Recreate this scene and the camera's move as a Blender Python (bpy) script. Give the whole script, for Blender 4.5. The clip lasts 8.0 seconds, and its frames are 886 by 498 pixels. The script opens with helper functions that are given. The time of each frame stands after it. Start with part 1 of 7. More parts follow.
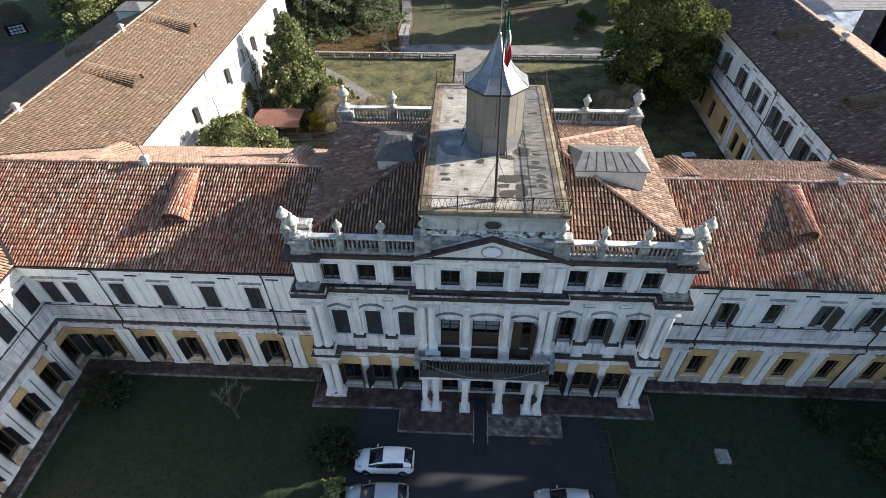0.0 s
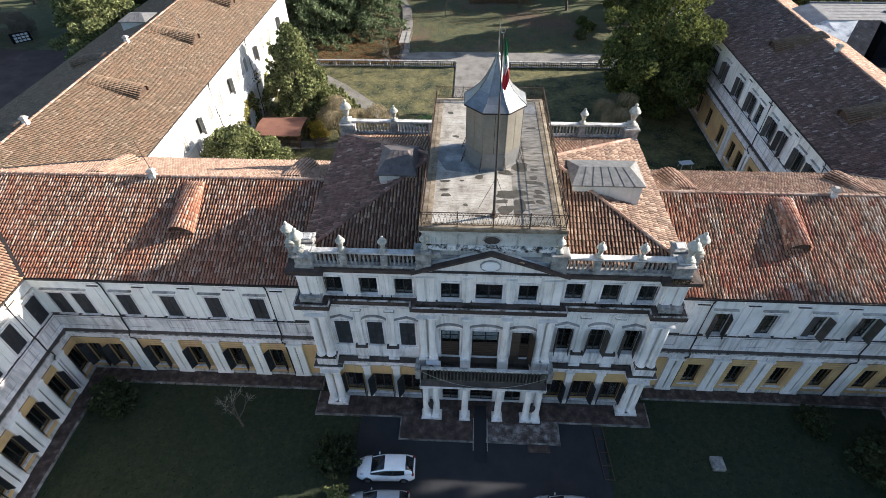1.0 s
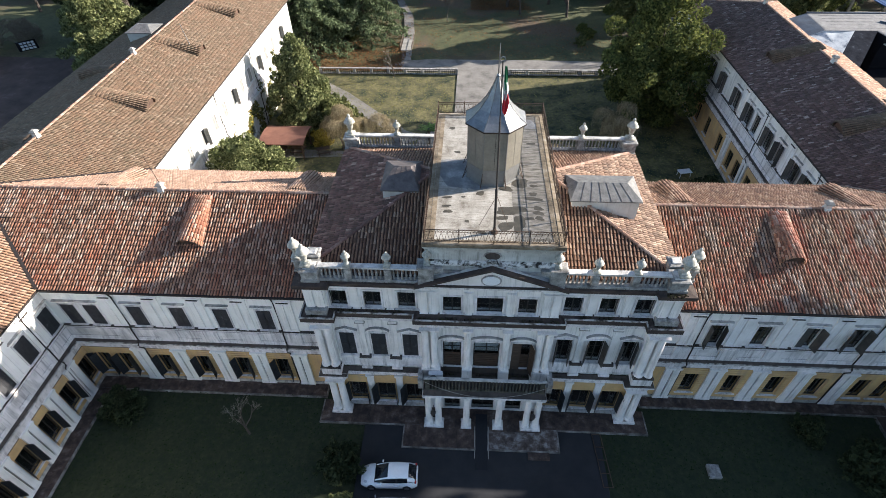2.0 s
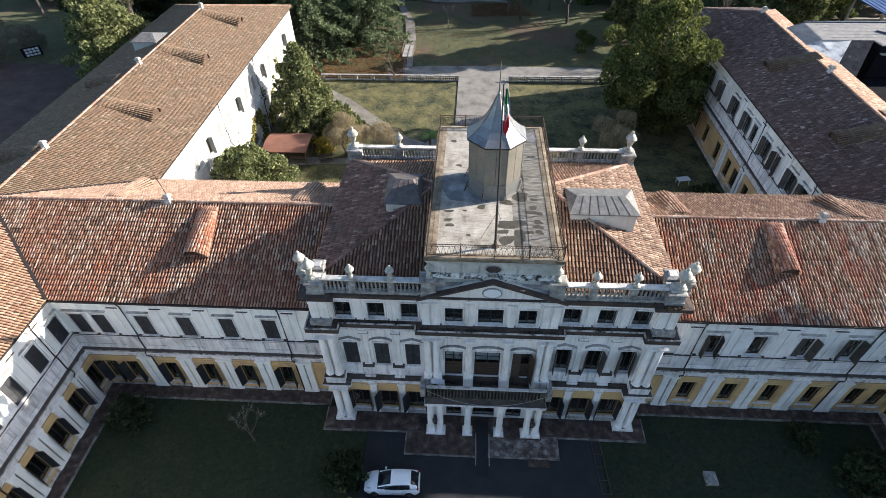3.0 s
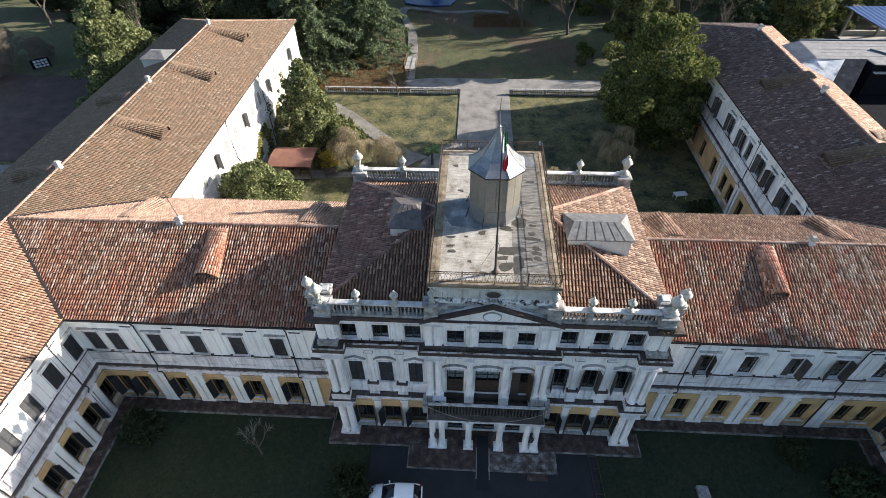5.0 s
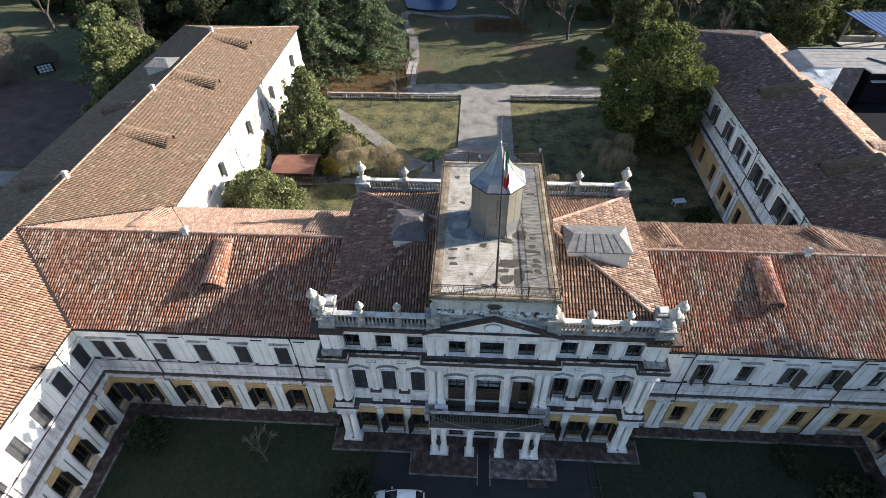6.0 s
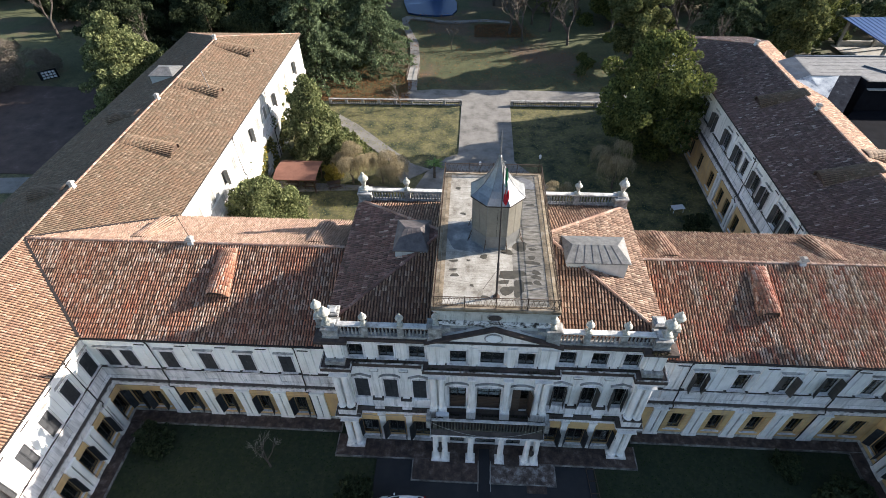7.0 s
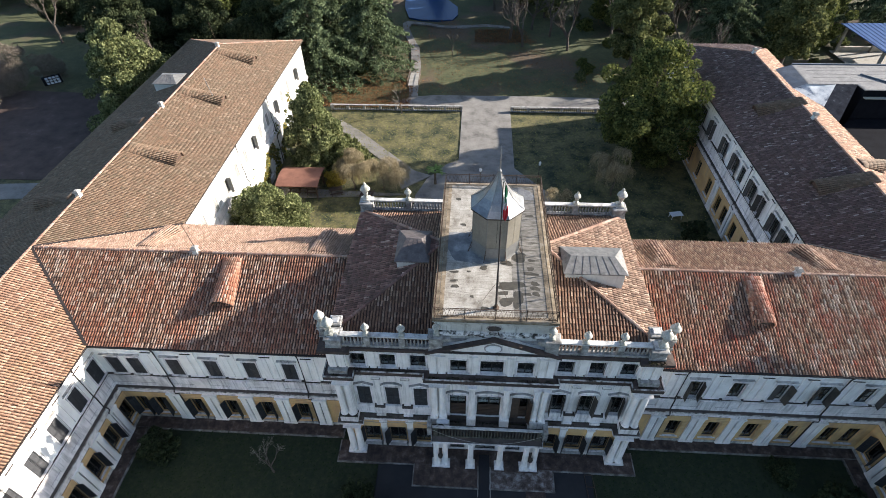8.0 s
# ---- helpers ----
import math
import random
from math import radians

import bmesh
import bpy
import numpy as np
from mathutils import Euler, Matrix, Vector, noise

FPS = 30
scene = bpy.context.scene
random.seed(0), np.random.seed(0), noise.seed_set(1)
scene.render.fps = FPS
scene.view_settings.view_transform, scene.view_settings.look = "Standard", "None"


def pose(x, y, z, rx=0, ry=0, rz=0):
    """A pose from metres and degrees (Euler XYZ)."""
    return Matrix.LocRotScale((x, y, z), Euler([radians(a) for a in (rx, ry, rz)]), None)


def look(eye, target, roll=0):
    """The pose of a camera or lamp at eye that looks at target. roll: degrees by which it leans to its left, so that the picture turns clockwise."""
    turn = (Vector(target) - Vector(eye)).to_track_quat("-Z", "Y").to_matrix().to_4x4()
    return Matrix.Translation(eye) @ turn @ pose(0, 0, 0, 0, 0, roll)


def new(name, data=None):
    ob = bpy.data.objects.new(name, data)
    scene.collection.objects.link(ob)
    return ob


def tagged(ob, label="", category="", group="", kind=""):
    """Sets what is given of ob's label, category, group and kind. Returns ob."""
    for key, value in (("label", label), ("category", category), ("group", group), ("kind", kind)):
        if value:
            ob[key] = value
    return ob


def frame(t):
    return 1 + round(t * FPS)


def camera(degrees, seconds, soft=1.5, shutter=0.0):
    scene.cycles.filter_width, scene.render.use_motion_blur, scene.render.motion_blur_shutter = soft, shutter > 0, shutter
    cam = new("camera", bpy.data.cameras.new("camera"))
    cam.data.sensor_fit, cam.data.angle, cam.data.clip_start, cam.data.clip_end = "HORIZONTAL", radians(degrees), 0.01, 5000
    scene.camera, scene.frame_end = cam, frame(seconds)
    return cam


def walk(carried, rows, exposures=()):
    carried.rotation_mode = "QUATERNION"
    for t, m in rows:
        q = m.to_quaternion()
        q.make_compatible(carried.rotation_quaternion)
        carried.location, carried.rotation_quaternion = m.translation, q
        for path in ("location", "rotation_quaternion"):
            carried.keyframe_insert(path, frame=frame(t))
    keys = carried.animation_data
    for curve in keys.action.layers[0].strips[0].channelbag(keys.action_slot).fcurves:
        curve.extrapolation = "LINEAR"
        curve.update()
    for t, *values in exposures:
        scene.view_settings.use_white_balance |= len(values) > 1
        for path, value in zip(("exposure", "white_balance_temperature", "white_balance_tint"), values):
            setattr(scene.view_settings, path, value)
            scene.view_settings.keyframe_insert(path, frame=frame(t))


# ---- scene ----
cam = camera(81.0, 8.0, 0.5)
PATH = [
    (0, (-1.504, -20.753, 35.237), (-1.588, -19.307, 33.858), -0.7),
    (0.5, (-1.48, -20.761, 35.788), (-1.566, -19.313, 34.41), -0.8),
    (1, (-1.471, -20.799, 36.302), (-1.557, -19.35, 34.926), -0.8),
    (1.5, (-1.469, -20.826, 36.905), (-1.558, -19.377, 35.531), -0.9),
    (3, (-1.579, -20.83, 38.559), (-1.672, -19.379, 37.186), -1.0),
    (3.5, (-1.566, -20.822, 39.009), (-1.662, -19.37, 37.637), -1.0),
    (4, (-1.587, -20.803, 39.534), (-1.684, -19.351, 38.161), -1.0),
    (4.5, (-1.594, -20.789, 40.075), (-1.691, -19.336, 38.704), -1.0),
    (6, (-1.723, -20.661, 41.697), (-1.822, -19.21, 40.325), -1.0),
    (6.5, (-1.748, -20.672, 42.19), (-1.847, -19.219, 40.819), -1.0),
    (7, (-1.757, -20.633, 42.697), (-1.858, -19.181, 41.326), -1.1),
    (7.5, (-1.759, -20.607, 43.211), (-1.861, -19.154, 41.839), -1.1),
    (8, (-1.758, -20.62, 43.747), (-1.861, -19.167, 42.376), -1.1),
]
walk(cam, [(t, look(eye, target, roll)) for t, eye, target, roll in PATH])

# ---- world, sun, exposure ----
SUN_AZ, SUN_EL = radians(16.0), radians(21.5)
SUN_DIR = Vector((math.cos(SUN_AZ) * math.cos(SUN_EL), math.sin(SUN_AZ) * math.cos(SUN_EL), math.sin(SUN_EL)))
world = bpy.data.worlds.new("world")
scene.world = world
world.use_nodes = True
wn = world.node_tree
sky = wn.nodes.new("ShaderNodeTexSky")
sky.sky_type, sky.sun_disc = "NISHITA", False
sky.sun_elevation, sky.sun_rotation = SUN_EL, math.pi / 2 - SUN_AZ
sky.air_density, sky.dust_density, sky.ozone_density = 1.0, 1.0, 2.2
wn.links.new(sky.outputs[0], wn.nodes["Background"].inputs[0])
wn.nodes["Background"].inputs[1].default_value = 0.092
sun = new("sun", bpy.data.lights.new("sun", "SUN"))
sun.data.energy, sun.data.angle, sun.data.color = 5.0, radians(0.53), (1.0, 0.925, 0.845)
sun.matrix_world = look(SUN_DIR * 150, (0, 0, 0))
scene.view_settings.exposure = 1.52


# ---- materials ----
def ramp_node(nt, fac, stops):
    r = nt.nodes.new("ShaderNodeValToRGB")
    while len(r.color_ramp.elements) < len(stops):
        r.color_ramp.elements.new(0.5)
    for e, (p, c) in zip(r.color_ramp.elements, stops):
        e.position, e.color = p, (*c, 1)
    nt.links.new(fac, r.inputs[0])
    return r.outputs[0]


def noise_node(nt, scale, detail=4, rough=0.6, stretch=None, vec=None):
    n = nt.nodes.new("ShaderNodeTexNoise")
    n.inputs["Scale"].default_value, n.inputs["Detail"].default_value, n.inputs["Roughness"].default_value = scale, detail, rough
    if vec is None:
        g = nt.nodes.new("ShaderNodeNewGeometry")
        vec = g.outputs["Position"]
    if stretch:
        m = nt.nodes.new("ShaderNodeMapping")
        m.inputs["Scale"].default_value = stretch
        nt.links.new(vec, m.inputs[0])
        vec = m.outputs[0]
    nt.links.new(vec, n.inputs[0])
    return n.outputs[0]


def mix_node(nt, fac, a, b, mode="MIX"):
    m = nt.nodes.new("ShaderNodeMix")
    m.data_type, m.blend_type = "RGBA", mode
    for sock, val in ((m.inputs[0], fac), (m.inputs[6], a), (m.inputs[7], b)):
        if isinstance(val, (int, float)):
            sock.default_value = val
        elif isinstance(val, tuple):
            sock.default_value = (*val, 1)
        else:
            nt.links.new(val, sock)
    return m.outputs[2]


def base_mat(name, rough=0.8, metal=0.0):
    m = bpy.data.materials.new(name)
    m.use_nodes = True
    b = m.node_tree.nodes["Principled BSDF"]
    b.inputs["Roughness"].default_value, b.inputs["Metallic"].default_value = rough, metal
    return m, m.node_tree, b


def bump(nt, b, height, strength, dist):
    n = nt.nodes.new("ShaderNodeBump")
    n.inputs["Strength"].default_value, n.inputs["Distance"].default_value = strength, dist
    nt.links.new(height, n.inputs["Height"])
    nt.links.new(n.outputs[0], b.inputs["Normal"])


def island(nt):
    return nt.nodes.new("ShaderNodeNewGeometry").outputs["Random Per Island"]


def mat_stucco(name, clean, dirty, stain=(0.10, 0.095, 0.085), amount=0.5):
    """Old lime plaster: cloudy patches, vertical runs of soot, small flaked spots."""
    m, nt, b = base_mat(name, 0.88)
    cloud = noise_node(nt, 0.55, 5, 0.65)
    col = ramp_node(nt, cloud, [(0.32, dirty), (0.62, clean)])
    runs = noise_node(nt, 1.0, 5, 0.7, (2.6, 2.6, 0.22))
    f = ramp_node(nt, runs, [(0.60 - 0.12 * amount, (0, 0, 0)), (0.80, (amount,) * 3)])
    col = mix_node(nt, f, col, stain)
    thin = noise_node(nt, 1.0, 4, 0.75, (7.5, 7.5, 0.3))
    f3 = ramp_node(nt, thin, [(0.56, (0, 0, 0)), (0.74, (min(1.0, amount * 0.85),) * 3)])
    col = mix_node(nt, f3, col, tuple(c * 1.6 for c in stain))
    spots = noise_node(nt, 5.0, 6, 0.75)
    f2 = ramp_node(nt, spots, [(0.63, (0, 0, 0)), (0.70, (0.45 * amount,) * 3)])
    col = mix_node(nt, f2, col, stain)
    nt.links.new(col, b.inputs["Base Color"])
    bump(nt, b, noise_node(nt, 14, 5, 0.7), 0.25, 0.02)
    return m


def mat_noise(name, stops, scale, rough=0.85, metal=0.0, fine=12.0, bumpd=0.015, stretch=None, bstr=0.3):
    m, nt, b = base_mat(name, rough, metal)
    col = ramp_node(nt, noise_node(nt, scale, 6, 0.65, stretch), stops)
    g = ramp_node(nt, noise_node(nt, fine, 4, 0.7), [(0.3, (0.72, 0.72, 0.72)), (0.7, (1.0, 1.0, 1.0))])
    nt.links.new(mix_node(nt, 0.8, col, g, "MULTIPLY"), b.inputs["Base Color"])
    if bumpd:
        bump(nt, b, noise_node(nt, fine, 5, 0.7), bstr, bumpd)
    return m


def mat_tiles(name, stops, patch, patch_amount, moss=0.3, pale=(0.55, 0.44, 0.35), pale_amount=0.0, single=False, moss_tone=(0.075, 0.06, 0.042)):
    """Clay roof tiles: every tile has its own tone, with red, bleached and mossy patches across the slope."""
    m, nt, b = base_mat(name, 0.85)
    own = nt.nodes.new("ShaderNodeObjectInfo").outputs["Random"] if single else island(nt)
    col = ramp_node(nt, own, stops)
    big = noise_node(nt, 0.4, 5, 0.7, (1.3, 0.5, 0.6))
    f = ramp_node(nt, big, [(0.42, (0, 0, 0)), (0.66, (patch_amount,) * 3)])
    col = mix_node(nt, f, col, patch)
    if pale_amount:
        bleach = ramp_node(nt, noise_node(nt, 0.6, 4, 0.65, (1.3, 0.5, 0.6)), [(0.50, (0, 0, 0)), (0.62, (pale_amount,) * 3)])
        some = ramp_node(nt, island(nt), [(0.35, (0, 0, 0)), (0.5, (1.0,) * 3)])
        col = mix_node(nt, mix_node(nt, 1.0, bleach, some, "MULTIPLY"), col, pale)
    lich = noise_node(nt, 1.5, 6, 0.8)
    f2 = ramp_node(nt, lich, [(0.46, (0, 0, 0)), (0.64, (moss,) * 3)])
    col = mix_node(nt, f2, col, moss_tone)
    speck = ramp_node(nt, noise_node(nt, 4.2, 5, 0.85), [(0.55, (0, 0, 0)), (0.63, (0.6,) * 3)])
    col = mix_node(nt, speck, col, (0.05, 0.036, 0.026))
    nt.links.new(col, b.inputs["Base Color"])
    bump(nt, b, noise_node(nt, 25, 4, 0.7), 0.3, 0.01)
    return m


def mat_leaf(name, dark, light, rough=0.55):
    m, nt, b = base_mat(name, rough)
    col = ramp_node(nt, island(nt), [(0.0, dark), (0.55, tuple((a + c) / 2 for a, c in zip(dark, light))), (1.0, light)])
    v = ramp_node(nt, noise_node(nt, 0.5, 3, 0.6), [(0.3, (0.65, 0.65, 0.65)), (0.7, (1.0, 1.0, 1.0))])
    nt.links.new(mix_node(nt, 1.0, col, v, "MULTIPLY"), b.inputs["Base Color"])
    b.inputs["Specular IOR Level"].default_value = 0.12
    tr = nt.nodes.new("ShaderNodeBsdfTranslucent")
    mx = nt.nodes.new("ShaderNodeMixShader")
    mx.inputs[0].default_value = 0.3
    nt.links.new(b.inputs["Base Color"].links[0].from_socket, tr.inputs[0])
    out = nt.nodes["Material Output"]
    nt.links.new(b.outputs[0], mx.inputs[1])
    nt.links.new(tr.outputs[0], mx.inputs[2])
    nt.links.new(mx.outputs[0], out.inputs[0])
    return m


def mat_plain(name, col, rough=0.5, metal=0.0, var=0.25, scale=6.0):
    lo = tuple(c * (1 - var) for c in col)
    return mat_noise(name, [(0.3, lo), (0.7, col)], scale, rough, metal, 18.0, 0.0)


WHITE = mat_stucco("white_stucco", (0.88, 0.835, 0.795), (0.70, 0.66, 0.615), (0.13, 0.115, 0.10), 0.6)
# Darker white plaster, offsetting the strong sun on the rear walls.
WHITE_SUN_DIM = mat_stucco("white_stucco_sun_dim", (0.578, 0.565, 0.531), (0.425, 0.412, 0.378), (0.145, 0.128, 0.111), 0.45)
TRIM = mat_stucco("white_trim", (0.85, 0.80, 0.785), (0.56, 0.525, 0.50), (0.085, 0.075, 0.066), 0.9)
# Brighter white than the other fronts, for the left wing.
WHITE_BRIGHT = mat_stucco("bright_white_stucco", (0.93, 0.90, 0.85), (0.82, 0.785, 0.73), (0.20, 0.18, 0.16), 0.4)
ATTIC = mat_stucco("pale_attic_stucco", (0.62, 0.625, 0.60), (0.36, 0.36, 0.335), (0.07, 0.065, 0.05), 0.75)
GRIMY = mat_stucco("grimy_attic_stucco", (0.58, 0.55, 0.51), (0.17, 0.16, 0.145), (0.03, 0.027, 0.022), 1.0)
HOOD = mat_stucco("stained_hood", (0.406, 0.385, 0.371), (0.168, 0.158, 0.147), (0.028, 0.025, 0.021), 0.9)
LINING = mat_noise("brown_blind", [(0.3, (0.170, 0.119, 0.076)), (0.7, (0.408, 0.306, 0.204))], 1.2, 0.9, bumpd=0)
# Black for sooty ledges, and for shade painted between parts.
LEDGE = mat_stucco("soot_and_gap_black", (0.088, 0.068, 0.058), (0.030, 0.024, 0.021), (0.014, 0.012, 0.010), 0.9)
OCHRE = mat_stucco("ochre_stucco", (0.66, 0.43, 0.19), (0.47, 0.29, 0.135), (0.36, 0.27, 0.19), 0.8)
CORNICE_DARK = mat_noise("weathered_cornice", [(0.34, (0.036, 0.026, 0.022)), (0.62, (0.085, 0.058, 0.047)), (0.86, (0.24, 0.21, 0.18))], 1.4, 0.9, stretch=(1, 1, 2.5))
STONE = mat_noise("grey_stone", [(0.32, (0.11, 0.105, 0.098)), (0.52, (0.30, 0.29, 0.272)), (0.75, (0.58, 0.565, 0.535))], 2.2, 0.9, fine=16)
PALE_STONE = mat_noise("pale_rail_stone", [(0.3, (0.22, 0.215, 0.20)), (0.5, (0.55, 0.53, 0.50)), (0.75, (0.74, 0.72, 0.69))], 1.6, 0.9, fine=16)
STATUE = mat_noise("lichen_stone", [(0.3, (0.170, 0.178, 0.145)), (0.5, (0.408, 0.399, 0.348)), (0.75, (0.578, 0.561, 0.493))], 3.0, 0.9, fine=20)
KERB = mat_noise("worn_kerb", [(0.35, (0.06, 0.05, 0.045)), (0.55, (0.22, 0.205, 0.185)), (0.75, (0.46, 0.44, 0.41))], 1.3, 0.9)
FACET = mat_noise("blue_grey_sheet", [(0.3, (0.045, 0.058, 0.078)), (0.7, (0.10, 0.125, 0.16))], 0.8, 0.8)
HALL_JOINT = mat_plain("felt_joint", (0.10, 0.10, 0.10), 0.9)
YARD = mat_noise("yard_earth", [(0.3, (0.045, 0.028, 0.022)), (0.6, (0.095, 0.062, 0.05)), (0.75, (0.17, 0.125, 0.105))], 0.4, 0.95)
HALL_ROOF = mat_noise("dull_sheet_roof", [(0.3, (0.136, 0.132, 0.128)), (0.55, (0.200, 0.194, 0.188)), (0.7, (0.248, 0.240, 0.232))], 1.4, 0.85, 0.0, fine=8)
PAVING = mat_noise("stone_paving", [(0.36, (0.034, 0.022, 0.018)), (0.54, (0.085, 0.056, 0.044)), (0.66, (0.160, 0.125, 0.105)), (0.76, (0.300, 0.265, 0.235))], 1.7, 0.85)
WORN_PAVING = mat_noise("worn_stone_paving", [(0.36, (0.05, 0.035, 0.028)), (0.5, (0.13, 0.10, 0.085)), (0.60, (0.26, 0.24, 0.225)), (0.76, (0.40, 0.385, 0.37))], 2.0, 0.85)
ASPHALT = mat_noise("asphalt", [(0.3, (0.016, 0.017, 0.020)), (0.7, (0.030, 0.031, 0.034))], 0.6, 0.9, fine=40)
GRAVEL = mat_noise("pale_gravel", [(0.3, (0.108, 0.099, 0.088)), (0.5, (0.209, 0.194, 0.173)), (0.75, (0.288, 0.270, 0.241))], 0.45, 0.95, fine=22)
SHUTTER = mat_noise("dark_shutter", [(0.3, (0.012, 0.013, 0.016)), (0.62, (0.032, 0.033, 0.036)), (0.75, (0.10, 0.10, 0.105))], 2.0, 0.6, fine=30, bumpd=0)
SHUTTER_BROWN = mat_noise("grey_brown_shutter", [(0.3, (0.045, 0.04, 0.036)), (0.7, (0.11, 0.095, 0.08))], 2.0, 0.7, fine=30, bumpd=0)
WOOD = mat_noise("brown_wood", [(0.3, (0.035, 0.020, 0.013)), (0.7, (0.10, 0.060, 0.038))], 2.0, 0.6, fine=30, stretch=(1, 1, 6), bumpd=0)
SHUTTER_PALE = mat_noise("pale_grey_shutter", [(0.3, (0.20, 0.195, 0.18)), (0.7, (0.33, 0.32, 0.29))], 2.0, 0.7, fine=30, bumpd=0)
SASH = mat_plain("sash_paint", (0.045, 0.04, 0.036), 0.6)
CURTAIN = mat_plain("white_curtain", (0.72, 0.77, 0.80), 0.9)
POLE = mat_plain("dark_pole_paint", (0.055, 0.048, 0.046), 0.6, 0.2)
IRON = mat_plain("rusty_iron", (0.13, 0.085, 0.06), 0.75, 0.4, 0.5, 9.0)
PIPE = mat_plain("dark_copper_pipe", (0.05, 0.038, 0.032), 0.5, 0.5)
LEAD_DARK = mat_noise("dark_lead_sheet", [(0.3, (0.068, 0.054, 0.051)), (0.7, (0.165, 0.138, 0.129))], 1.8, 0.7, 0.0, fine=10, bumpd=0.01)
LEAD = mat_noise("lead_sheet", [(0.3, (0.10, 0.098, 0.094)), (0.7, (0.235, 0.228, 0.215))], 2.2, 0.6, 0.15, fine=10, bumpd=0.01)
ZINC = mat_noise("zinc_sheet", [(0.3, (0.186, 0.192, 0.198)), (0.55, (0.273, 0.279, 0.285)), (0.75, (0.347, 0.347, 0.347))], 1.5, 0.42, 0.7, fine=7, bumpd=0.012)
PANEL = mat_noise("tower_panel", [(0.3, (0.172, 0.158, 0.128)), (0.7, (0.256, 0.238, 0.199))], 0.8, 0.4, 0.1, fine=6, bumpd=0)
PANEL_GREY = mat_noise("tower_panel_grey", [(0.3, (0.160, 0.160, 0.155)), (0.7, (0.240, 0.235, 0.225))], 0.8, 0.45, 0.2, fine=6, bumpd=0)
TILE_FRONT = mat_tiles("roof_tiles_front", [(0.0, (0.147, 0.078, 0.051)), (0.25, (0.258, 0.133, 0.083)), (0.5, (0.350, 0.184, 0.112)), (0.8, (0.414, 0.244, 0.161)), (0.93, (0.497, 0.359, 0.267)), (1.0, (0.423, 0.129, 0.064))], (0.478, 0.138, 0.069), 0.5, 0.42, (0.552, 0.414, 0.322), 0.55)
TILE_RIGHT = mat_tiles("roof_tiles_patched", [(0.0, (0.135, 0.070, 0.044)), (0.25, (0.251, 0.130, 0.077)), (0.5, (0.348, 0.193, 0.118)), (0.8, (0.434, 0.265, 0.169)), (0.95, (0.531, 0.386, 0.280)), (1.0, (0.434, 0.097, 0.048))], (0.386, 0.072, 0.039), 0.75, 0.6, (0.50, 0.40, 0.33), 0.6)
TILE_REAR = mat_tiles("roof_tiles_pale", [(0.0, (0.202, 0.118, 0.080)), (0.5, (0.302, 0.189, 0.130)), (1.0, (0.395, 0.269, 0.202))], (0.328, 0.206, 0.139), 0.4, 0.3)
TILE_LEFT = mat_tiles("roof_tiles_orange", [(0.0, (0.20, 0.108, 0.068)), (0.35, (0.262, 0.148, 0.096)), (0.8, (0.315, 0.188, 0.126)), (1.0, (0.40, 0.27, 0.19))], (0.33, 0.21, 0.10), 0.35, 0.25)
# Main tiles toned down to offset the sun on the right hip.
TILE_SUN_HIP = mat_tiles("roof_tiles_sun_hip", [(0.0, (0.089, 0.049, 0.032)), (0.4, (0.153, 0.089, 0.060)), (0.75, (0.204, 0.128, 0.087)), (1.0, (0.315, 0.225, 0.166))], (0.187, 0.098, 0.060), 0.35, 0.45)
TILE_SIDE = mat_tiles("roof_tiles_brown", [(0.0, (0.109, 0.069, 0.042)), (0.5, (0.148, 0.097, 0.062)), (0.92, (0.183, 0.125, 0.083)), (1.0, (0.253, 0.190, 0.137))], (0.172, 0.095, 0.055), 0.5, 0.85, moss_tone=(0.084, 0.066, 0.040))
TILE_MAIN = mat_tiles("roof_tiles_main", [(0.0, (0.133, 0.069, 0.044)), (0.4, (0.225, 0.121, 0.075)), (0.75, (0.299, 0.175, 0.112)), (1.0, (0.432, 0.304, 0.216))], (0.276, 0.133, 0.075), 0.35, 0.45)
TILE_SINGLE = mat_tiles("roof_tiles_single", [(0.0, (0.133, 0.069, 0.044)), (0.4, (0.225, 0.121, 0.075)), (0.75, (0.299, 0.175, 0.112)), (1.0, (0.432, 0.304, 0.216))], (0.276, 0.133, 0.075), 0.35, 0.45, single=True)
# Tile colours darkened for the garden slope turned from the sun.
TILE_UNLIT = mat_tiles("roof_tiles_unlit", [(0.0, (0.072, 0.044, 0.040)), (0.4, (0.138, 0.084, 0.073)), (0.8, (0.198, 0.124, 0.108)), (0.95, (0.288, 0.198, 0.174)), (1.0, (0.480, 0.396, 0.348))], (0.168, 0.090, 0.072), 0.5, 0.6)
# Redder dark copy: shade of the main roof's left hip put into its tiles.
TILE_SHADE = mat_tiles("roof_tiles_shade", [(0.0, (0.093, 0.049, 0.040)), (0.4, (0.178, 0.093, 0.074)), (0.8, (0.256, 0.136, 0.109)), (0.95, (0.373, 0.218, 0.175)), (1.0, (0.621, 0.437, 0.350))], (0.217, 0.099, 0.072), 0.5, 0.6)
UNDER = mat_noise("roof_mortar", [(0.3, (0.042, 0.025, 0.018)), (0.7, (0.125, 0.073, 0.050))], 1.5, 0.95)
RIDGE = mat_tiles("ridge_tiles", [(0.0, (0.245, 0.137, 0.094)), (0.6, (0.346, 0.209, 0.151)), (1.0, (0.432, 0.324, 0.259))], (0.324, 0.187, 0.130), 0.3, 0.3)
GUTTER = mat_plain("dark_gutter", (0.045, 0.035, 0.03), 0.6, 0.3)
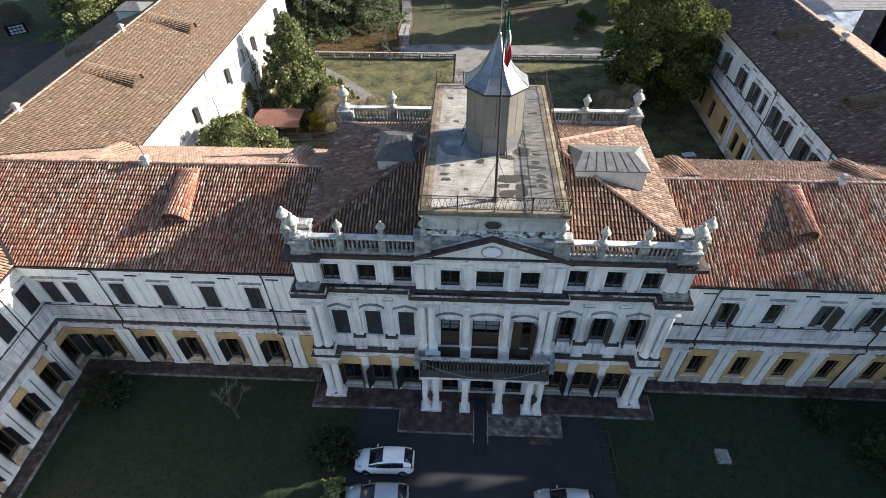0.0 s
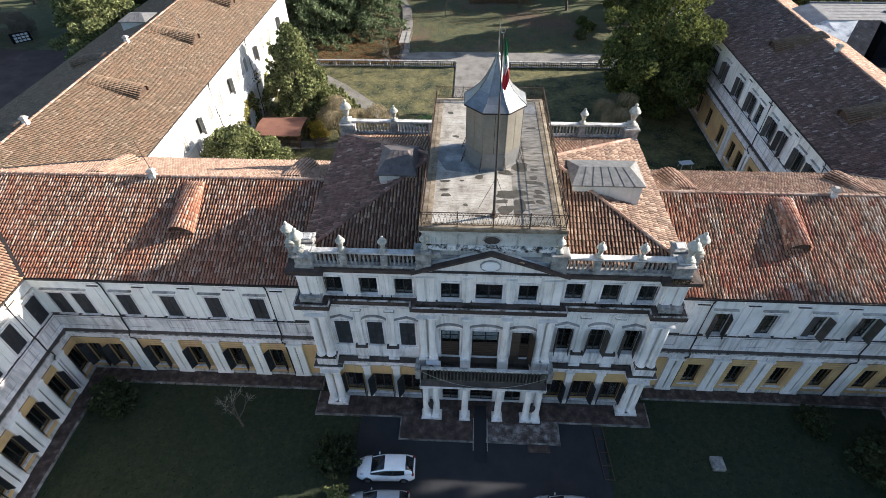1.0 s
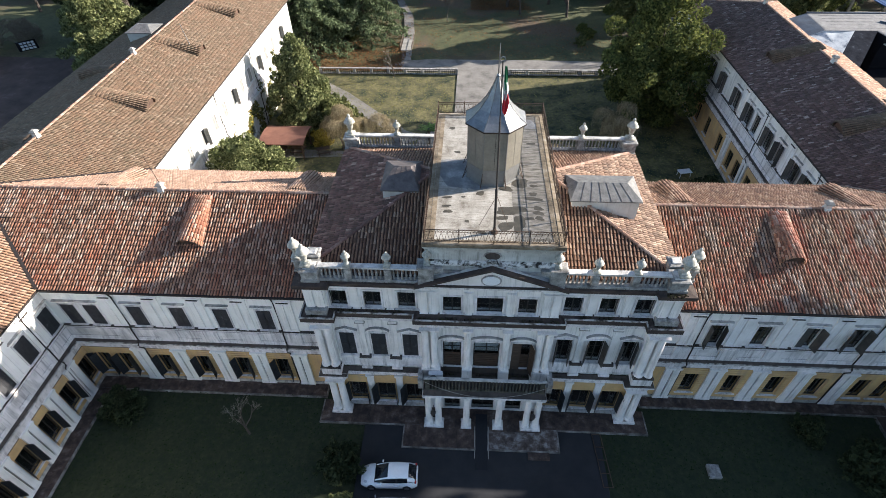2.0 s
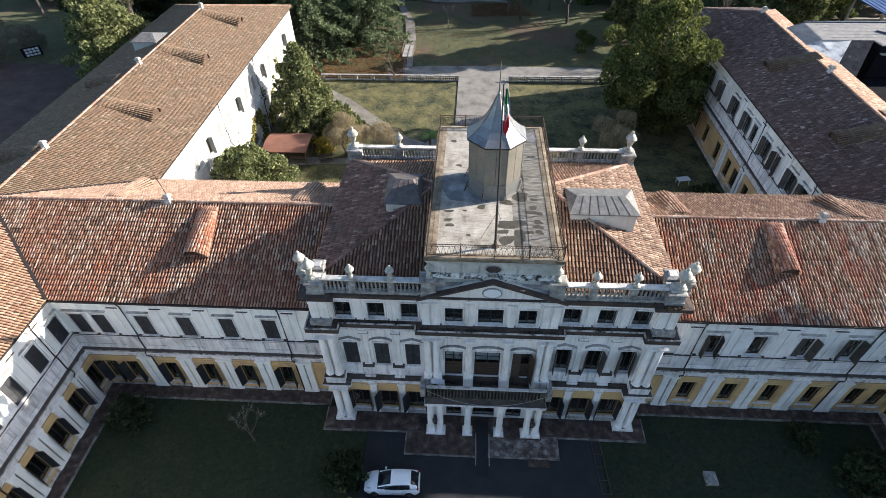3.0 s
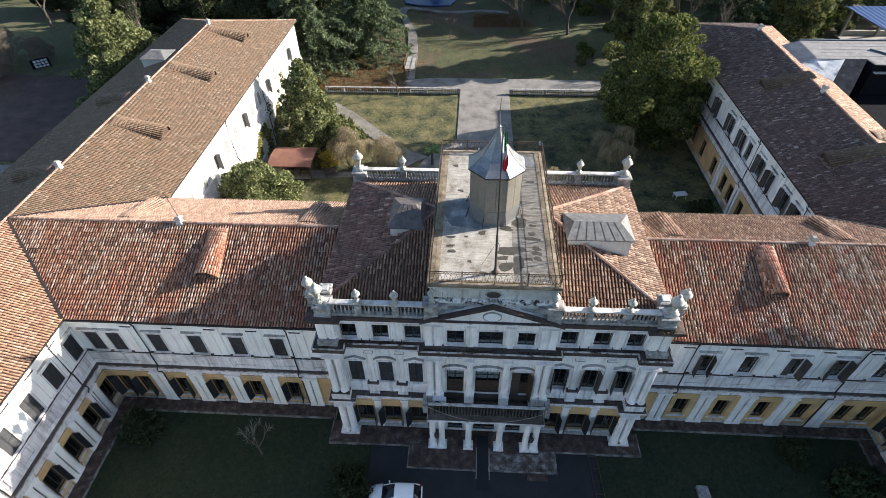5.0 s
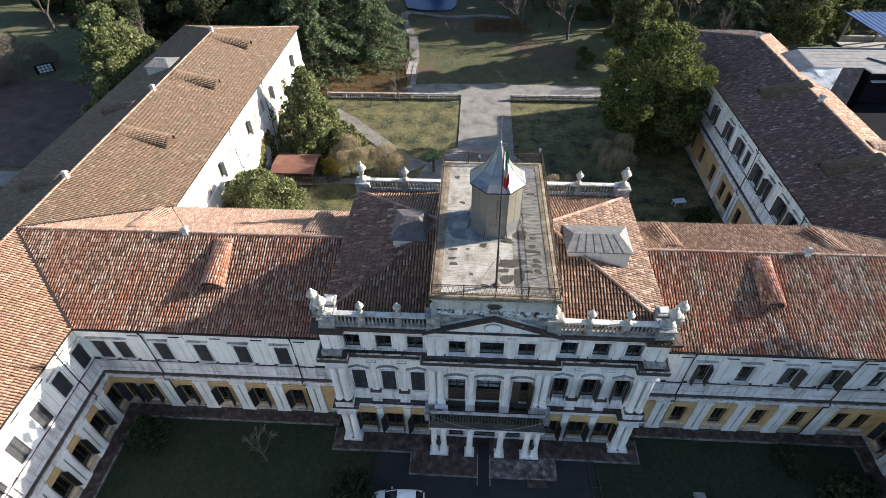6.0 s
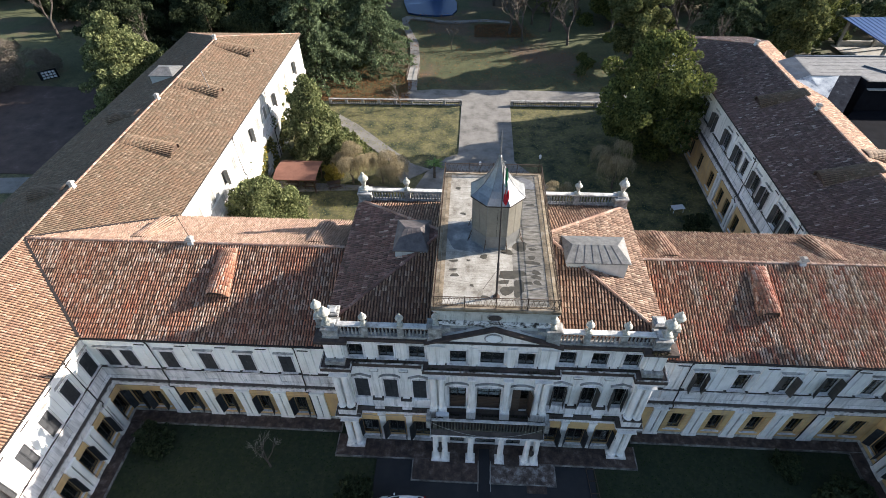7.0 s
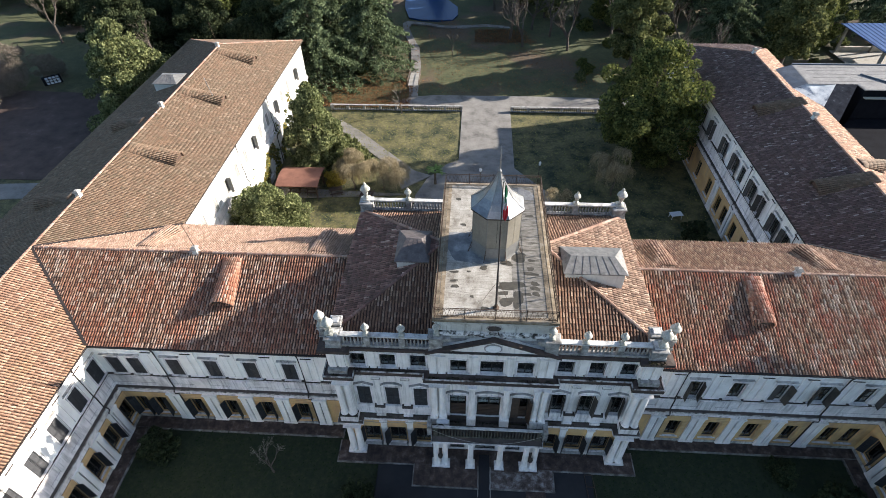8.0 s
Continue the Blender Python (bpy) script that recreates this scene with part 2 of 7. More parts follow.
LEAF_DARK = mat_leaf("leaf_evergreen", (0.032, 0.052, 0.018), (0.254, 0.270, 0.082), 0.8)
# Leaf colours darkened to paint the shade on court shrubs and woods.
LEAF_SHADE = mat_leaf("leaf_in_shade", (0.024, 0.036, 0.018), (0.095, 0.115, 0.055), 0.85)
LEAF_MAG = mat_leaf("leaf_magnolia", (0.056, 0.076, 0.028), (0.358, 0.378, 0.171), 0.75)
LEAF_CEDAR = mat_leaf("leaf_cedar", (0.040, 0.062, 0.032), (0.240, 0.296, 0.160), 0.8)
LEAF_IVY = mat_leaf("leaf_ivy", (0.057, 0.076, 0.030), (0.276, 0.282, 0.115), 0.8)
LEAF_YELLOW = mat_leaf("leaf_yellow", (0.22, 0.17, 0.03), (0.50, 0.40, 0.08))
LEAF_VARI = mat_leaf("leaf_variegated", (0.10, 0.13, 0.04), (0.55, 0.55, 0.25), 0.8)
TWIG_TAN = mat_leaf("willow_twigs", (0.169, 0.137, 0.078), (0.572, 0.468, 0.293), 0.85)
TWIG_GREY = mat_leaf("bare_twigs", (0.13, 0.108, 0.085), (0.36, 0.30, 0.24), 0.9)
TWIG_PALE = mat_leaf("pale_bare_twigs", (0.22, 0.19, 0.16), (0.46, 0.41, 0.35), 0.9)
BARK = mat_noise("bark", [(0.3, (0.045, 0.035, 0.027)), (0.7, (0.13, 0.105, 0.085))], 4.0, 0.9, fine=20, stretch=(3, 3, 0.6))
PALM = mat_leaf("palm_leaf", (0.12, 0.20, 0.055), (0.30, 0.42, 0.13))
CAP = mat_noise("broken_moulding", [(0.36, (0.035, 0.028, 0.023)), (0.45, (0.22, 0.19, 0.165)), (0.56, (0.58, 0.54, 0.50))], 2.2, 0.9, fine=22, stretch=(1, 1, 0.6))
CAR_WHITE = mat_plain("car_white", (0.92, 0.93, 0.94), 0.22, 0.0, 0.03)
CAR_SILVER = mat_plain("car_silver", (0.55, 0.57, 0.58), 0.25, 0.55, 0.04)
CAR_GLASS = mat_plain("car_glass", (0.012, 0.014, 0.018), 0.06, 0.0, 0.1)
RUBBER = mat_plain("black_rubber", (0.02, 0.02, 0.021), 0.8)
CHROME = mat_plain("alloy_rim", (0.6, 0.6, 0.62), 0.3, 0.9, 0.1)
RED_LAMP = mat_plain("red_lamp", (0.35, 0.02, 0.02), 0.25)
MAT_AND_ROOM_BLACK = mat_plain("black_matting_and_dark_room", (0.018, 0.018, 0.022), 0.95)
RUST_ROOF = mat_noise("rust_red_felt", [(0.3, (0.145, 0.061, 0.041)), (0.7, (0.230, 0.102, 0.068))], 1.0, 0.85)
MEDAL = mat_plain("fresh_white_plaster", (0.93, 0.93, 0.93), 0.8, 0.0, 0.06)
PLASTIC = mat_plain("white_plastic", (0.75, 0.76, 0.78), 0.4)
BLUE_ROOF = mat_plain("blue_sheet", (0.035, 0.11, 0.29), 0.55, 0.0, 0.3, 1.5)
NAVY = mat_noise("worn_navy_sheet", [(0.35, (0.008, 0.010, 0.016)), (0.6, (0.022, 0.026, 0.036)), (0.74, (0.14, 0.155, 0.18))], 1.1, 0.97)
WORN_WHITE = mat_noise("flaking_white_sheet", [(0.34, (0.096, 0.120, 0.160)), (0.44, (0.360, 0.392, 0.424)), (0.7, (0.592, 0.608, 0.616))], 0.9, 0.7)
# Near-black colour paints the shade on the hall's near side.
SHADED_WALL = mat_noise("shaded_sheet_wall", [(0.3, (0.005, 0.0055, 0.008)), (0.7, (0.011, 0.012, 0.016))], 0.8, 0.95)
CONCRETE = mat_noise("concrete", [(0.3, (0.272, 0.256, 0.224)), (0.7, (0.400, 0.376, 0.336))], 1.0, 0.85)
FLAG_G = mat_plain("flag_green", (0.02, 0.22, 0.09), 0.8)
FLAG_W = mat_plain("flag_white", (0.75, 0.75, 0.73), 0.8)
FLAG_R = mat_plain("flag_red", (0.60, 0.02, 0.035), 0.8)
# Blue base colour stands in for the reflected sky; gloss is cut below.
POND = mat_plain("pond_sky_blue", (0.035, 0.075, 0.17), 0.12)
WOOD_RAIL = mat_plain("fence_wood", (0.16, 0.12, 0.09), 0.8)


def mat_glass():
    m, nt, b = base_mat("window_glass", 0.06)
    b.inputs["Transmission Weight"].default_value = 1.0
    b.inputs["Base Color"].default_value = (0.72, 0.76, 0.76, 1)
    b.inputs["IOR"].default_value = 1.45
    return m


for dull in (SHADED_WALL, NAVY, POND):
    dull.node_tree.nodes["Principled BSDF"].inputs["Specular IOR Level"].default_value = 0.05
GLASS = mat_glass()


def mat_ground():
    """Grass with bare earth, fallen leaves and darker woodland floor further off; the front court's shade is in its
    grass colour.
    """
    m, nt, b = base_mat("ground_cover", 0.95)
    fine = noise_node(nt, 3.0, 6, 0.75)
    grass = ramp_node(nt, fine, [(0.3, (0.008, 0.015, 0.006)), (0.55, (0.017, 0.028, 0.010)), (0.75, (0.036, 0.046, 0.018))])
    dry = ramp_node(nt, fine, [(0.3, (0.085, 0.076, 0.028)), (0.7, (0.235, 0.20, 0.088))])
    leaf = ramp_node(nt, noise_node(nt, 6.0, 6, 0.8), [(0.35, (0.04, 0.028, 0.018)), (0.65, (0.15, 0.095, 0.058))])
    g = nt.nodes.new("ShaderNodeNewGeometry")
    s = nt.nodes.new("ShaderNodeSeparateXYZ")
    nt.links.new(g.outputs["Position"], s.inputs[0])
    # In front of y = 5 the dark grass dominates, painting the court's shade.
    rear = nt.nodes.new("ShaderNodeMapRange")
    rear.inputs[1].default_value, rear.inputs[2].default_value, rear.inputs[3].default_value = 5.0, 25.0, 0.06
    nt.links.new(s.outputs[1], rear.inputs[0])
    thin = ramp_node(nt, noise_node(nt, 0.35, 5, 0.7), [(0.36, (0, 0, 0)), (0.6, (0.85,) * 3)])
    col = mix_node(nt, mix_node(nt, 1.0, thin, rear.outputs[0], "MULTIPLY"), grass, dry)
    far = nt.nodes.new("ShaderNodeMapRange")
    far.inputs[1].default_value, far.inputs[2].default_value = 62.0, 70.0
    nt.links.new(s.outputs[1], far.inputs[0])
    woods = ramp_node(nt, noise_node(nt, 0.07, 4, 0.6), [(0.50, (0.05,) * 3), (0.60, (0.85,) * 3)])
    f = mix_node(nt, 1.0, woods, far.outputs[0], "MULTIPLY")
    park = ramp_node(nt, fine, [(0.3, (0.020, 0.030, 0.010)), (0.7, (0.085, 0.098, 0.032))])
    col = mix_node(nt, mix_node(nt, 1.0, far.outputs[0], (0.75, 0.75, 0.75), "MULTIPLY"), col, park)
    nt.links.new(mix_node(nt, f, col, leaf), b.inputs["Base Color"])
    bump(nt, b, noise_node(nt, 9, 5, 0.8), 0.6, 0.06)
    return m


GROUND = mat_ground()


# ---- mesh building ----
class Mesh:
    """Collects boxes, sweeps and turned shapes into one mesh."""

    def __init__(self, m=None):
        self.v, self.f, self.m = [], [], m

    def add(self, verts, faces):
        n = len(self.v)
        self.v += [tuple(p) for p in verts]
        self.f += [tuple(i + n for i in q) for q in faces]

    def box(self, x0, x1, y0, y1, z0, z1):
        self.add([(x0, y0, z0), (x1, y0, z0), (x1, y1, z0), (x0, y1, z0), (x0, y0, z1), (x1, y0, z1), (x1, y1, z1), (x0, y1, z1)],
                 [(3, 2, 1, 0), (4, 5, 6, 7), (0, 1, 5, 4), (1, 2, 6, 5), (2, 3, 7, 6), (3, 0, 4, 7)])
        return self

    def beam(self, a, b, w, h=None):
        a, b = Vector(a), Vector(b)
        h = h or w
        d = b - a
        q = d.to_track_quat("Z", "Y").to_matrix()
        pts = []
        for p in (a, b):
            for sx, sy in ((-1, -1), (1, -1), (1, 1), (-1, 1)):
                pts.append(p + q @ Vector((sx * w / 2, sy * h / 2, 0)))
        self.add(pts, [(3, 2, 1, 0), (4, 5, 6, 7), (0, 1, 5, 4), (1, 2, 6, 5), (2, 3, 7, 6), (3, 0, 4, 7)])
        return self

    def tube(self, path, r, closed=False, k=5):
        """One bent bar along a path."""
        P = [Vector(p) for p in path]
        n = len(P)
        pts, fs = [], []
        for i, p in enumerate(P):
            a = P[i - 1] if closed or i else P[0]
            b = P[(i + 1) % n] if closed or i < n - 1 else P[-1]
            q = (b - a).to_track_quat("Z", "Y").to_matrix()
            pts += [p + q @ Vector((r * math.cos(2 * math.pi * j / k), r * math.sin(2 * math.pi * j / k), 0)) for j in range(k)]
        for i in range(n if closed else n - 1):
            i2 = (i + 1) % n
            fs += [(i * k + j, i * k + (j + 1) % k, i2 * k + (j + 1) % k, i2 * k + j) for j in range(k)]
        if not closed:
            fs += [tuple(range(k - 1, -1, -1)), tuple((n - 1) * k + j for j in range(k))]
        self.add(pts, fs)
        return self

    def lathe(self, prof, n=8, c=(0, 0, 0), sx=1.0, sy=1.0, turn=0.0):
        pts, fs = [], []
        for r, z in prof:
            for k in range(n):
                a = 2 * math.pi * (k + 0.5) / n + turn
                pts.append((c[0] + sx * r * math.cos(a), c[1] + sy * r * math.sin(a), c[2] + z))
        for i in range(len(prof) - 1):
            for k in range(n):
                k2 = (k + 1) % n
                fs.append((i * n + k, i * n + k2, (i + 1) * n + k2, (i + 1) * n + k))
        fs.append(tuple(range(n - 1, -1, -1)))
        fs.append(tuple((len(prof) - 1) * n + k for k in range(n)))
        self.add(pts, fs)
        return self

    def ball(self, c, r, n=8, rings=6, sq=(1, 1, 1)):
        prof = [(max(0.02, math.sin(math.pi * i / rings)) * r, -math.cos(math.pi * i / rings) * r * sq[2]) for i in range(rings + 1)]
        return self.lathe(prof, n, c, sq[0], sq[1])

    def ring(self, poly, prof, cap=False):
        """Sweep a profile of (offset outwards, z) round a closed counter-clockwise outline, mitred."""
        n = len(poly)
        base = len(self.v)
        for off, z in prof:
            for i in range(n):
                p0, p1, p2 = Vector(poly[i - 1]), Vector(poly[i]), Vector(poly[(i + 1) % n])
                d1, d2 = (p1 - p0).normalized(), (p2 - p1).normalized()
                n1, n2 = Vector((d1.y, -d1.x)), Vector((d2.y, -d2.x))
                k = 1 + n1.dot(n2)
                o = (n1 + n2) / k if k > 0.05 else n1
                self.v.append((p1.x + o.x * off, p1.y + o.y * off, z))
        for j in range(len(prof) - 1):
            for i in range(n):
                i2 = (i + 1) % n
                self.f.append((base + j * n + i, base + j * n + i2, base + (j + 1) * n + i2, base + (j + 1) * n + i))
        if cap:
            self.f.append(tuple(base + (len(prof) - 1) * n + i for i in range(n)))
            self.f.append(tuple(base + i for i in range(n - 1, -1, -1)))
        return self

    def strip(self, x0, x1, prof):
        """A straight moulding along x: a closed profile of (y, z), with capped ends."""
        n = len(prof)
        self.add([(x0, y, z) for y, z in prof] + [(x1, y, z) for y, z in prof],
                 [tuple((i, i + n, (i + 1) % n + n, (i + 1) % n)) for i in range(n)] + [tuple(range(n)), tuple(range(2 * n - 1, n - 1, -1))])
        return self

    def prism(self, poly, y0, y1):
        """An outline in x, z drawn out along y."""
        n = len(poly)
        self.add([(x, y0, z) for x, z in poly] + [(x, y1, z) for x, z in poly],
                 [tuple(range(n)), tuple(range(2 * n - 1, n - 1, -1))] + [((i + 1) % n, i, i + n, (i + 1) % n + n) for i in range(n)])
        return self

    def wall(self, x0, x1, z0, z1, y0, y1, holes):
        """A wall slab with rectangular openings (x0, x1, z0, z1) cut through it."""
        xs = sorted({x0, x1, *[a for h in holes for a in h[:2]]})
        zs = sorted({z0, z1, *[a for h in holes for a in h[2:]]})
        nx, nz = len(xs) - 1, len(zs) - 1

        def full(i, k):
            if not (0 <= i < nx and 0 <= k < nz):
                return False
            mx, mz = (xs[i] + xs[i + 1]) / 2, (zs[k] + zs[k + 1]) / 2
            return x0 < mx < x1 and z0 < mz < z1 and not any(h[0] < mx < h[1] and h[2] < mz < h[3] for h in holes)
        base = len(self.v)
        for y in (y0, y1):
            self.v += [(x, y, z) for z in zs for x in xs]
        off = (nx + 1) * (nz + 1)
        at = lambda i, k, d=0: base + d * off + k * (nx + 1) + i
        for i in range(nx):
            for k in range(nz):
                if not full(i, k):
                    continue
                self.f.append((at(i, k), at(i + 1, k), at(i + 1, k + 1), at(i, k + 1)))
                self.f.append((at(i, k + 1, 1), at(i + 1, k + 1, 1), at(i + 1, k, 1), at(i, k, 1)))
                if not full(i - 1, k):
                    self.f.append((at(i, k), at(i, k + 1), at(i, k + 1, 1), at(i, k, 1)))
                if not full(i + 1, k):
                    self.f.append((at(i + 1, k + 1), at(i + 1, k), at(i + 1, k, 1), at(i + 1, k + 1, 1)))
                if not full(i, k - 1):
                    self.f.append((at(i + 1, k), at(i, k), at(i, k, 1), at(i + 1, k, 1)))
                if not full(i, k + 1):
                    self.f.append((at(i, k + 1), at(i + 1, k + 1), at(i + 1, k + 1, 1), at(i, k + 1, 1)))
        return self

    def data(self, name, mat, smooth=False):
        me = bpy.data.meshes.new(name)
        me.from_pydata(self.v, [], self.f)
        bm = bmesh.new()
        bm.from_mesh(me)
        bmesh.ops.recalc_face_normals(bm, faces=bm.faces)
        bm.to_mesh(me)
        bm.free()
        me.materials.append(mat)
        if smooth:
            me.polygons.foreach_set("use_smooth", [True] * len(me.polygons))
        return me


BASES = {}


def building(name, label, category, base, group=""):
    """An empty at a building's base; its parts are given in world metres."""
    ob = thing(name, label, category, Matrix.Translation(base), group)
    BASES[ob.name] = Matrix.Translation(base).inverted()
    return ob


def part(name, mesh, mat, parent=None, label="", m=None, smooth=False):
    """Links a mesh as one object, under a thing or a part; m places it within its parent."""
    me = mesh.data(name, mat, smooth) if isinstance(mesh, Mesh) else mesh
    ob = new(name, me)
    if parent is not None:
        ob.parent = parent
        if parent.name in BASES:
            ob.matrix_parent_inverse = BASES[parent.name]
    if m is not None:
        ob.matrix_basis = m
    if label:
        tagged(ob, label)
    return ob


def thing(name, label, category, m=None, group="", kind=""):
    ob = new(name)
    ob.empty_display_size = 0.2
    if m is not None:
        ob.matrix_basis = m
    return tagged(ob, label, category, group, kind)


def solid(name, mesh, mat, label, category, group="", kind="", m=None, smooth=False):
    """A thing that is one mesh."""
    return tagged(part(name, mesh, mat, None, "", m, smooth), label, category, group, kind)


def array_mesh(name, verts, quads, mat, smooth=False):
    me = bpy.data.meshes.new(name)
    nq = len(quads)
    me.vertices.add(len(verts))
    me.vertices.foreach_set("co", np.asarray(verts, dtype=np.float32).ravel())
    me.loops.add(nq * 4)
    me.loops.foreach_set("vertex_index", np.asarray(quads, dtype=np.int32).ravel())
    me.polygons.add(nq)
    me.polygons.foreach_set("loop_start", np.arange(0, nq * 4, 4, dtype=np.int32))
    me.update(calc_edges=True)
    me.validate()
    me.materials.append(mat)
    if smooth:
        me.polygons.foreach_set("use_smooth", [True] * nq)
    return me


def tiled_slope(parent, corners, mat, seed, row=0.215, length=0.40, cover=0.335, raise_end=0.046, singles=None):
    """One roof slope: a mortar bed and rows of curved clay cover tiles laid up the slope.
    corners: the eave's two ends first, then the rest of the outline, all in one plane, counter-clockwise seen from above."""
    rng = np.random.default_rng(seed)
    P = [Vector(c) for c in corners]
    u = (P[1] - P[0]).normalized()
    nrm = (P[1] - P[0]).cross(P[-1] - P[0]).normalized()
    w = nrm.cross(u)
    flat = [((p - P[0]).dot(u), (p - P[0]).dot(w)) for p in P]
    bed = Mesh()
    k = len(P)
    bed.add([p for p in P] + [p - nrm * 0.12 for p in P], [tuple(range(k)), tuple(range(2 * k - 1, k - 1, -1))] + [((i + 1) % k, i, i + k, (i + 1) % k + k) for i in range(k)])
    slope = part("roof_slope", bed, UNDER, parent)
    us = [a for a, _ in flat]
    ws = [b for _, b in flat]
    gu = np.arange(min(us) + row / 2, max(us), row)
    lo, hi = np.full(len(gu), 1e9), np.full(len(gu), -1e9)
    for (ua, wa), (ub, wb) in zip(flat, flat[1:] + flat[:1]):
        if abs(ub - ua) > 1e-6:
            f = (gu - ua) / (ub - ua)
            on = (f >= 0) & (f <= 1)
            lo = np.where(on, np.minimum(lo, wa + f * (wb - wa)), lo)
            hi = np.where(on, np.maximum(hi, wa + f * (wb - wa)), hi)
    gw = np.arange(min(ws) - 0.03 - length, max(ws) + length, length)
    U, W = np.meshgrid(gu, gw)
    lo, hi = np.tile(lo, len(gw)), np.tile(hi, len(gw))
    U, W = U.ravel(), W.ravel()
    W = W + rng.normal(0, 0.012, W.shape) + 0.03 * np.sin(U * 0.9 + seed)
    A, B = np.maximum(W, lo - 0.03), np.minimum(W + length + 0.05, hi - 0.02)
    keep = B - A > 0.1
    U, A, B = U[keep] + rng.normal(0, 0.008, keep.sum()), A[keep], B[keep]
    n = len(U)
    hw = row * cover
    sect = np.array([(-hw, 0.002), (-hw * 0.6, 0.08), (hw * 0.6, 0.08), (hw, 0.002)])
    lift = raise_end + rng.normal(0, raise_end * 0.26, n)
    skew = rng.normal(0, 0.016, n)
    verts = np.zeros((n, 8, 3), np.float32)
    un, wn_, nn = np.array(u), np.array(w), np.array(nrm)
    o = np.array(P[0])
    for e in range(2):
        taper = 1.0 if e == 0 else 0.8
        for j in range(4):
            du = U + sect[j, 0] * taper + (skew if e else 0)
            dw = B if e else A
            dn = sect[j, 1] * taper + (lift if e == 0 else np.full(n, 0.004))
            verts[:, e * 4 + j] = o + du[:, None] * un + dw[:, None] * wn_ + dn[:, None] * nn
    base = np.arange(n)[:, None] * 8
    q = np.concatenate([base + np.array(f) for f in ((0, 4, 5, 1), (1, 5, 6, 2), (2, 6, 7, 3), (0, 1, 2, 3))], 1).reshape(-1, 4)
    if singles:
        # the tiles in this stretch of the eave are pieces of their own
        x0, x1, piece_mat = singles
        xs = P[0].x + U * u.x
        pick = np.nonzero((xs > x0) & (xs < x1) & (B - A > length * 0.9))[0][:300]
        one = Mesh()
        one.add([(sect[j, 0] * k, e * (length + 0.05), sect[j, 1] * k + (0.004 if e else raise_end)) for e, k in ((0, 1.0), (1, 0.8)) for j in range(4)],
                [(0, 4, 5, 1), (1, 5, 6, 2), (2, 6, 7, 3), (0, 1, 2, 3)])
        me = one.data("roof_tile", piece_mat)
        basis = Matrix((u, w, nrm)).transposed().to_4x4()
        for t in pick:
            part("roof_tile", me, piece_mat, slope, "", Matrix.Translation(P[0] + u * float(U[t]) + w * float(A[t])) @ basis @ pose(0, 0, 0, 0, 0, rng.normal(0, 1.5)))
        rest = np.setdiff1d(np.arange(n), pick)
        verts, n = verts[rest], len(rest)
        base = np.arange(n)[:, None] * 8
        q = np.concatenate([base + np.array(f) for f in ((0, 4, 5, 1), (1, 5, 6, 2), (2, 6, 7, 3), (0, 1, 2, 3))], 1).reshape(-1, 4)
    tiles = part("tile_covering", array_mesh("tile_covering", verts.reshape(-1, 3), q, mat), mat, slope)
    tagged(tiles, kind="stuff")
    return slope


def ridge_tiles(parent, a, b, mat=None, r=0.13, step=0.42):
    """A row of rounded ridge tiles bedded in mortar from a to b."""
    a, b = Vector(a), Vector(b)
    d = b - a
    n = max(1, int(d.length / step))
    d.normalize()
    side = d.cross(Vector((0, 0, 1))).normalized()
    up = side.cross(d)
    me = Mesh()
    for i in range(n):
        pts = []
        for e, k in ((0, 1.0), (1, 0.86)):
            p = a + d * (step * (i + e * 1.1))
            for ang in (-1.5, -0.75, 0, 0.75, 1.5):
                pts.append(p + side * math.sin(ang) * r * k + up * (math.cos(ang) * r * k + (0.03 if e == 0 else 0)))
        me.add(pts, [(j, j + 5, j + 6, j + 1) for j in range(4)] + [(0, 1, 2, 3, 4)])
    ob = tagged(part("ridge", me, mat or RIDGE, parent), kind="stuff")
    return ob


# ---- windows, shutters and other pieces used all over ----
CACHE = {}


def cached(key, make):
    if key not in CACHE:
        CACHE[key] = make()
    return CACHE[key]


def shutter_data(w, h, mat):
    def make():
        me = Mesh()
        t, b = 0.045, 0.075
        me.box(0, b, 0, t, 0, h).box(w - b, w, 0, t, 0, h).box(b, w - b, 0, t, 0, b).box(b, w - b, 0, t, h - b, h).box(b, w - b, 0, t, h * 0.46, h * 0.46 + b)
        me.box(b, w - b, t * 0.35, t * 0.65, b, h - b)
        n = int(h / 0.11)
        for i in range(n):
            z = b + (h - 2 * b) * (i + 0.5) / n
            me.add([(b, 0.002, z - 0.04), (w - b, 0.002, z - 0.04), (w - b, t - 0.004, z + 0.03), (b, t - 0.004, z + 0.03), (b, 0.012, z - 0.045), (w - b, 0.012, z - 0.045), (w - b, t, z + 0.022), (b, t, z + 0.022)],
                   [(0, 1, 2, 3), (7, 6, 5, 4), (0, 4, 5, 1), (2, 6, 7, 3)])
        return me.data("shutter", mat)
    return cached(("shutter", round(w, 2), round(h, 2), mat.name), make)


def frame_data(w, h, bars, mat):
    def make():
        me = Mesh()
        b = 0.06
        me.box(-w / 2, -w / 2 + b, 0.16, 0.22, 0, h).box(w / 2 - b, w / 2, 0.16, 0.22, 0, h).box(-w / 2 + b, w / 2 - b, 0.16, 0.22, 0, b).box(-w / 2 + b, w / 2 - b, 0.16, 0.22, h - b, h)
        me.box(-b * 0.6, b * 0.6, 0.162, 0.218, b, h - b)
        for i in range(bars):
            z = h * (i + 1) / (bars + 1)
            me.box(-w / 2 + b, -b * 0.6, 0.17, 0.21, z - 0.018, z + 0.018).box(b * 0.6, w / 2 - b, 0.17, 0.21, z - 0.018, z + 0.018)
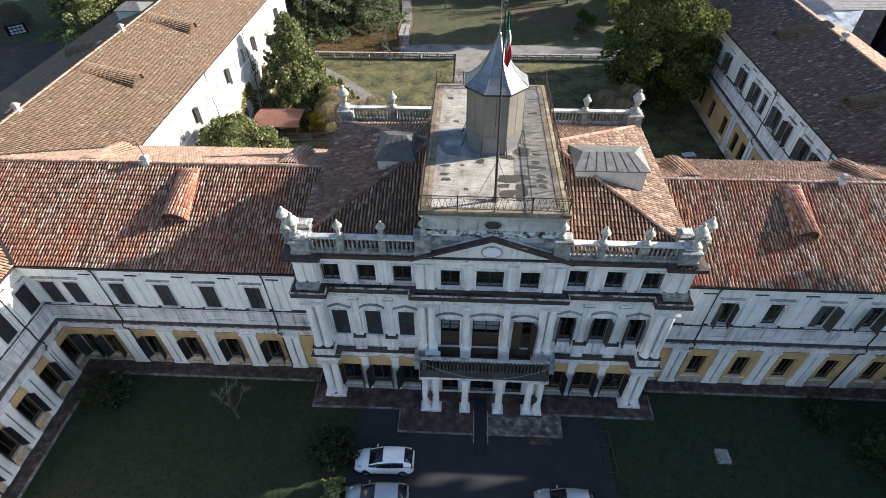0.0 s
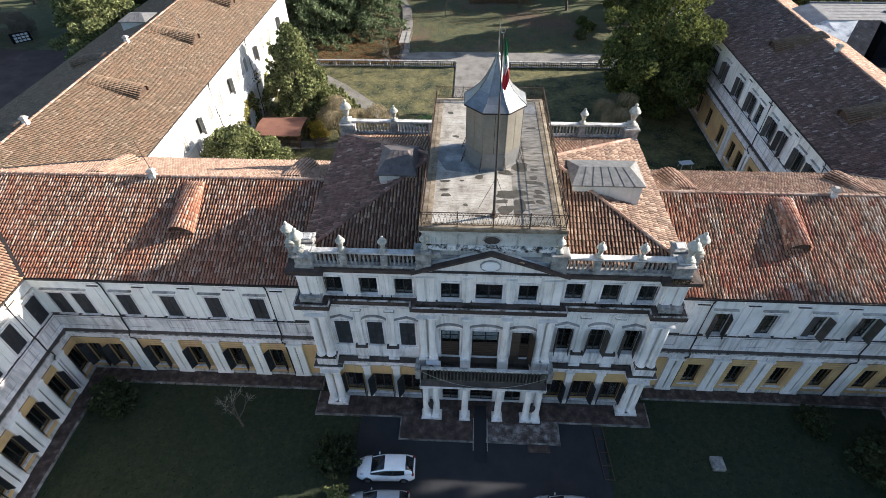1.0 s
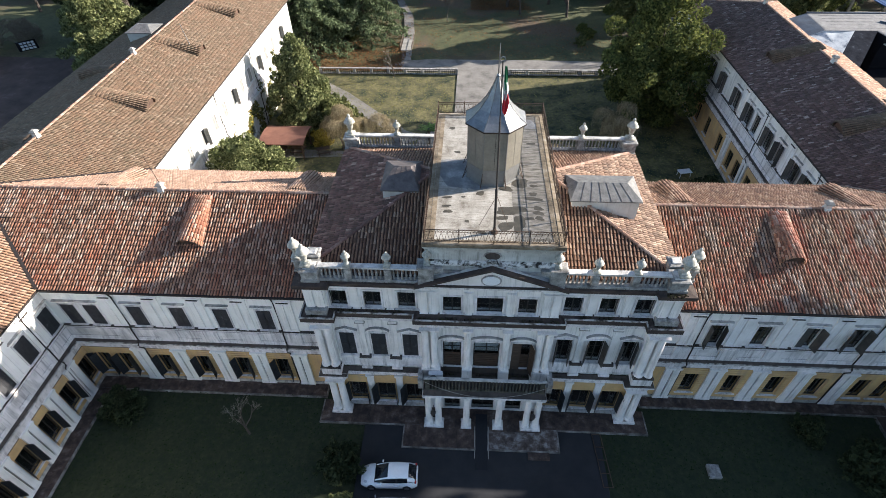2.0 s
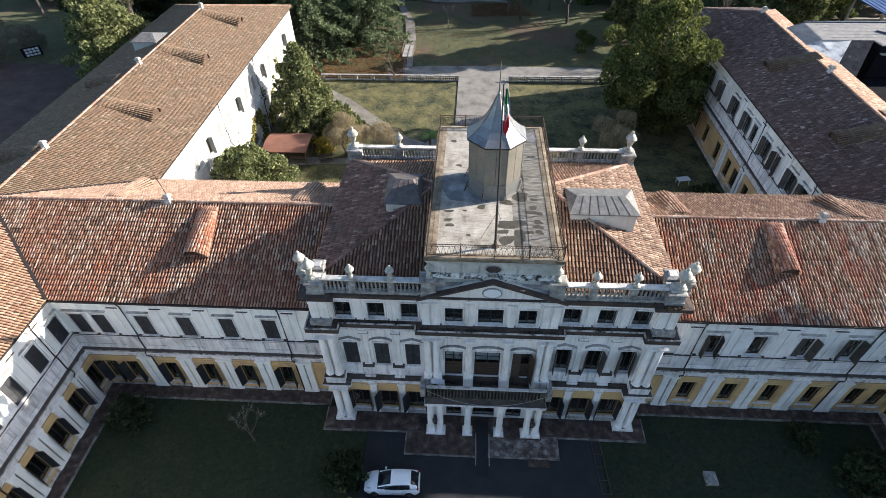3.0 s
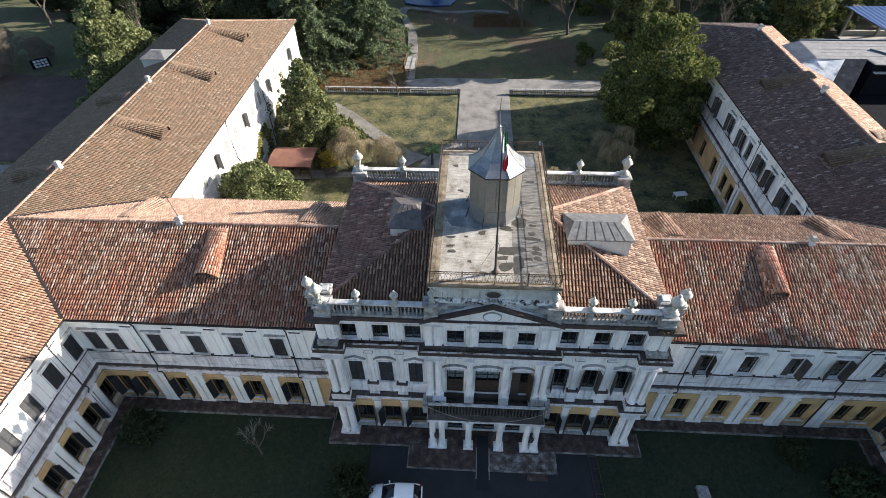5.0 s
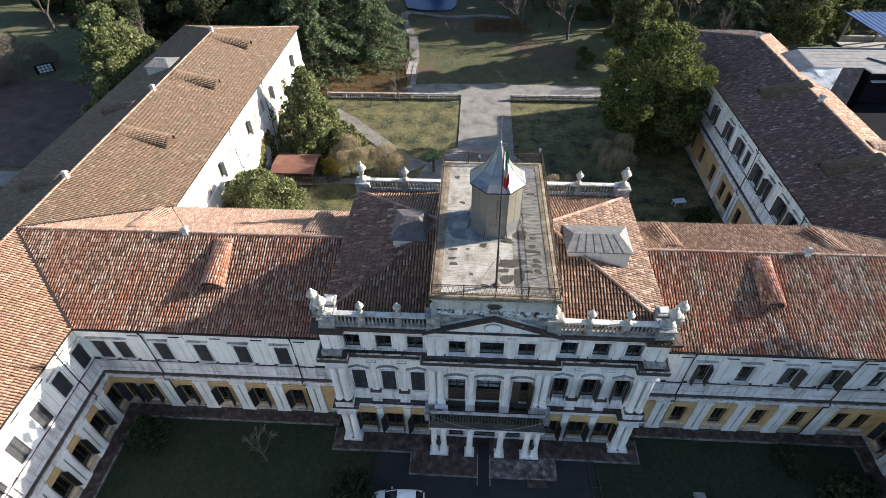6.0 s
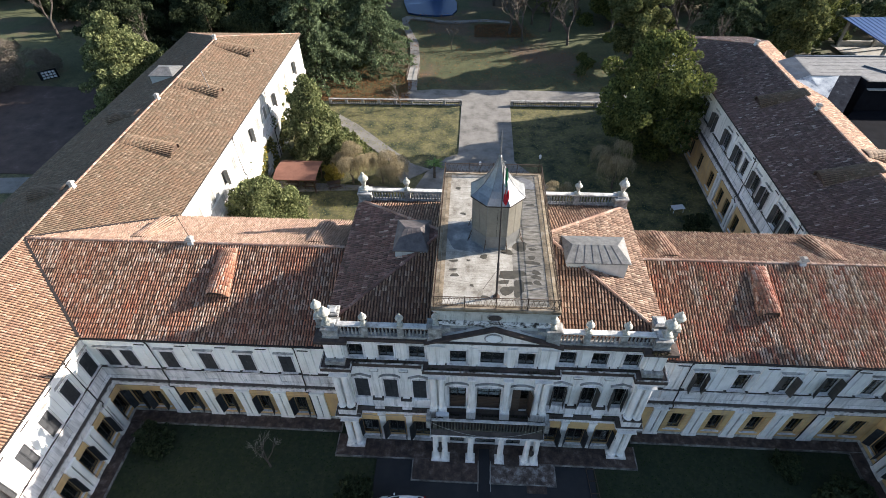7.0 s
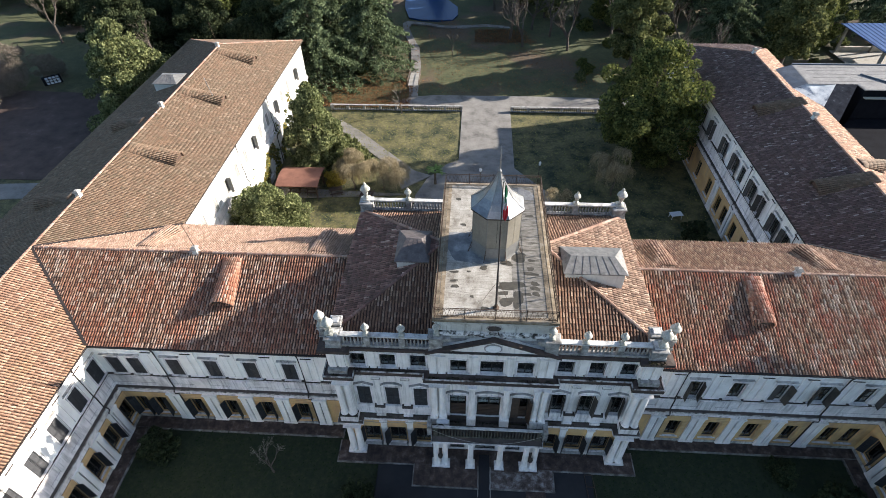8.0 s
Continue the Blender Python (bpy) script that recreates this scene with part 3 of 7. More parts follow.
        return me.data("window", mat)
    return cached(("frame", w, h, bars, mat.name), make)


def pane_data(w, h):
    return cached(("pane", w, h), lambda: Mesh().box(-w / 2 + 0.062, w / 2 - 0.062, 0.186, 0.192, 0.062, h - 0.062).data("pane", GLASS))


def window(parent, m, w, h, shutters="closed", surround=0.12, hood="", sill=True, smat=None, bars=2, proud=0.05, lining=None):
    """A window in a wall that faces local -y, sill centre at m. shutters: closed, open, ajar, half or none."""
    smat = smat or SHUTTER
    win = part("window", frame_data(w, h, bars, SASH), SASH, parent, "", m)
    part("pane", pane_data(w, h), GLASS, win)
    # By default a black sheet stands in for the darkness of the room.
    lining = lining or MAT_AND_ROOM_BLACK
    part("curtain", cached(("blind", w, h, lining.name), lambda: Mesh().box(-w / 2 + 0.02, w / 2 - 0.02, 0.42, 0.45, 0.02, h - 0.02).data("curtain", lining)), lining, win, "sheet behind the glass, black for an unlit room")
    if surround:
        s = surround

        def make():
            return Mesh().box(-w / 2 - s, -w / 2, -proud, 0.1, 0, h + s).box(w / 2, w / 2 + s, -proud, 0.1, 0, h + s).box(-w / 2, w / 2, -proud, 0.1, h, h + s).data("surround", TRIM)
        part("surround", cached(("sur", w, h, s, proud), make), TRIM, win)
    if sill:
        part("sill", cached(("sill", w, surround), lambda: Mesh().strip(-w / 2 - surround - 0.06, w / 2 + surround + 0.06, [(0.1, -0.14), (-0.12, -0.14), (-0.16, -0.06), (-0.16, -0.015), (0.1, 0.0)]).data("sill", TRIM)), TRIM, win)
    if hood:
        hw = w / 2 + surround + 0.16
        if hood == "flat":
            def make():
                me = Mesh().strip(-hw, hw, [(0.05, 0.36), (-0.10, 0.36), (-0.18, 0.43), (-0.2, 0.44), (-0.2, 0.47), (0.05, 0.5)])
                return me.data("hood", GRIMY)
        elif hood == "arch":
            def make():
                pts = [(hw * math.sin(a), 0.30 + 0.34 * (math.cos(a) - math.cos(1.1)) / (1 - math.cos(1.1))) for a in [-1.1 + 2.2 * i / 10 for i in range(11)]]
                sc = hw / pts[-1][0]
                pts = [(x * sc, z) for x, z in pts]
                return Mesh().prism(pts + [(x, z + 0.06) for x, z in reversed(pts)], -0.17, 0.05).data("hood", HOOD)
        else:
            def make():
                pts = [(-hw, 0.30), (0, 0.62), (hw, 0.30)]
                return Mesh().prism(pts + [(x, z + 0.06) for x, z in reversed(pts)], -0.17, 0.05).data("hood", HOOD)
        part("hood", cached(("hood", hood, w), make), LEDGE, win, "moulded hood", Matrix.Translation((0, 0, h)))
    lw = w / 2 - 0.004
    angles = {"closed": (0, 0), "open": (158, 158), "ajar": (95, 80), "half": (0, 110), "wide": (120, 105)}.get(shutters)
    if angles:
        sd = shutter_data(lw, h, smat)
        part("shutter", sd, smat, win, "", pose(-w / 2, -0.01, 0, 0, 0, -angles[0]))
        part("shutter", sd, smat, win, "", Matrix.Translation((w / 2, -0.01, 0)) @ pose(0, 0, 0, 0, 0, angles[1]) @ Matrix.Diagonal((-1, 1, 1, 1)))
    return win


def pilaster_data(w, z0, z1, d, base=0.3, cap=0.28, mat=None):
    mat = mat or WHITE

    def make():
        me = Mesh().box(-w / 2, w / 2, -d, 0.02, z0 + base, z1 - cap)
        me.box(-w / 2 - 0.05, w / 2 + 0.05, -d - 0.05, 0.02, z0, z0 + base * 0.55).box(-w / 2 - 0.025, w / 2 + 0.025, -d - 0.025, 0.02, z0 + base * 0.55, z0 + base)
        me.box(-w / 2 - 0.03, w / 2 + 0.03, -d - 0.03, 0.02, z1 - cap, z1 - cap * 0.5).box(-w / 2 - 0.07, w / 2 + 0.07, -d - 0.07, 0.02, z1 - cap * 0.5, z1)
        return me.data("pilaster", mat)
    return cached(("pil", w, z0, z1, d, base, mat.name), make)


def column_data(r, h):
    def make():
        prof = [(r * 1.35, 0), (r * 1.35, 0.1), (r * 1.2, 0.16), (r * 1.22, 0.22), (r * 1.02, 0.27), (r, 0.35), (r * 1.0, h * 0.35), (r * 0.86, h - 0.34), (r * 0.98, h - 0.3), (r * 0.9, h - 0.26), (r * 1.1, h - 0.16), (r * 1.3, h - 0.12), (r * 1.3, h)]
        me = Mesh().lathe(prof, 14)
        me.box(-r * 1.4, r * 1.4, -r * 1.4, r * 1.4, -0.12, 0.0).box(-r * 1.38, r * 1.38, -r * 1.38, r * 1.38, h, h + 0.1)
        return me.data("column", WHITE)
    return cached(("col", r, h), make)


def baluster_data(h, r, mat):
    def make():
        prof = [(r, 0), (r, h * 0.1), (r * 0.55, h * 0.16), (r * 0.95, h * 0.36), (r * 0.8, h * 0.46), (r * 0.42, h * 0.68), (r * 0.5, h * 0.82), (r * 0.85, h * 0.88), (r * 0.85, h)]
        return Mesh().lathe(prof, 8).data("baluster", mat)
    return cached(("bal", h, r, mat.name), make)


def balustrade(label, x0, x1, y, z, h, spacing, piers=(), pier_w=0.42, mat=None, depth=0.3, plinth=0.0, name="balustrade", r=0.085, group="", bal_mat=None, rail_mat=None):
    mat = mat or STONE
    rail_mat = rail_mat or mat
    bal_mat = bal_mat or mat
    th = thing(name, label, "balustrade", Matrix.Translation(((x0 + x1) / 2, y, z)), group)
    c = (x0 + x1) / 2
    a, b = x0 - c, x1 - c
    p0 = max(plinth, 0.1)
    part("plinth", Mesh().strip(a, b, [(-depth / 2 - 0.04, 0), (depth / 2 + 0.04, 0), (depth / 2 + 0.04, p0 - 0.04), (depth / 2, p0), (-depth / 2, p0), (-depth / 2 - 0.04, p0 - 0.04)]), mat, th)
    part("rail", Mesh().strip(a, b, [(-depth / 2, h - 0.17), (depth / 2, h - 0.17), (depth / 2 + 0.05, h - 0.1), (depth / 2 + 0.05, h), (-depth / 2 - 0.05, h), (-depth / 2 - 0.05, h - 0.1)]), rail_mat, th)
    for p in piers:
        part("pier", cached(("pier", pier_w, h, depth, mat.name, p0), lambda: Mesh().box(-pier_w / 2, pier_w / 2, -depth / 2 - 0.025, depth / 2 + 0.025, p0 + 0.003, h - 0.174).data("pier", mat)), mat, th, "", Matrix.Translation((p - c, 0, 0)))
    bd = baluster_data(h - 0.17 - p0, r, bal_mat)
    n = int((x1 - x0) / spacing)
    for i in range(n):
        x = x0 + (x1 - x0) * (i + 0.5) / n
        if all(abs(x - p) > pier_w / 2 + r for p in piers):
            part("baluster", bd, bal_mat, th, "", Matrix.Translation((x - c, 0, p0)))
    return th


def pipe(parent, pts, r=0.055):
    return part("drainpipe", Mesh().tube(pts, r, k=6), PIPE, parent)


# ---- ground, paths, courts ----
def slab(name, poly, z0, z1, mat, label, category, kind="structure"):
    return solid(name, Mesh().ring(poly, [(0, z0), (0, z1 - 0.02), (-0.02, z1)], True), mat, label, category, "", kind)


def rect(x0, x1, y0, y1):
    return [(x0, y0), (x1, y0), (x1, y1), (x0, y1)]


def ground_sheet():
    xs = [-1500, -400, -150] + list(range(-100, 101, 5)) + [150, 400, 1500]
    ys = [-1500, -400, -100, -50] + list(range(-30, 141, 5)) + [200, 400, 1500]
    v, f = [], []
    for y in ys:
        for x in xs:
            z = 0.12 * noise.noise((x * 0.05, y * 0.05, 3.0)) - 0.12
            if y > 68:
                z += min(1.0, (y - 68) / 12) * 0.5 * noise.noise((x * 0.03, y * 0.03, 9.0))
            v.append((x, y, z))
    n = len(xs)
    for j in range(len(ys) - 1):
        for i in range(n - 1):
            f.append((j * n + i, j * n + i + 1, (j + 1) * n + i + 1, (j + 1) * n + i))
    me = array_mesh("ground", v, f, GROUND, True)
    return tagged(part("ground", me, GROUND), "mown winter grass with bare earth and fallen leaves", "ground", "", "structure")


ground_sheet()
slab("pavement_court", [(-9.0, -60), (8.95, -60), (8.95, -1.15), (-9.0, -1.15)], -0.3, 0.0, ASPHALT, "dark worn asphalt of the entrance court", "pavement")
slab("pavement_garden", [(-9.5, 15.6), (9.5, 15.6), (9.0, 37.5), (4.45, 43.5), (4.45, 62.0), (-3.8, 62.0), (-3.8, 45.5), (-5.6, 44.2), (-8.2, 40.4), (-9.5, 36.5)], -0.3, 0.006, GRAVEL, "pale gravel drive behind the villa", "road")
slab("path_diagonal", [(-11.6, 37.8), (-7.6, 41.2), (-10.2, 42.4), (-20.3, 53.4), (-23.9, 56.6), (-25.2, 55.4), (-13.2, 42.4)], -0.3, 0.0, GRAVEL, "pale gravel garden path across the lawn", "path")
slab("path_terrace", [(-29.5, 35.0), (-11.0, 36.5), (-10.6, 36.7), (-29.5, 37.6)], -0.3, -0.004, GRAVEL, "pale gravel path beside the pergola", "path")
slab("path_cross", [(-17, 62.6), (-12, 61.4), (45, 61.6), (45, 65.2), (8, 66.0), (-9, 66.0), (-13, 65.3)], -0.3, 0.003, GRAVEL, "pale gravel path behind the balustrade", "path")
slab("path_park", [(-13.5, 65.4), (-11.9, 65.4), (-12.2, 71), (-12.4, 78), (-13.5, 87), (-15.6, 93.5), (-17.0, 98.6), (-16.6, 100.6), (-14.0, 100.2), (-9.4, 98.4), (-5.6, 98.2), (0.4, 99.2), (6.5, 98.0), (6.5, 99.3), (0.5, 100.6), (-5.8, 99.6), (-9.2, 99.6), (-13.6, 101.5), (-17.6, 102.3), (-18.6, 100.8), (-18.0, 97.0), (-16.9, 92.5), (-15.3, 87), (-14.3, 78), (-13.9, 71)], -0.3, 0.02, GRAVEL, "narrow pale path into the park", "path")
slab("path_far", [(6.3, 98.0), (16, 99.5), (30, 98), (36, 88), (44, 66), (47, 66), (39, 90), (33, 101), (16, 101.3), (6.3, 99.3)], -0.3, 0.015, GRAVEL, "pale path through the trees", "path")
slab("pond", [(-17.6, 104.6), (-14.5, 103.2), (-10.5, 102.8), (-7.2, 103.4), (-6.2, 106.5), (-6.4, 112), (-9.5, 118), (-10, 125), (-16, 128), (-20, 121), (-19.4, 112)], -0.4, 0.0, POND, "still garden pond, the sky's reflection painted in its blue", "water")
slab("pavement_yard", [(-95, 38), (-52, 38), (-52, 64), (-95, 66)], -0.3, -0.02, YARD, "dark earth and asphalt yard beside the outer wing", "pavement")
slab("pavement_lane", [(-95, 30.5), (-60, 34), (-60, 37.5), (-95, 35)], -0.3, 0.0, GRAVEL, "pale lane beside the outer wing", "path")


def paved_strip(name, x0, x1, y0, y1, z, step, label, mat=None):
    """A raised kerb of stone flags; each flag is a piece of its own."""
    mat = mat or PAVING
    st = tagged(part(name, Mesh().box(x0, x1, y0, y1, -0.3, z - 0.05), LEDGE), label, "pavement", "", "structure")
    for a, b, c, d in ((x0 - 0.1, x1 + 0.1, y0 - 0.1, y0 - 0.002), (x0 - 0.1, x0 - 0.002, y0, y1), (x1 + 0.002, x1 + 0.1, y0, y1)):
        part("kerbstone", Mesh().ring(rect(a, b, c, d), [(0, -0.3), (0, z - 0.01), (-0.01, z + 0.004)], True), KERB, st, "pale worn kerb")
    nx, ny = max(1, round((x1 - x0) / step)), max(1, round((y1 - y0) / step))
    dx, dy = (x1 - x0) / nx, (y1 - y0) / ny
    fl = cached(("flag", round(dx, 3), round(dy, 3), mat.name), lambda: Mesh().ring(rect(-dx / 2 + 0.008, dx / 2 - 0.008, -dy / 2 + 0.008, dy / 2 - 0.008), [(0, 0), (0, 0.045), (-0.015, 0.055)], True).data("flagstone", mat))
    for i in range(nx):
        for j in range(ny):
            part("flagstone", fl, mat, st, "", Matrix.Translation((x0 + dx * (i + 0.5), y0 + dy * (j + 0.5), z - 0.052 + random.uniform(-0.006, 0.006))))
    return st


# ---- wings ----
EAVE_Z = 10.95


def facade(parent, m, x0, x1, ff, gf, pil, pipes, left_open, plinth=True, rear=False, ochre=True, gshut="wide", gw=1.08, smat=None, lining=None, clean=False):
    """Two storeys of a wing, facing local -y with the upper wall's face at y = 0.
    ff, gf: window centres; pil: centres of pilaster pairs."""
    W = WHITE_SUN_DIM if rear else WHITE_BRIGHT if clean else WHITE
    P = WHITE_BRIGHT if clean else WHITE
    T = lambda x, y=0.0, z=0.0: m @ Matrix.Translation((x, y, z))
    soot = LEDGE if ochre else W
    fz, fh, fw = (6.75, 2.05, 0.95) if rear else (7.08, 2.16, 1.06)
    gz, gh = 1.05, 2.35
    part("wall", Mesh().wall(x0, x1, 5.0, EAVE_Z, 0, 0.45, [(c - fw / 2, c + fw / 2, fz, fz + fh) for c in ff]), W, parent, "upper storey in flaking white plaster", m)
    part("wall", Mesh().wall(x0, x1, 0.0, 5.0, -0.07, 0.45, [(c - gw / 2, c + gw / 2, gz, gz + gh) for c in gf]), W if not ochre else OCHRE, parent, "ground storey in ochre plaster" if ochre else "ground storey in white plaster", m)
    part("plinth_course", Mesh().wall(x0, x1, 0.0, 0.4 if ochre else 0.95, -0.13, -0.07, []), GRIMY, parent, "grimy plinth", m)
    # string course between the storeys, and the apron over it
    part("string_course", Mesh().strip(x0, x1, [(0.1, 4.3), (-0.13, 4.3), (-0.13, 4.62), (-0.2, 4.7), (-0.2, 4.85), (-0.36, 4.98), (-0.36, 5.1), (0.1, 5.12)]), TRIM, parent, "", m)
    part("ledge", Mesh().strip(x0, x1, [(0.1, 5.124), (-0.33, 5.108), (-0.3, 5.2), (-0.2, 5.42), (0.1, 5.42)]), soot, parent, "sloping ledge between the storeys", m)
    part("moulding", Mesh().strip(x0, x1, [(0.05, 5.135), (-0.37, 5.125), (-0.385, 5.15), (-0.37, 5.185), (0.05, 5.2)]), CAP if ochre else W, parent, "broken white moulding", m)
    for zl in (5.72, 6.62):
        part("dark_line", Mesh().strip(x0, x1, [(0.0, zl), (-0.085, zl), (-0.092, zl + 0.02), (-0.085, zl + 0.04), (0.0, zl + 0.04)]), HOOD if ochre else W, parent, "thin dark moulding", m)
    part("apron", Mesh().strip(x0, x1, [(0.05, 5.424), (-0.195, 5.424), (-0.15, 5.52), (-0.14, 5.64), (-0.08, 5.7), (-0.08, 6.72), (-0.16, 6.78), (-0.16, 6.9), (0.05, 6.94)]), TRIM, parent, "", m)
    part("dark_line", Mesh().strip(x0, x1, [(0.02, 6.95), (-0.17, 6.91), (-0.18, 6.94), (-0.17, 6.97), (0.02, 7.02)]), soot, parent, "thin dark strip", m)
    # Dark strip painted as the shadow under the string course.
    part("dark_line", Mesh().strip(x0, x1, [(0.02, 4.2), (-0.10, 4.2), (-0.10, 4.29), (0.02, 4.29)]), soot, parent, "thin dark strip", m)
    part("frieze", Mesh().strip(x0, x1, [(0.05, 10.42), (-0.06, 10.42), (-0.06, 10.62), (-0.16, 10.74), (-0.16, EAVE_Z), (0.05, EAVE_Z)]), W, parent, "", m)
    up, lo = pilaster_data(0.52, 6.94, 10.42, 0.08 if ochre else 0.13, mat=P), pilaster_data(0.5, 0.2, 4.3, 0.17, mat=P)
    for c in pil:
        for s in (-0.31, 0.31):
            part("pilaster", up, P, parent, "", T(c + s))
            part("pilaster", lo, P, parent, "", T(c + s, -0.07))
        part("die", cached("die", lambda: Mesh().ring(rect(-0.66, 0.66, -0.2, 0.0), [(0, 5.5), (0, 6.66), (-0.05, 6.72)], True).data("die", TRIM)), TRIM, parent, "", T(c))
        for s in (-0.34, 0.34):
            part("cap", cached("footcap", lambda: Mesh().box(-0.27, 0.27, -0.235, 0.0, 6.985, 7.03).data("cap", LEDGE)), LEDGE, parent, "soot-stained foot moulding", T(c + s))
        # Dark strip paints the shade in the gap of each pilaster pair.
        part("groove", cached("lowgroove", lambda: Mesh().box(-0.06, 0.06, -0.1, -0.07, 0.3, 4.15).data("groove", LEDGE)), LEDGE, parent, "dark strip painted as shade between the pilasters", T(c))
        part("cap", cached("capstrip", lambda: Mesh().box(-0.42, 0.42, -0.2, 0.0, 10.2, 10.25).data("cap", LEDGE)), LEDGE, parent, "soot-stained cap moulding", T(c))
    for i, c in enumerate(ff):
        st = left_open[i % len(left_open)]
        window(parent, T(c, 0, fz), fw, fh, st, 0.1, "" if rear else "flat", True, smat or (SHUTTER_BROWN if st != "closed" else SHUTTER), lining=lining)
    for i, c in enumerate(gf):
        st = left_open[(i + 1) % len(left_open)]
        window(parent, T(c, -0.07, gz), gw, gh, gshut, 0.0, "", True, bars=0)
        part("panel", cached("gfpanel", lambda: Mesh().strip(-0.72, 0.72, [(-0.066, 0.9), (-0.19, 0.92), (-0.2, 1.0), (-0.12, 1.03), (-0.066, 1.03)]).data("panel", TRIM)), TRIM, parent, "", T(c))
    for c in pipes:
        p = pipe(parent, [(c, -0.28, EAVE_Z - 0.1), (c, -0.12, 10.3), (c, -0.12, 7.0), (c, -0.22, 6.8), (c, -0.22, 5.5), (c, -0.5, 5.15), (c, -0.5, 4.9), (c, -0.2, 4.4), (c, -0.2, 0.1)])
        p.matrix_basis = m


def rusticate(parent, m, x0, x1, gf):
    """Raised ochre blocks round a ground-storey window."""
    side = cached("block", lambda: Mesh().ring(rect(-0.25, 0.25, -0.02, 0.05), [(0, 0), (0.012, 0.015), (0.012, 0.2), (0, 0.215)], True).data("brick", OCHRE))
    top = cached("topblock", lambda: Mesh().ring(rect(-0.345, 0.345, -0.02, 0.05), [(0, 0), (0.012, 0.015), (0.012, 0.2), (0, 0.215)], True).data("brick", OCHRE))
    for c in gf:
        for k in range(13):
            z = 0.98 + k * 0.252
            spots = [(side, s * (0.81 + (0.02 if k % 2 else 0))) for s in (-1, 1)] if z < 3.3 else [(top, (i - 1) * 0.71) for i in range(3)]
            for me, dx in spots:
                part("brick", me, OCHRE, parent, "", m @ Matrix.Translation((c + dx, -0.10, z)))


def gutter(parent, a, b):
    part("gutter", Mesh().beam(a, b, 0.16, 0.13), GUTTER, parent)


def vent_dormer(parent, m, length, w=1.0, h=0.55, mat=None):
    """A low barrel dormer of tiles lying on a slope; m: origin at its lower front, local y up the slope."""
    mat = mat or TILE_FRONT
    d = Mesh()
    n = 7
    pts = [(w / 2 * math.cos(math.pi * i / n), h * math.sin(math.pi * i / n)) for i in range(n + 1)]
    d.add([(x, 0.0, z) for x, z in pts] + [(x * 0.94, length * 0.6, z * 0.5) for x, z in pts] + [(x * 0.85, length, z * 0.08) for x, z in pts],
          [(i + j, i + j + 1, i + j + n + 2, i + j + n + 1) for i in range(n) for j in (0, n + 1)])
    d.add([(x * 0.9, 0.12, z * 0.9) for x, z in pts] + [(0, 0.12, 0)], [(i, i + 1, n + 1) for i in range(n)])
    dm = part("dormer", d, UNDER, parent, "small tiled vent dormer", m)
    rows = max(6, int(math.pi * math.sqrt((w * w / 4 + h * h) / 2) / 0.2))
    verts, quads = [], []
    nt_ = int(length / 0.36)
    for r in range(rows):
        a = math.pi * (r + 0.5) / rows
        for k in range(nt_):
            y0, y1 = k * length / nt_ - 0.06, (k + 1) * length / nt_
            b = len(verts)
            for y, lift, tp in ((y0, 0.06, 1.0), (y1, 0.03, 0.8)):
                f = 1 - y / length
                wx, hz = w / 2 * (0.85 + 0.15 * f), h * (0.08 + 0.92 * max(f, 0.0) ** 0.75)
                cx, cz = wx * math.cos(a), hz * math.sin(a)
                tx, tz = -math.sin(a), math.cos(a) * h / (w / 2)
                for s, up in ((-0.1, 0.0), (-0.06, 0.06), (0.06, 0.06), (0.1, 0.0)):
                    verts.append((cx + tx * s * tp + math.cos(a) * (up + lift), y, cz + tz * s * tp * 0.8 + math.sin(a) * (up + lift)))
            quads += [(b, b + 4, b + 5, b + 1), (b + 1, b + 5, b + 6, b + 2), (b + 2, b + 6, b + 7, b + 3), (b, b + 1, b + 2, b + 3)]
    tagged(part("tile_covering", array_mesh("tile_covering", verts, quads, mat), mat, dm), kind="stuff")
    return dm


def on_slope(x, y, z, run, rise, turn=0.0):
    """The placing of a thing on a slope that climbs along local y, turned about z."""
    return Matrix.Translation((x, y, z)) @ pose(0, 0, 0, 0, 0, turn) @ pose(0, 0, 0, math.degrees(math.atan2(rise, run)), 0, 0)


YE0 = 1.98          # front eaves of the middle wings
YE_REAR = {-1: 16.5, 1: 16.1}   # their rear eaves
FF_C = (15.85, 19.03, 22.2, 25.35)


def middle_wing(sgn, ridge_y, ridge_z, xi, xr):
    """The low range between the villa's block and a side wing. xi: side wing's front eave; xr: its rear eave."""
    left = sgn < 0
    YE1 = YE_REAR[sgn]
    th = building("villa_wing", "two-storey white plastered villa wing with clay-tiled roof" + ("" if left else " and open brown shutters"), "building", (sgn * 21.5, 9.5, 0), "wings of the villa")
    x0, x1 = sorted((sgn * 11.2, sgn * 31.7))
    m = Matrix.Translation((0, 2.2, 0))
    ff = sorted([sgn * c for c in FF_C] + [sgn * 28.6, sgn * 30.3])
    gf = sorted([sgn * c for c in FF_C] + [sgn * 28.6, sgn * 30.35])
    pil = [sgn * c for c in (14.2, 17.45, 20.6, 23.8, 27.0)]
    if left:
        facade(th, m, x0, x1, ff, gf, pil, [-26.4, -14.85], ["closed"], clean=True)
        rusticate(th, m, x0, x1, gf[2:])
    else:
        facade(th, m, x0, x1, ff, gf, pil, [14.75, 26.4], ["ajar", "none", "half", "wide", "none"], gshut="none", lining=LINING)
        rusticate(th, m, x0, x1, gf[:4])
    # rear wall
    part("wall", Mesh().wall(x0, x1, 0, EAVE_Z, YE1 - 0.8, YE1 - 0.35, []), WHITE_SUN_DIM, th, "plain rear wall")
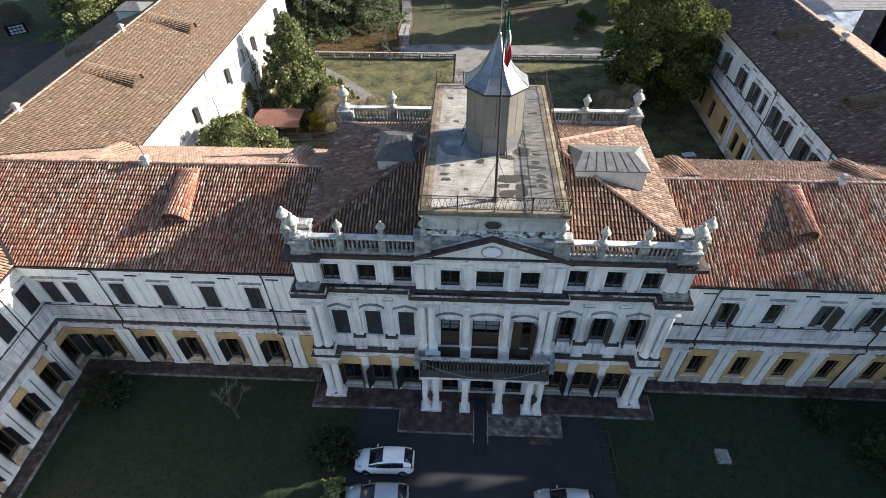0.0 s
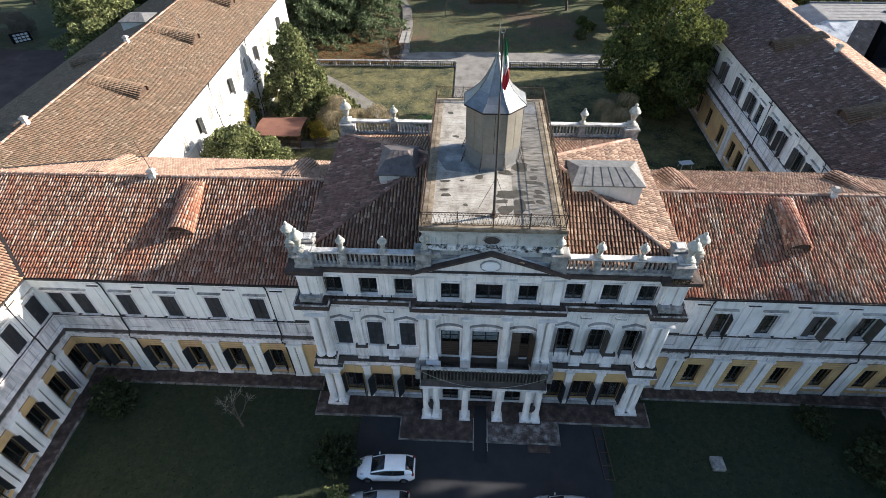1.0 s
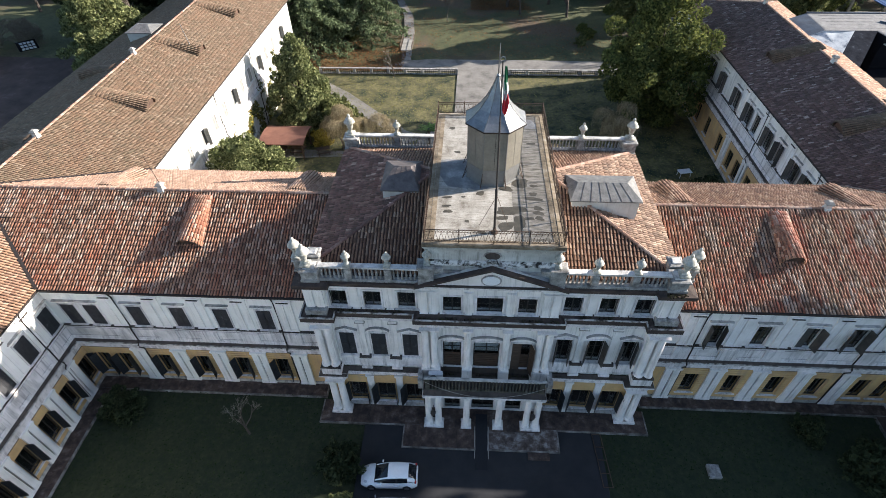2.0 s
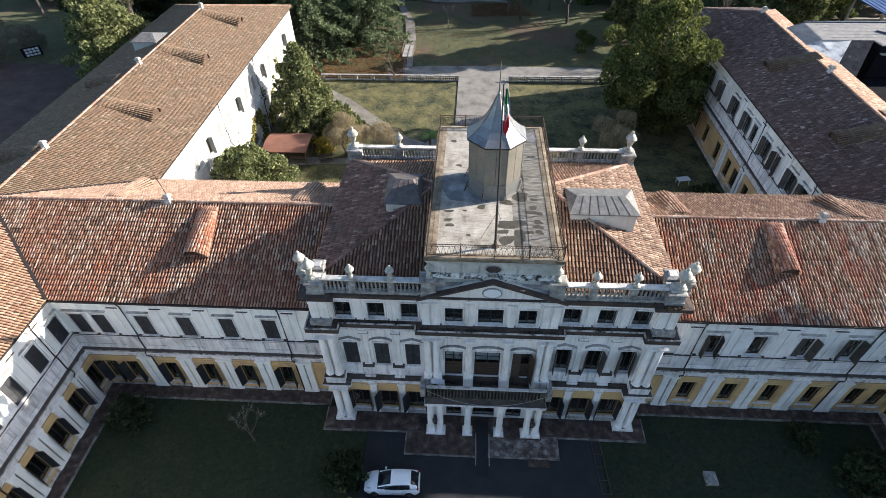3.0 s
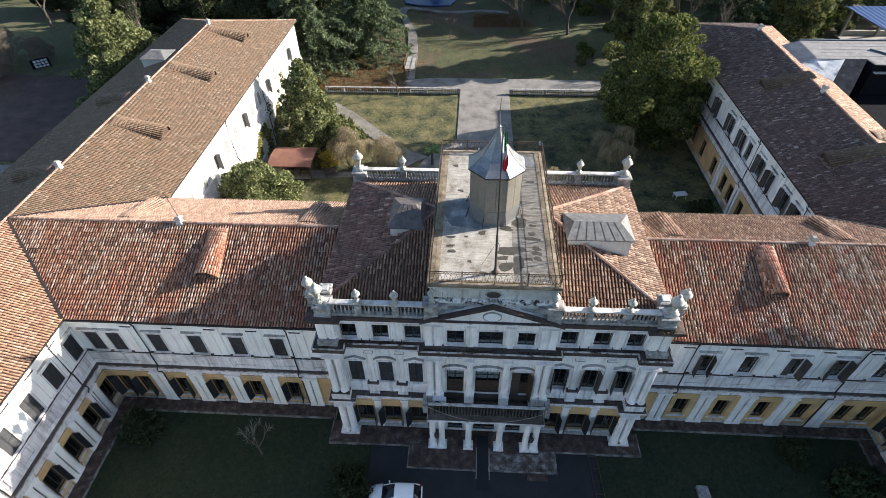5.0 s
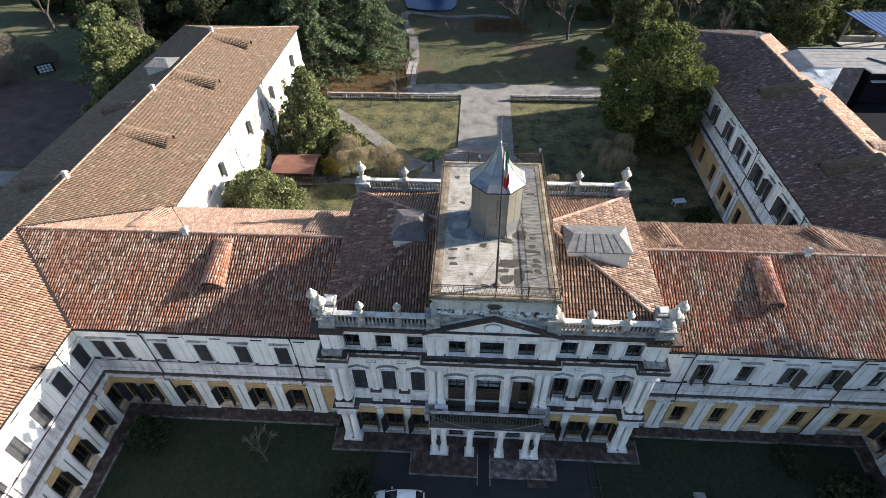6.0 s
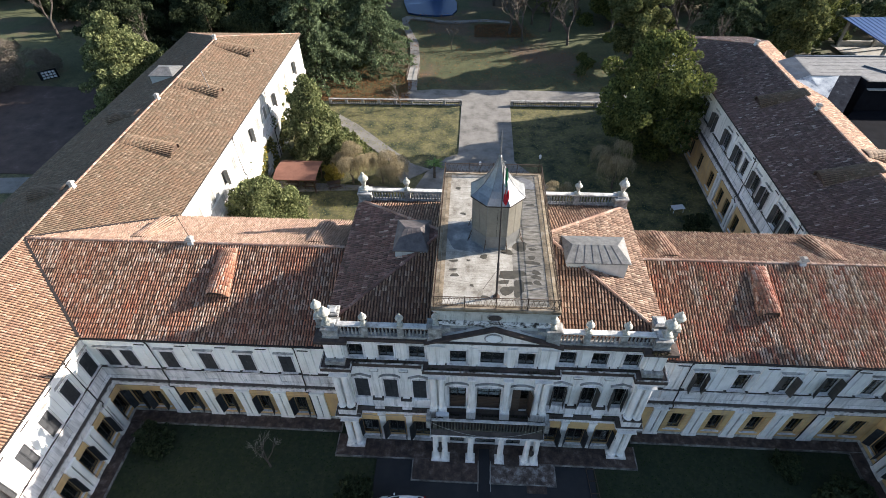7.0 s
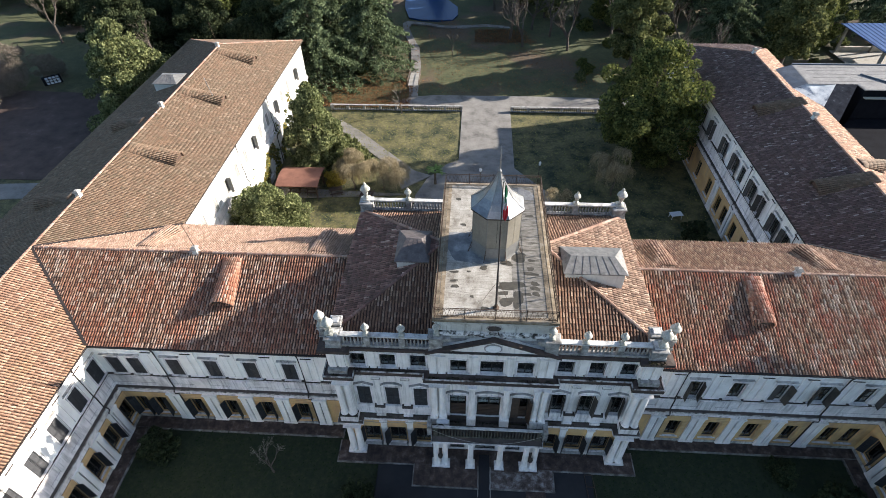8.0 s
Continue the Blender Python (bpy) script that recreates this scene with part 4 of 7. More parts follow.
    # front slope, rear slope
    rx = sgn * 39.0 if left else 36.7
    xa = sgn * 11.4
    if left:
        tiled_slope(th, [(xi, YE0, EAVE_Z), (xa, YE0, EAVE_Z), (xa, ridge_y, ridge_z), (rx, ridge_y, ridge_z)], TILE_FRONT, 11)
        tiled_slope(th, [(xa, YE1, EAVE_Z), (xr, YE1, EAVE_Z), (rx, ridge_y, ridge_z), (xa, ridge_y, ridge_z)], TILE_REAR, 12)
    else:
        tiled_slope(th, [(xa, YE0, EAVE_Z), (xi, YE0, EAVE_Z), (rx, ridge_y, ridge_z), (xa, ridge_y, ridge_z)], TILE_RIGHT, 13)
        tiled_slope(th, [(xr, YE1, EAVE_Z), (xa, YE1, EAVE_Z), (xa, ridge_y, ridge_z), (rx, ridge_y, ridge_z)], TILE_MAIN, 14)
    ridge_tiles(th, (xa, ridge_y, ridge_z + 0.04), (rx, ridge_y, ridge_z + 0.04))
    for xe, ye in ((xi, YE0), (xr, YE1)):
        part("valley", Mesh().beam((xe, ye, EAVE_Z + 0.07), (rx, ridge_y, ridge_z + 0.05), 0.2, 0.2), GUTTER, th, "dark lead-lined roof valley")
    gutter(th, (x0, YE0 - 0.05, EAVE_Z - 0.06), (x1, YE0 - 0.05, EAVE_Z - 0.06))
    part("eave", Mesh().box(x0, x1, YE0 + 0.02, 2.2, EAVE_Z - 0.14, EAVE_Z - 0.08), WOOD, th, "boarded eaves")
    run, rise = ridge_y - YE0, ridge_z - EAVE_Z
    yv = 5.35
    zv = EAVE_Z + rise * (yv - YE0) / run
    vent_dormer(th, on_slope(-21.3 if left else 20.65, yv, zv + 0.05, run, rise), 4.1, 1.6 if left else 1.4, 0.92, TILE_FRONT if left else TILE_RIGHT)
    rr = YE1 - ridge_y
    for vx in ((-14.6, -29.6) if left else (14.5, 27.4)):
        yb = 14.2
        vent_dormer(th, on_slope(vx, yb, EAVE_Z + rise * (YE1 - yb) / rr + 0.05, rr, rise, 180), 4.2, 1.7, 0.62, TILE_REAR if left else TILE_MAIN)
    return th


def side_wing(sgn, ridge_x, ridge_z, xi, xr, xo, mats, y_end=62.5, ridge_end=53.0, zo=None):
    """A long range that runs from the front court back to the park."""
    left = sgn < 0
    YE1 = YE_REAR[sgn]
    th = building("villa_side_wing", "long white plastered side wing with brown clay-tiled roof", "building", (ridge_x, 20, 0), "side wings of the villa")
    rm = pose(0, 0, 0, 0, 0, 90 if left else -90)
    # towards the front court
    wx = sgn * 31.7
    m = Matrix.Translation((wx, 0, 0)) @ rm
    k = 1 if left else -1
    ys = [1.42 - 2.53 * i for i in range(8)] if left else [0.75 - 2.85 * i for i in range(7)]
    mids = [y - 1.27 for y in ys[:6]] if left else [-0.68, -3.5, -6.4, -9.2, -12.1]
    a, b = sorted((k * 2.2, k * -24))
    facade(th, m, a, b, sorted(k * y for y in ys), sorted(k * y for y in ys), [k * y for y in mids], [k * -0.1, k * -8.6], ["closed", "closed", "closed"] if left else ["wide", "half", "none"], clean=left)
    # towards the rear garden
    wr = sgn * (abs(xr) + 0.4)
    m2 = Matrix.Translation((wr, 0, 0)) @ rm
    ys2 = [20.2, 23.5, 26.9, 30.2, 33.3, 36.2, 39.3, 42.4, 45.8, 49.2, 52.6, 56.4] if left else [19.4, 21.9, 25.2, 27.9, 31.0, 33.2, 36.9, 41.2, 45.0, 49.0, 53.0, 57.0]
    a, b = sorted((k * (YE1 - 0.35), k * 61.8))
    pil2 = [k * y for y in (() if left else (18.0, 23.5, 29.5, 34.8))]
    facade(th, m2, a, b, sorted(k * y for y in ys2), sorted(k * y for y in ((26.9, 33.3, 38.8, 47.3, 52.6) if left else ys2)), pil2, [k * 31.6, k * 43.8] if left else [k * 18.2, k * 29.4], ["closed", "closed", "half"] if left else ["open", "open", "none", "open", "wide"], True, left, not left, "none", 1.2, SHUTTER_PALE if left else None)
    # end and outer walls
    part("wall", Mesh().wall(min(wr, xo), max(wr, xo), 0, EAVE_Z, 61.8, 62.2, []), WHITE_SUN_DIM, th, "plain end wall")
    part("wall", Mesh().box(*sorted((xo - sgn * 0.5, xo - sgn * 0.9)), -24, 61.8 if zo is None else 55.0, 0, (zo or EAVE_Z) - 0.15), WHITE_SUN_DIM, th, "plain outer wall")
    E = EAVE_Z
    ry = 9.55
    zo = zo or E
    yz = ridge_end + (ridge_z - zo) / (ridge_z - E) * (y_end - ridge_end)
    if left:
        tiled_slope(th, [(xi, -26, E), (xi, YE0, E), (ridge_x, ry, ridge_z), (ridge_x, -26, ridge_z)], mats[0], 21)
        tiled_slope(th, [(xr, YE1, E), (xr, y_end, E), (ridge_x, ridge_end, ridge_z), (ridge_x, ry, ridge_z)], mats[1], 22, raise_end=0.02)
        tiled_slope(th, [(xo, yz, zo), (xo, -26, zo), (ridge_x, -26, ridge_z), (ridge_x, ridge_end, ridge_z)], mats[2], 23, raise_end=0.02)
        tiled_slope(th, [(xr, y_end, E), (xo, y_end, E), (ridge_x, ridge_end, ridge_z)], mats[1], 24, raise_end=0.02)
    else:
        tiled_slope(th, [(xi, YE0, E), (xi, -26, E), (ridge_x, -26, ridge_z), (ridge_x, ry, ridge_z)], mats[0], 25)
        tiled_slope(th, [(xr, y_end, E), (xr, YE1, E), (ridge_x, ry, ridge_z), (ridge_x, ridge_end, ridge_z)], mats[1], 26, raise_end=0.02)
        tiled_slope(th, [(xo, -26, zo), (xo, yz, zo), (ridge_x, ridge_end, ridge_z), (ridge_x, -26, ridge_z)], mats[2], 27, raise_end=0.02)
        tiled_slope(th, [(xo, y_end, E), (xr, y_end, E), (ridge_x, ridge_end, ridge_z), (xo, yz, zo)], mats[1], 28, raise_end=0.02)
    ridge_tiles(th, (ridge_x, -26, ridge_z + 0.05), (ridge_x, ridge_end, ridge_z + 0.05))
    ridge_tiles(th, (ridge_x, ridge_end, ridge_z + 0.04), (xr, y_end, E + 0.04))
    ridge_tiles(th, (ridge_x, ridge_end, ridge_z + 0.04), (xo, yz, zo + 0.04))
    gutter(th, (xi + sgn * 0.02, -26, E - 0.06), (xi + sgn * 0.02, YE0, E - 0.06))
    gutter(th, (xr + sgn * 0.02, YE1, E - 0.06), (xr + sgn * 0.02, y_end, E - 0.06))
    run, rise = abs(ridge_x - xr), ridge_z - E
    t = 90 if left else -90
    for y in ((25.5, 38.8, 51.0) if left else (38.5, 23.0)):
        x = xr + sgn * run * 0.42
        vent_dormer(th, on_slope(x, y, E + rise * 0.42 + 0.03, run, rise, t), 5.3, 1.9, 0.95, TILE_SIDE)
    ro = abs(xo - ridge_x)
    for y in ((17.0, 31.5) if left else (26.0, 12.0)):
        x = xo - sgn * ro * (0.5 if left else 0.2)
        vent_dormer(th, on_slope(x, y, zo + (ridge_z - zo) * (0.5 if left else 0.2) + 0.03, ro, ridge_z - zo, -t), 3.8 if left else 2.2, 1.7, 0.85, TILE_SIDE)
    return th


L_RIDGE, R_RIDGE = 14.05, 13.65
left_mid = middle_wing(-1, 9.55, L_RIDGE, -31.35, -29.9)
right_mid = middle_wing(1, 9.55, R_RIDGE, 31.35, 29.1)
left_side = side_wing(-1, -39.0, L_RIDGE, -31.35, -29.9, -48.6, (TILE_LEFT, TILE_SIDE, TILE_SIDE))
right_side = side_wing(1, 36.7, R_RIDGE, 31.35, 29.1, 40.35, (TILE_SIDE, TILE_UNLIT, TILE_MAIN), zo=12.6)


# ---- the villa's central block ----
FRINGE = mat_noise("mossy_white_ledge", [(0.40, (0.022, 0.02, 0.017)), (0.46, (0.30, 0.29, 0.27)), (0.54, (0.70, 0.68, 0.65))], 1.9, 0.9, fine=20, stretch=(1.3, 1, 2.2))
RAIL_SHADE_GREY = mat_noise("railing_shade_grey", [(0.35, (0.080, 0.072, 0.058)), (0.55, (0.208, 0.192, 0.168)), (0.75, (0.320, 0.300, 0.268))], 2.4, 0.95, fine=30, stretch=(0.5, 2.2, 1))
RUSTY_SAND = mat_noise("rusty_mortar", [(0.35, (0.104, 0.080, 0.052)), (0.55, (0.256, 0.200, 0.136)), (0.75, (0.360, 0.328, 0.272))], 1.6, 0.95)
OUT = [(-11.6, 0.0), (-10.25, 0.0), (-10.25, 0.55), (-4.4, 0.55), (-4.4, 0.1), (4.4, 0.1), (4.4, 0.55), (10.25, 0.55), (10.25, 0.0), (11.6, 0.0), (11.6, 1.7), (11.35, 1.7), (11.35, 15.6), (-11.35, 15.6), (-11.35, 1.7), (-11.6, 1.7)]
SIDE_W = (-9.55, -7.37, -5.2, 5.2, 7.37, 9.55)
MID_W = (-2.32, 0.03, 2.38)
MAIN_Z = 14.62


def main_block():
    th = building("villa_main_block", "three-storey white baroque villa block with grimy cornices", "building", (0, 8, 0))
    I = Matrix.Identity(4)
    T = lambda x, y, z: Matrix.Translation((x, y, z))
    # storeys of the front
    for z0, z1, zw, hw, ws, wm in ((0.0, 4.4, 0.75, 2.35, 1.36, 1.2), (4.4, 11.0, 6.8, 2.45, 1.02, 1.25), (11.0, 14.2, 12.0, 1.5, 1.1, 1.14)):
        for side in (-1, 1):
            holes = [(c - ws / 2, c + ws / 2, zw, zw + hw) for c in SIDE_W if c * side > 0]
            a, b = sorted((side * 4.4, side * 11.35))
            gf = z0 == 0
            part("wall", Mesh().wall(a, b, z0, z1, 0.55, 1.0, holes), OCHRE if gf else WHITE, th, "ochre ground storey" if gf else "white plastered storey")
        zc, hc = {0.0: (0.25, 3.3), 4.4: (5.95, 3.0), 11.0: (12.0, 1.5)}[z0]
        holes = []
        for i, c in enumerate(MID_W):
            w = wm * (1.42 if i == 1 else 1)
            holes.append((c - w / 2, c + w / 2, zc, zc + hc))
        part("wall", Mesh().wall(-4.4, 4.4, z0, z1, 0.3, 0.8, holes), WHITE, th, "white plastered centre bay")
    for sx in (-1, 1):
        a, b = sorted((sx * 10.9, sx * 11.35))
        part("wall", Mesh().box(a, b, 1.0, 15.15, 0, 14.2), WHITE, th, "plain side wall")
        a, b = sorted((sx * 10.25, sx * 11.6))
        part("corner_pier", Mesh().box(a, b, 0.2, 0.548, 5.4, 14.2).box(*sorted((sx * 11.352, sx * 11.6)), 0.55, 1.7, 5.4, 14.2), WHITE, th)
    part("wall", Mesh().box(-11.35, 11.35, 15.15, 15.6, 0, 14.2), WHITE_SUN_DIM, th, "plain rear wall")
    # cornices
    part("ground_cornice", Mesh().ring(OUT, [(-0.1, 4.3), (0.1, 4.3), (0.1, 4.62), (0.2, 4.7), (0.2, 4.82), (0.38, 4.98), (0.38, 5.1), (-0.1, 5.12)], True), TRIM, th, "white moulded cornice")
    part("ledge", Mesh().ring(OUT, [(-0.4, 5.124), (0.36, 5.108), (0.32, 5.17), (0.12, 5.34), (-0.4, 5.34)]), LEDGE, th, "soot-black sloping ledge")
    part("attic_cornice", Mesh().ring(OUT, [(-0.4, 10.66), (0.05, 10.66), (0.05, 10.8), (0.1, 10.83), (0.1, 10.95), (0.16, 10.98), (0.16, 11.06), (0.27, 11.14), (0.27, 11.216), (-0.4, 11.216)]), TRIM, th, "white frieze under the cornice")
    part("cornice", Mesh().ring(OUT, [(-0.4, 11.22), (0.22, 11.22), (0.34, 11.33), (0.42, 11.37), (0.42, 11.76), (0.3, 11.78), (0.1, 11.9), (-0.4, 11.9)]), CORNICE_DARK, th, "black weathered cornice")
    part("cornice_cap", Mesh().ring(OUT, [(0.36, 11.778), (0.445, 11.765), (0.46, 11.8), (0.445, 11.835), (0.36, 11.845)]), CAP, th, "broken pale cap of the cornice")
    prof = [(-0.1, 14.0), (0.06, 14.0), (0.1, 14.12), (0.28, 14.22), (0.42, 14.28), (0.42, 14.56), (0.1, MAIN_Z), (-0.1, MAIN_Z)]
    for s in (-1, 1):
        part("main_cornice", Mesh().strip(*sorted((s * 4.5, s * 10.2)), [(0.55 - o, z) for o, z in prof] + [(1.4, MAIN_Z), (1.4, 14.2)]), CORNICE_DARK, th, "dark weathered main cornice")
        part("main_cornice", Mesh().ring(rect(*sorted((s * 10.22, s * 11.6)), 0.2, 1.7), prof, True), CORNICE_DARK, th, "dark weathered main cornice at the corner")
    part("main_cornice", Mesh().strip(-4.48, 4.48, [(0.8, 14.2), (0.24, 14.2), (0.2, 14.3), (0.1, 14.36), (0.1, 14.5), (0.8, MAIN_Z)]), TRIM, th, "white cornice under the pediment")
    # dado between the ground cornice and the windows, black behind the balcony
    for s in (-1, 1):
        part("dado", Mesh().strip(*sorted((s * 4.42, s * 10.23)), [(0.6, 5.342), (0.515, 5.342), (0.515, 6.55), (0.6, 6.6)]), ATTIC, th, "soot-stained dado")
    part("dado", Mesh().strip(-4.38, 4.38, [(0.4, 5.342), (0.265, 5.342), (0.265, 5.93), (0.4, 5.945)]), LEDGE, th, "black dado behind the balcony")
    # windows of the side bays
    hoods = {0: "tri", 1: "arch", 2: "tri"}
    for i, c in enumerate(SIDE_W):
        left = c < 0
        window(th, T(c, 0.55, 0.75), 1.36, 2.35, "wide", 0.0, "", True, SHUTTER, bars=0)
        part("panel", cached("basepanel", lambda: Mesh().strip(-0.78, 0.78, [(-0.003, 0.22), (-0.16, 0.22), (-0.32, 0.42), (-0.32, 0.52), (-0.12, 0.72), (-0.003, 0.72)]).data("panel", HOOD)), HOOD, th, "", T(c, 0.55, 0))
        window(th, T(c, 0.55, 6.8), 1.02, 2.45, "closed" if left else ("ajar", "wide", "ajar")[i % 3], 0.14, hoods[i % 3], True, SHUTTER if left else SHUTTER_BROWN)
        part("apron", cached("ffapron", lambda: Mesh().strip(-0.78, 0.78, [(0, 5.62), (-0.05, 5.62), (-0.22, 5.74), (-0.22, 5.86), (-0.16, 5.92), (-0.16, 6.58), (-0.1, 6.66), (0, 6.7)]).data("apron", TRIM)), TRIM, th, "", T(c, 0.55, 0))
        window(th, T(c, 0.55, 12.0), 1.1, 1.5, "none", 0.14, "", True, bars=0, lining=SHUTTER)
    for i, c in enumerate(MID_W):
        k = 1.42 if i == 1 else 1
        window(th, T(c, 0.3, 0.25), 1.2 * k, 3.3, "none", 0.12, "", False, bars=3)
        w = window(th, T(c, 0.3, 5.95), 1.25 * k, 3.0, "none" if i == 1 else "half" if i == 2 else "none", 0.13, "arch", False, WOOD, bars=3)
        part("blind", cached(("blind_w", k), lambda: louvre(1.25 * k - 0.14, 1.5)), WOOD, w, "brown slatted lower panel", T(0, 0.12, 0.08))
        if i < 2:
            part("curtain", cached(("curt", k), lambda: pleats(1.25 * k - 0.16, 1.1)), CURTAIN, w, "pale blue-white curtain", T(0, 0.24, 1.75))
        window(th, T(c, 0.3, 12.0), 1.14 * k, 1.5, "none", 0.14, "", True, bars=0, lining=SHUTTER)
        part("panel", cached(("attpanel", k), lambda: Mesh().strip(-0.78 * k, 0.78 * k, [(0.0, 11.86), (-0.34, 11.86), (-0.34, 11.92), (-0.2, 11.95), (0.0, 11.97)]).data("panel", LEDGE)), LEDGE, th, "", T(c, 0.298, 0))
    # pilasters: ground, first and attic storeys
    for c in (-8.46, -6.28, 6.28, 8.46):
        part("pilaster", pilaster_data(0.5, 0.2, 4.3, 0.14), WHITE, th, "", T(c, 0.55, 0))
        part("pilaster", pilaster_data(0.44, 6.82, 10.66, 0.1, 0.2, 0.35), WHITE, th, "", T(c, 0.55, 0))
        part("pilaster_base", cached("pbase", lambda: Mesh().box(-0.34, 0.34, -0.22, 0.0, 5.36, 6.62).box(-0.38, 0.38, -0.28, 0.0, 5.36, 5.62).data("pilaster_base", TRIM)), TRIM, th, "", T(c, 0.55, 0))
        part("base_cap", cached("pbasecap", lambda: Mesh().strip(-0.42, 0.42, [(0, 6.62), (-0.26, 6.62), (-0.32, 6.68), (-0.32, 6.75), (-0.2, 6.83), (0, 6.83)]).data("base_cap", LEDGE)), LEDGE, th, "soot-black base moulding", T(c, 0.55, 0))
        part("capital_line", cached("pcapline", lambda: Mesh().box(-0.34, 0.34, -0.19, 0.0, 10.42, 10.47).data("capital_line", GRIMY)), GRIMY, th, "", T(c, 0.55, 0))
        part("pilaster", pilaster_data(0.4, 11.88, 14.0, 0.08, 0.1, 0.1), WHITE, th, "", T(c, 0.55, 0))
    for c in (-4.1, -3.5, -1.27, 1.3, 3.52, 4.1):
        part("column", column_data(0.25, 4.2), WHITE, th, "white plastered half column", T(c, 0.12, 6.35))
        part("column_base", cached("cbase", lambda: Mesh().box(-0.36, 0.36, -0.36, 0.18, 5.36, 6.23).data("column_base", TRIM)), TRIM, th, "", T(c, 0.12, 0))
        part("pilaster", pilaster_data(0.46, 11.88, 14.0, 0.1, 0.1, 0.1), WHITE, th, "", T(c, 0.3, 0))
    for s in (-1, 1):
        for x, y in ((11.25, 0.0), (10.6, 0.0)):
            part("column", column_data(0.29, 3.9), WHITE, th, "white plastered corner column", T(s * x, y, 0.42))
            part("column", column_data(0.26, 4.3), WHITE, th, "white plastered corner column", T(s * x, 0.02, 6.25))
            part("column_base", cached("cbase3", lambda: Mesh().box(-0.36, 0.36, -0.36, 0.2, 5.36, 6.13).data("column_base", TRIM)), TRIM, th, "", T(s * x, 0.02, 0))
            part("base_cap", cached("cbasecap", lambda: Mesh().box(-0.4, 0.4, -0.4, 0.2, 6.1, 6.19).box(-0.36, 0.36, -0.37, 0.2, 6.19, 6.25).data("base_cap", LEDGE)), LEDGE, th, "soot-black base moulding", T(s * x, 0.02, 0.02))
            part("pilaster", pilaster_data(0.5, 11.9, 14.0, 0.1, 0.12, 0.12), WHITE, th, "", T(s * x, 0.2, 0))
            part("foot_block", cached("footblk", lambda: Mesh().box(-0.36, 0.36, -0.34, 0.1, 11.83, 12.3).data("foot_block", STONE)), STONE, th, "weathered block above the cornice", T(s * x, 0.16, 0))
        part("column_plinth", Mesh().box(*sorted((s * 10.15, s * 11.72)), -0.45, 0.5, 0.0, 0.3), TRIM, th)
    # pediment
    ap, e, zb = 16.22, 4.6, MAIN_Z
    part("tympanum", Mesh().prism([(-4.3, zb), (4.3, zb), (0, 16.16)], 0.16, 0.7), WHITE, th, "white plastered tympanum")
    for s in (-1, 1):
        pts = [(s * e, zb - 0.14), (s * e, zb + 0.02), (0, ap + 0.1), (0, ap - 0.06)]
        part("raking_cornice", Mesh().prism(pts, -0.14, 0.22), CORNICE_DARK, th, "dark raking cornice of the pediment")
    part("pediment_base", Mesh().strip(-4.5, 4.5, [(0.6, zb + 0.002), (-0.02, zb + 0.002), (-0.02, zb + 0.05), (0.6, zb + 0.06)]), LEDGE, th)
    disc = [(0.52 * math.cos(a * math.pi / 14), 0.36 * math.sin(a * math.pi / 14)) for a in range(28)]
    part("medallion", Mesh().prism([(x, z + 15.2) for x, z in disc], 0.05, 0.19), MEDAL, th, "plain white oval medallion")
    part("medallion_rim", Mesh().tube([(x * 1.1, 0.1, z * 1.12 + 15.2) for x, z in disc], 0.05, True), HOOD, th)
    # attic with the terrace
    part("attic_wall", Mesh().box(-3.75, 3.75, 0.6, 14.75, MAIN_Z, 17.5), ATTIC, th, "pale stained attic wall")
    part("attic_band", Mesh().ring(rect(-3.75, 3.75, 0.6, 14.75), [(0, 16.0), (0.14, 16.0), (0.22, 16.08), (0.22, 16.16), (0.1, 16.34), (0, 16.36)]), FRINGE, th, "broken white ledge with black moss")
    part("attic_cove", Mesh().ring(rect(-3.75, 3.75, 0.6, 14.75), [(0, 16.42), (0.03, 16.44), (0.045, 16.8), (0.09, 17.1), (0.17, 17.35), (0.26, 17.5), (0.27, 17.54), (0, 17.54)]), ATTIC, th, "pale stained cove under the terrace")
    part("attic_band", Mesh().ring(rect(-3.75, 3.75, 0.6, 14.75), [(0, 15.25), (0.08, 15.25), (0.1, 15.5), (0, 15.55)]), HOOD, th)
    part("terrace_slab", Mesh().ring(rect(-3.75, 3.75, 0.6, 14.75), [(0.0, 17.55), (0.26, 17.55), (0.3, 17.6), (0.3, 17.82), (-0.08, 17.86), (-0.08, 17.8)]), RUSTY_SAND, th, "rust-stained terrace edge")
    ov = [(0.44 * math.cos(a * math.pi / 12), 0.3 * math.sin(a * math.pi / 12)) for a in range(24)]
    # Solid black disc stands in for the unlit opening.
    part("oculus", Mesh().prism([(x, z + 16.82) for x, z in ov], 0.5, 0.62), LEDGE, th, "dark oval attic window")
    part("oculus_hood", Mesh().tube([(x * 1.12, 0.49, z * 1.14 + 16.82) for x, z in ov[:13]], 0.05), HOOD, th)
    part("keystone", Mesh().prism([(-0.8, 16.02), (0.8, 16.02), (0.62, 16.2), (0.36, 16.34), (0.16, 16.56), (-0.16, 16.56), (-0.36, 16.34), (-0.62, 16.2)], 0.34, 0.6), FRINGE, th, "carved stone cartouche over the pediment")
    # hipped roof round the attic
    z0, z1, xe, ye0, ye1, px, py = 14.62, 17.3, 11.5, 1.0, 15.05, 3.7, 8.1
    tiled_slope(th, [(-xe, ye0, z0), (xe, ye0, z0), (px, py, z1), (-px, py, z1)], TILE_MAIN, 31, singles=(4.0, 11.0, TILE_SINGLE))
    tiled_slope(th, [(xe, ye0, z0), (xe, ye1, z0), (px, py, z1)], TILE_SUN_HIP, 32)
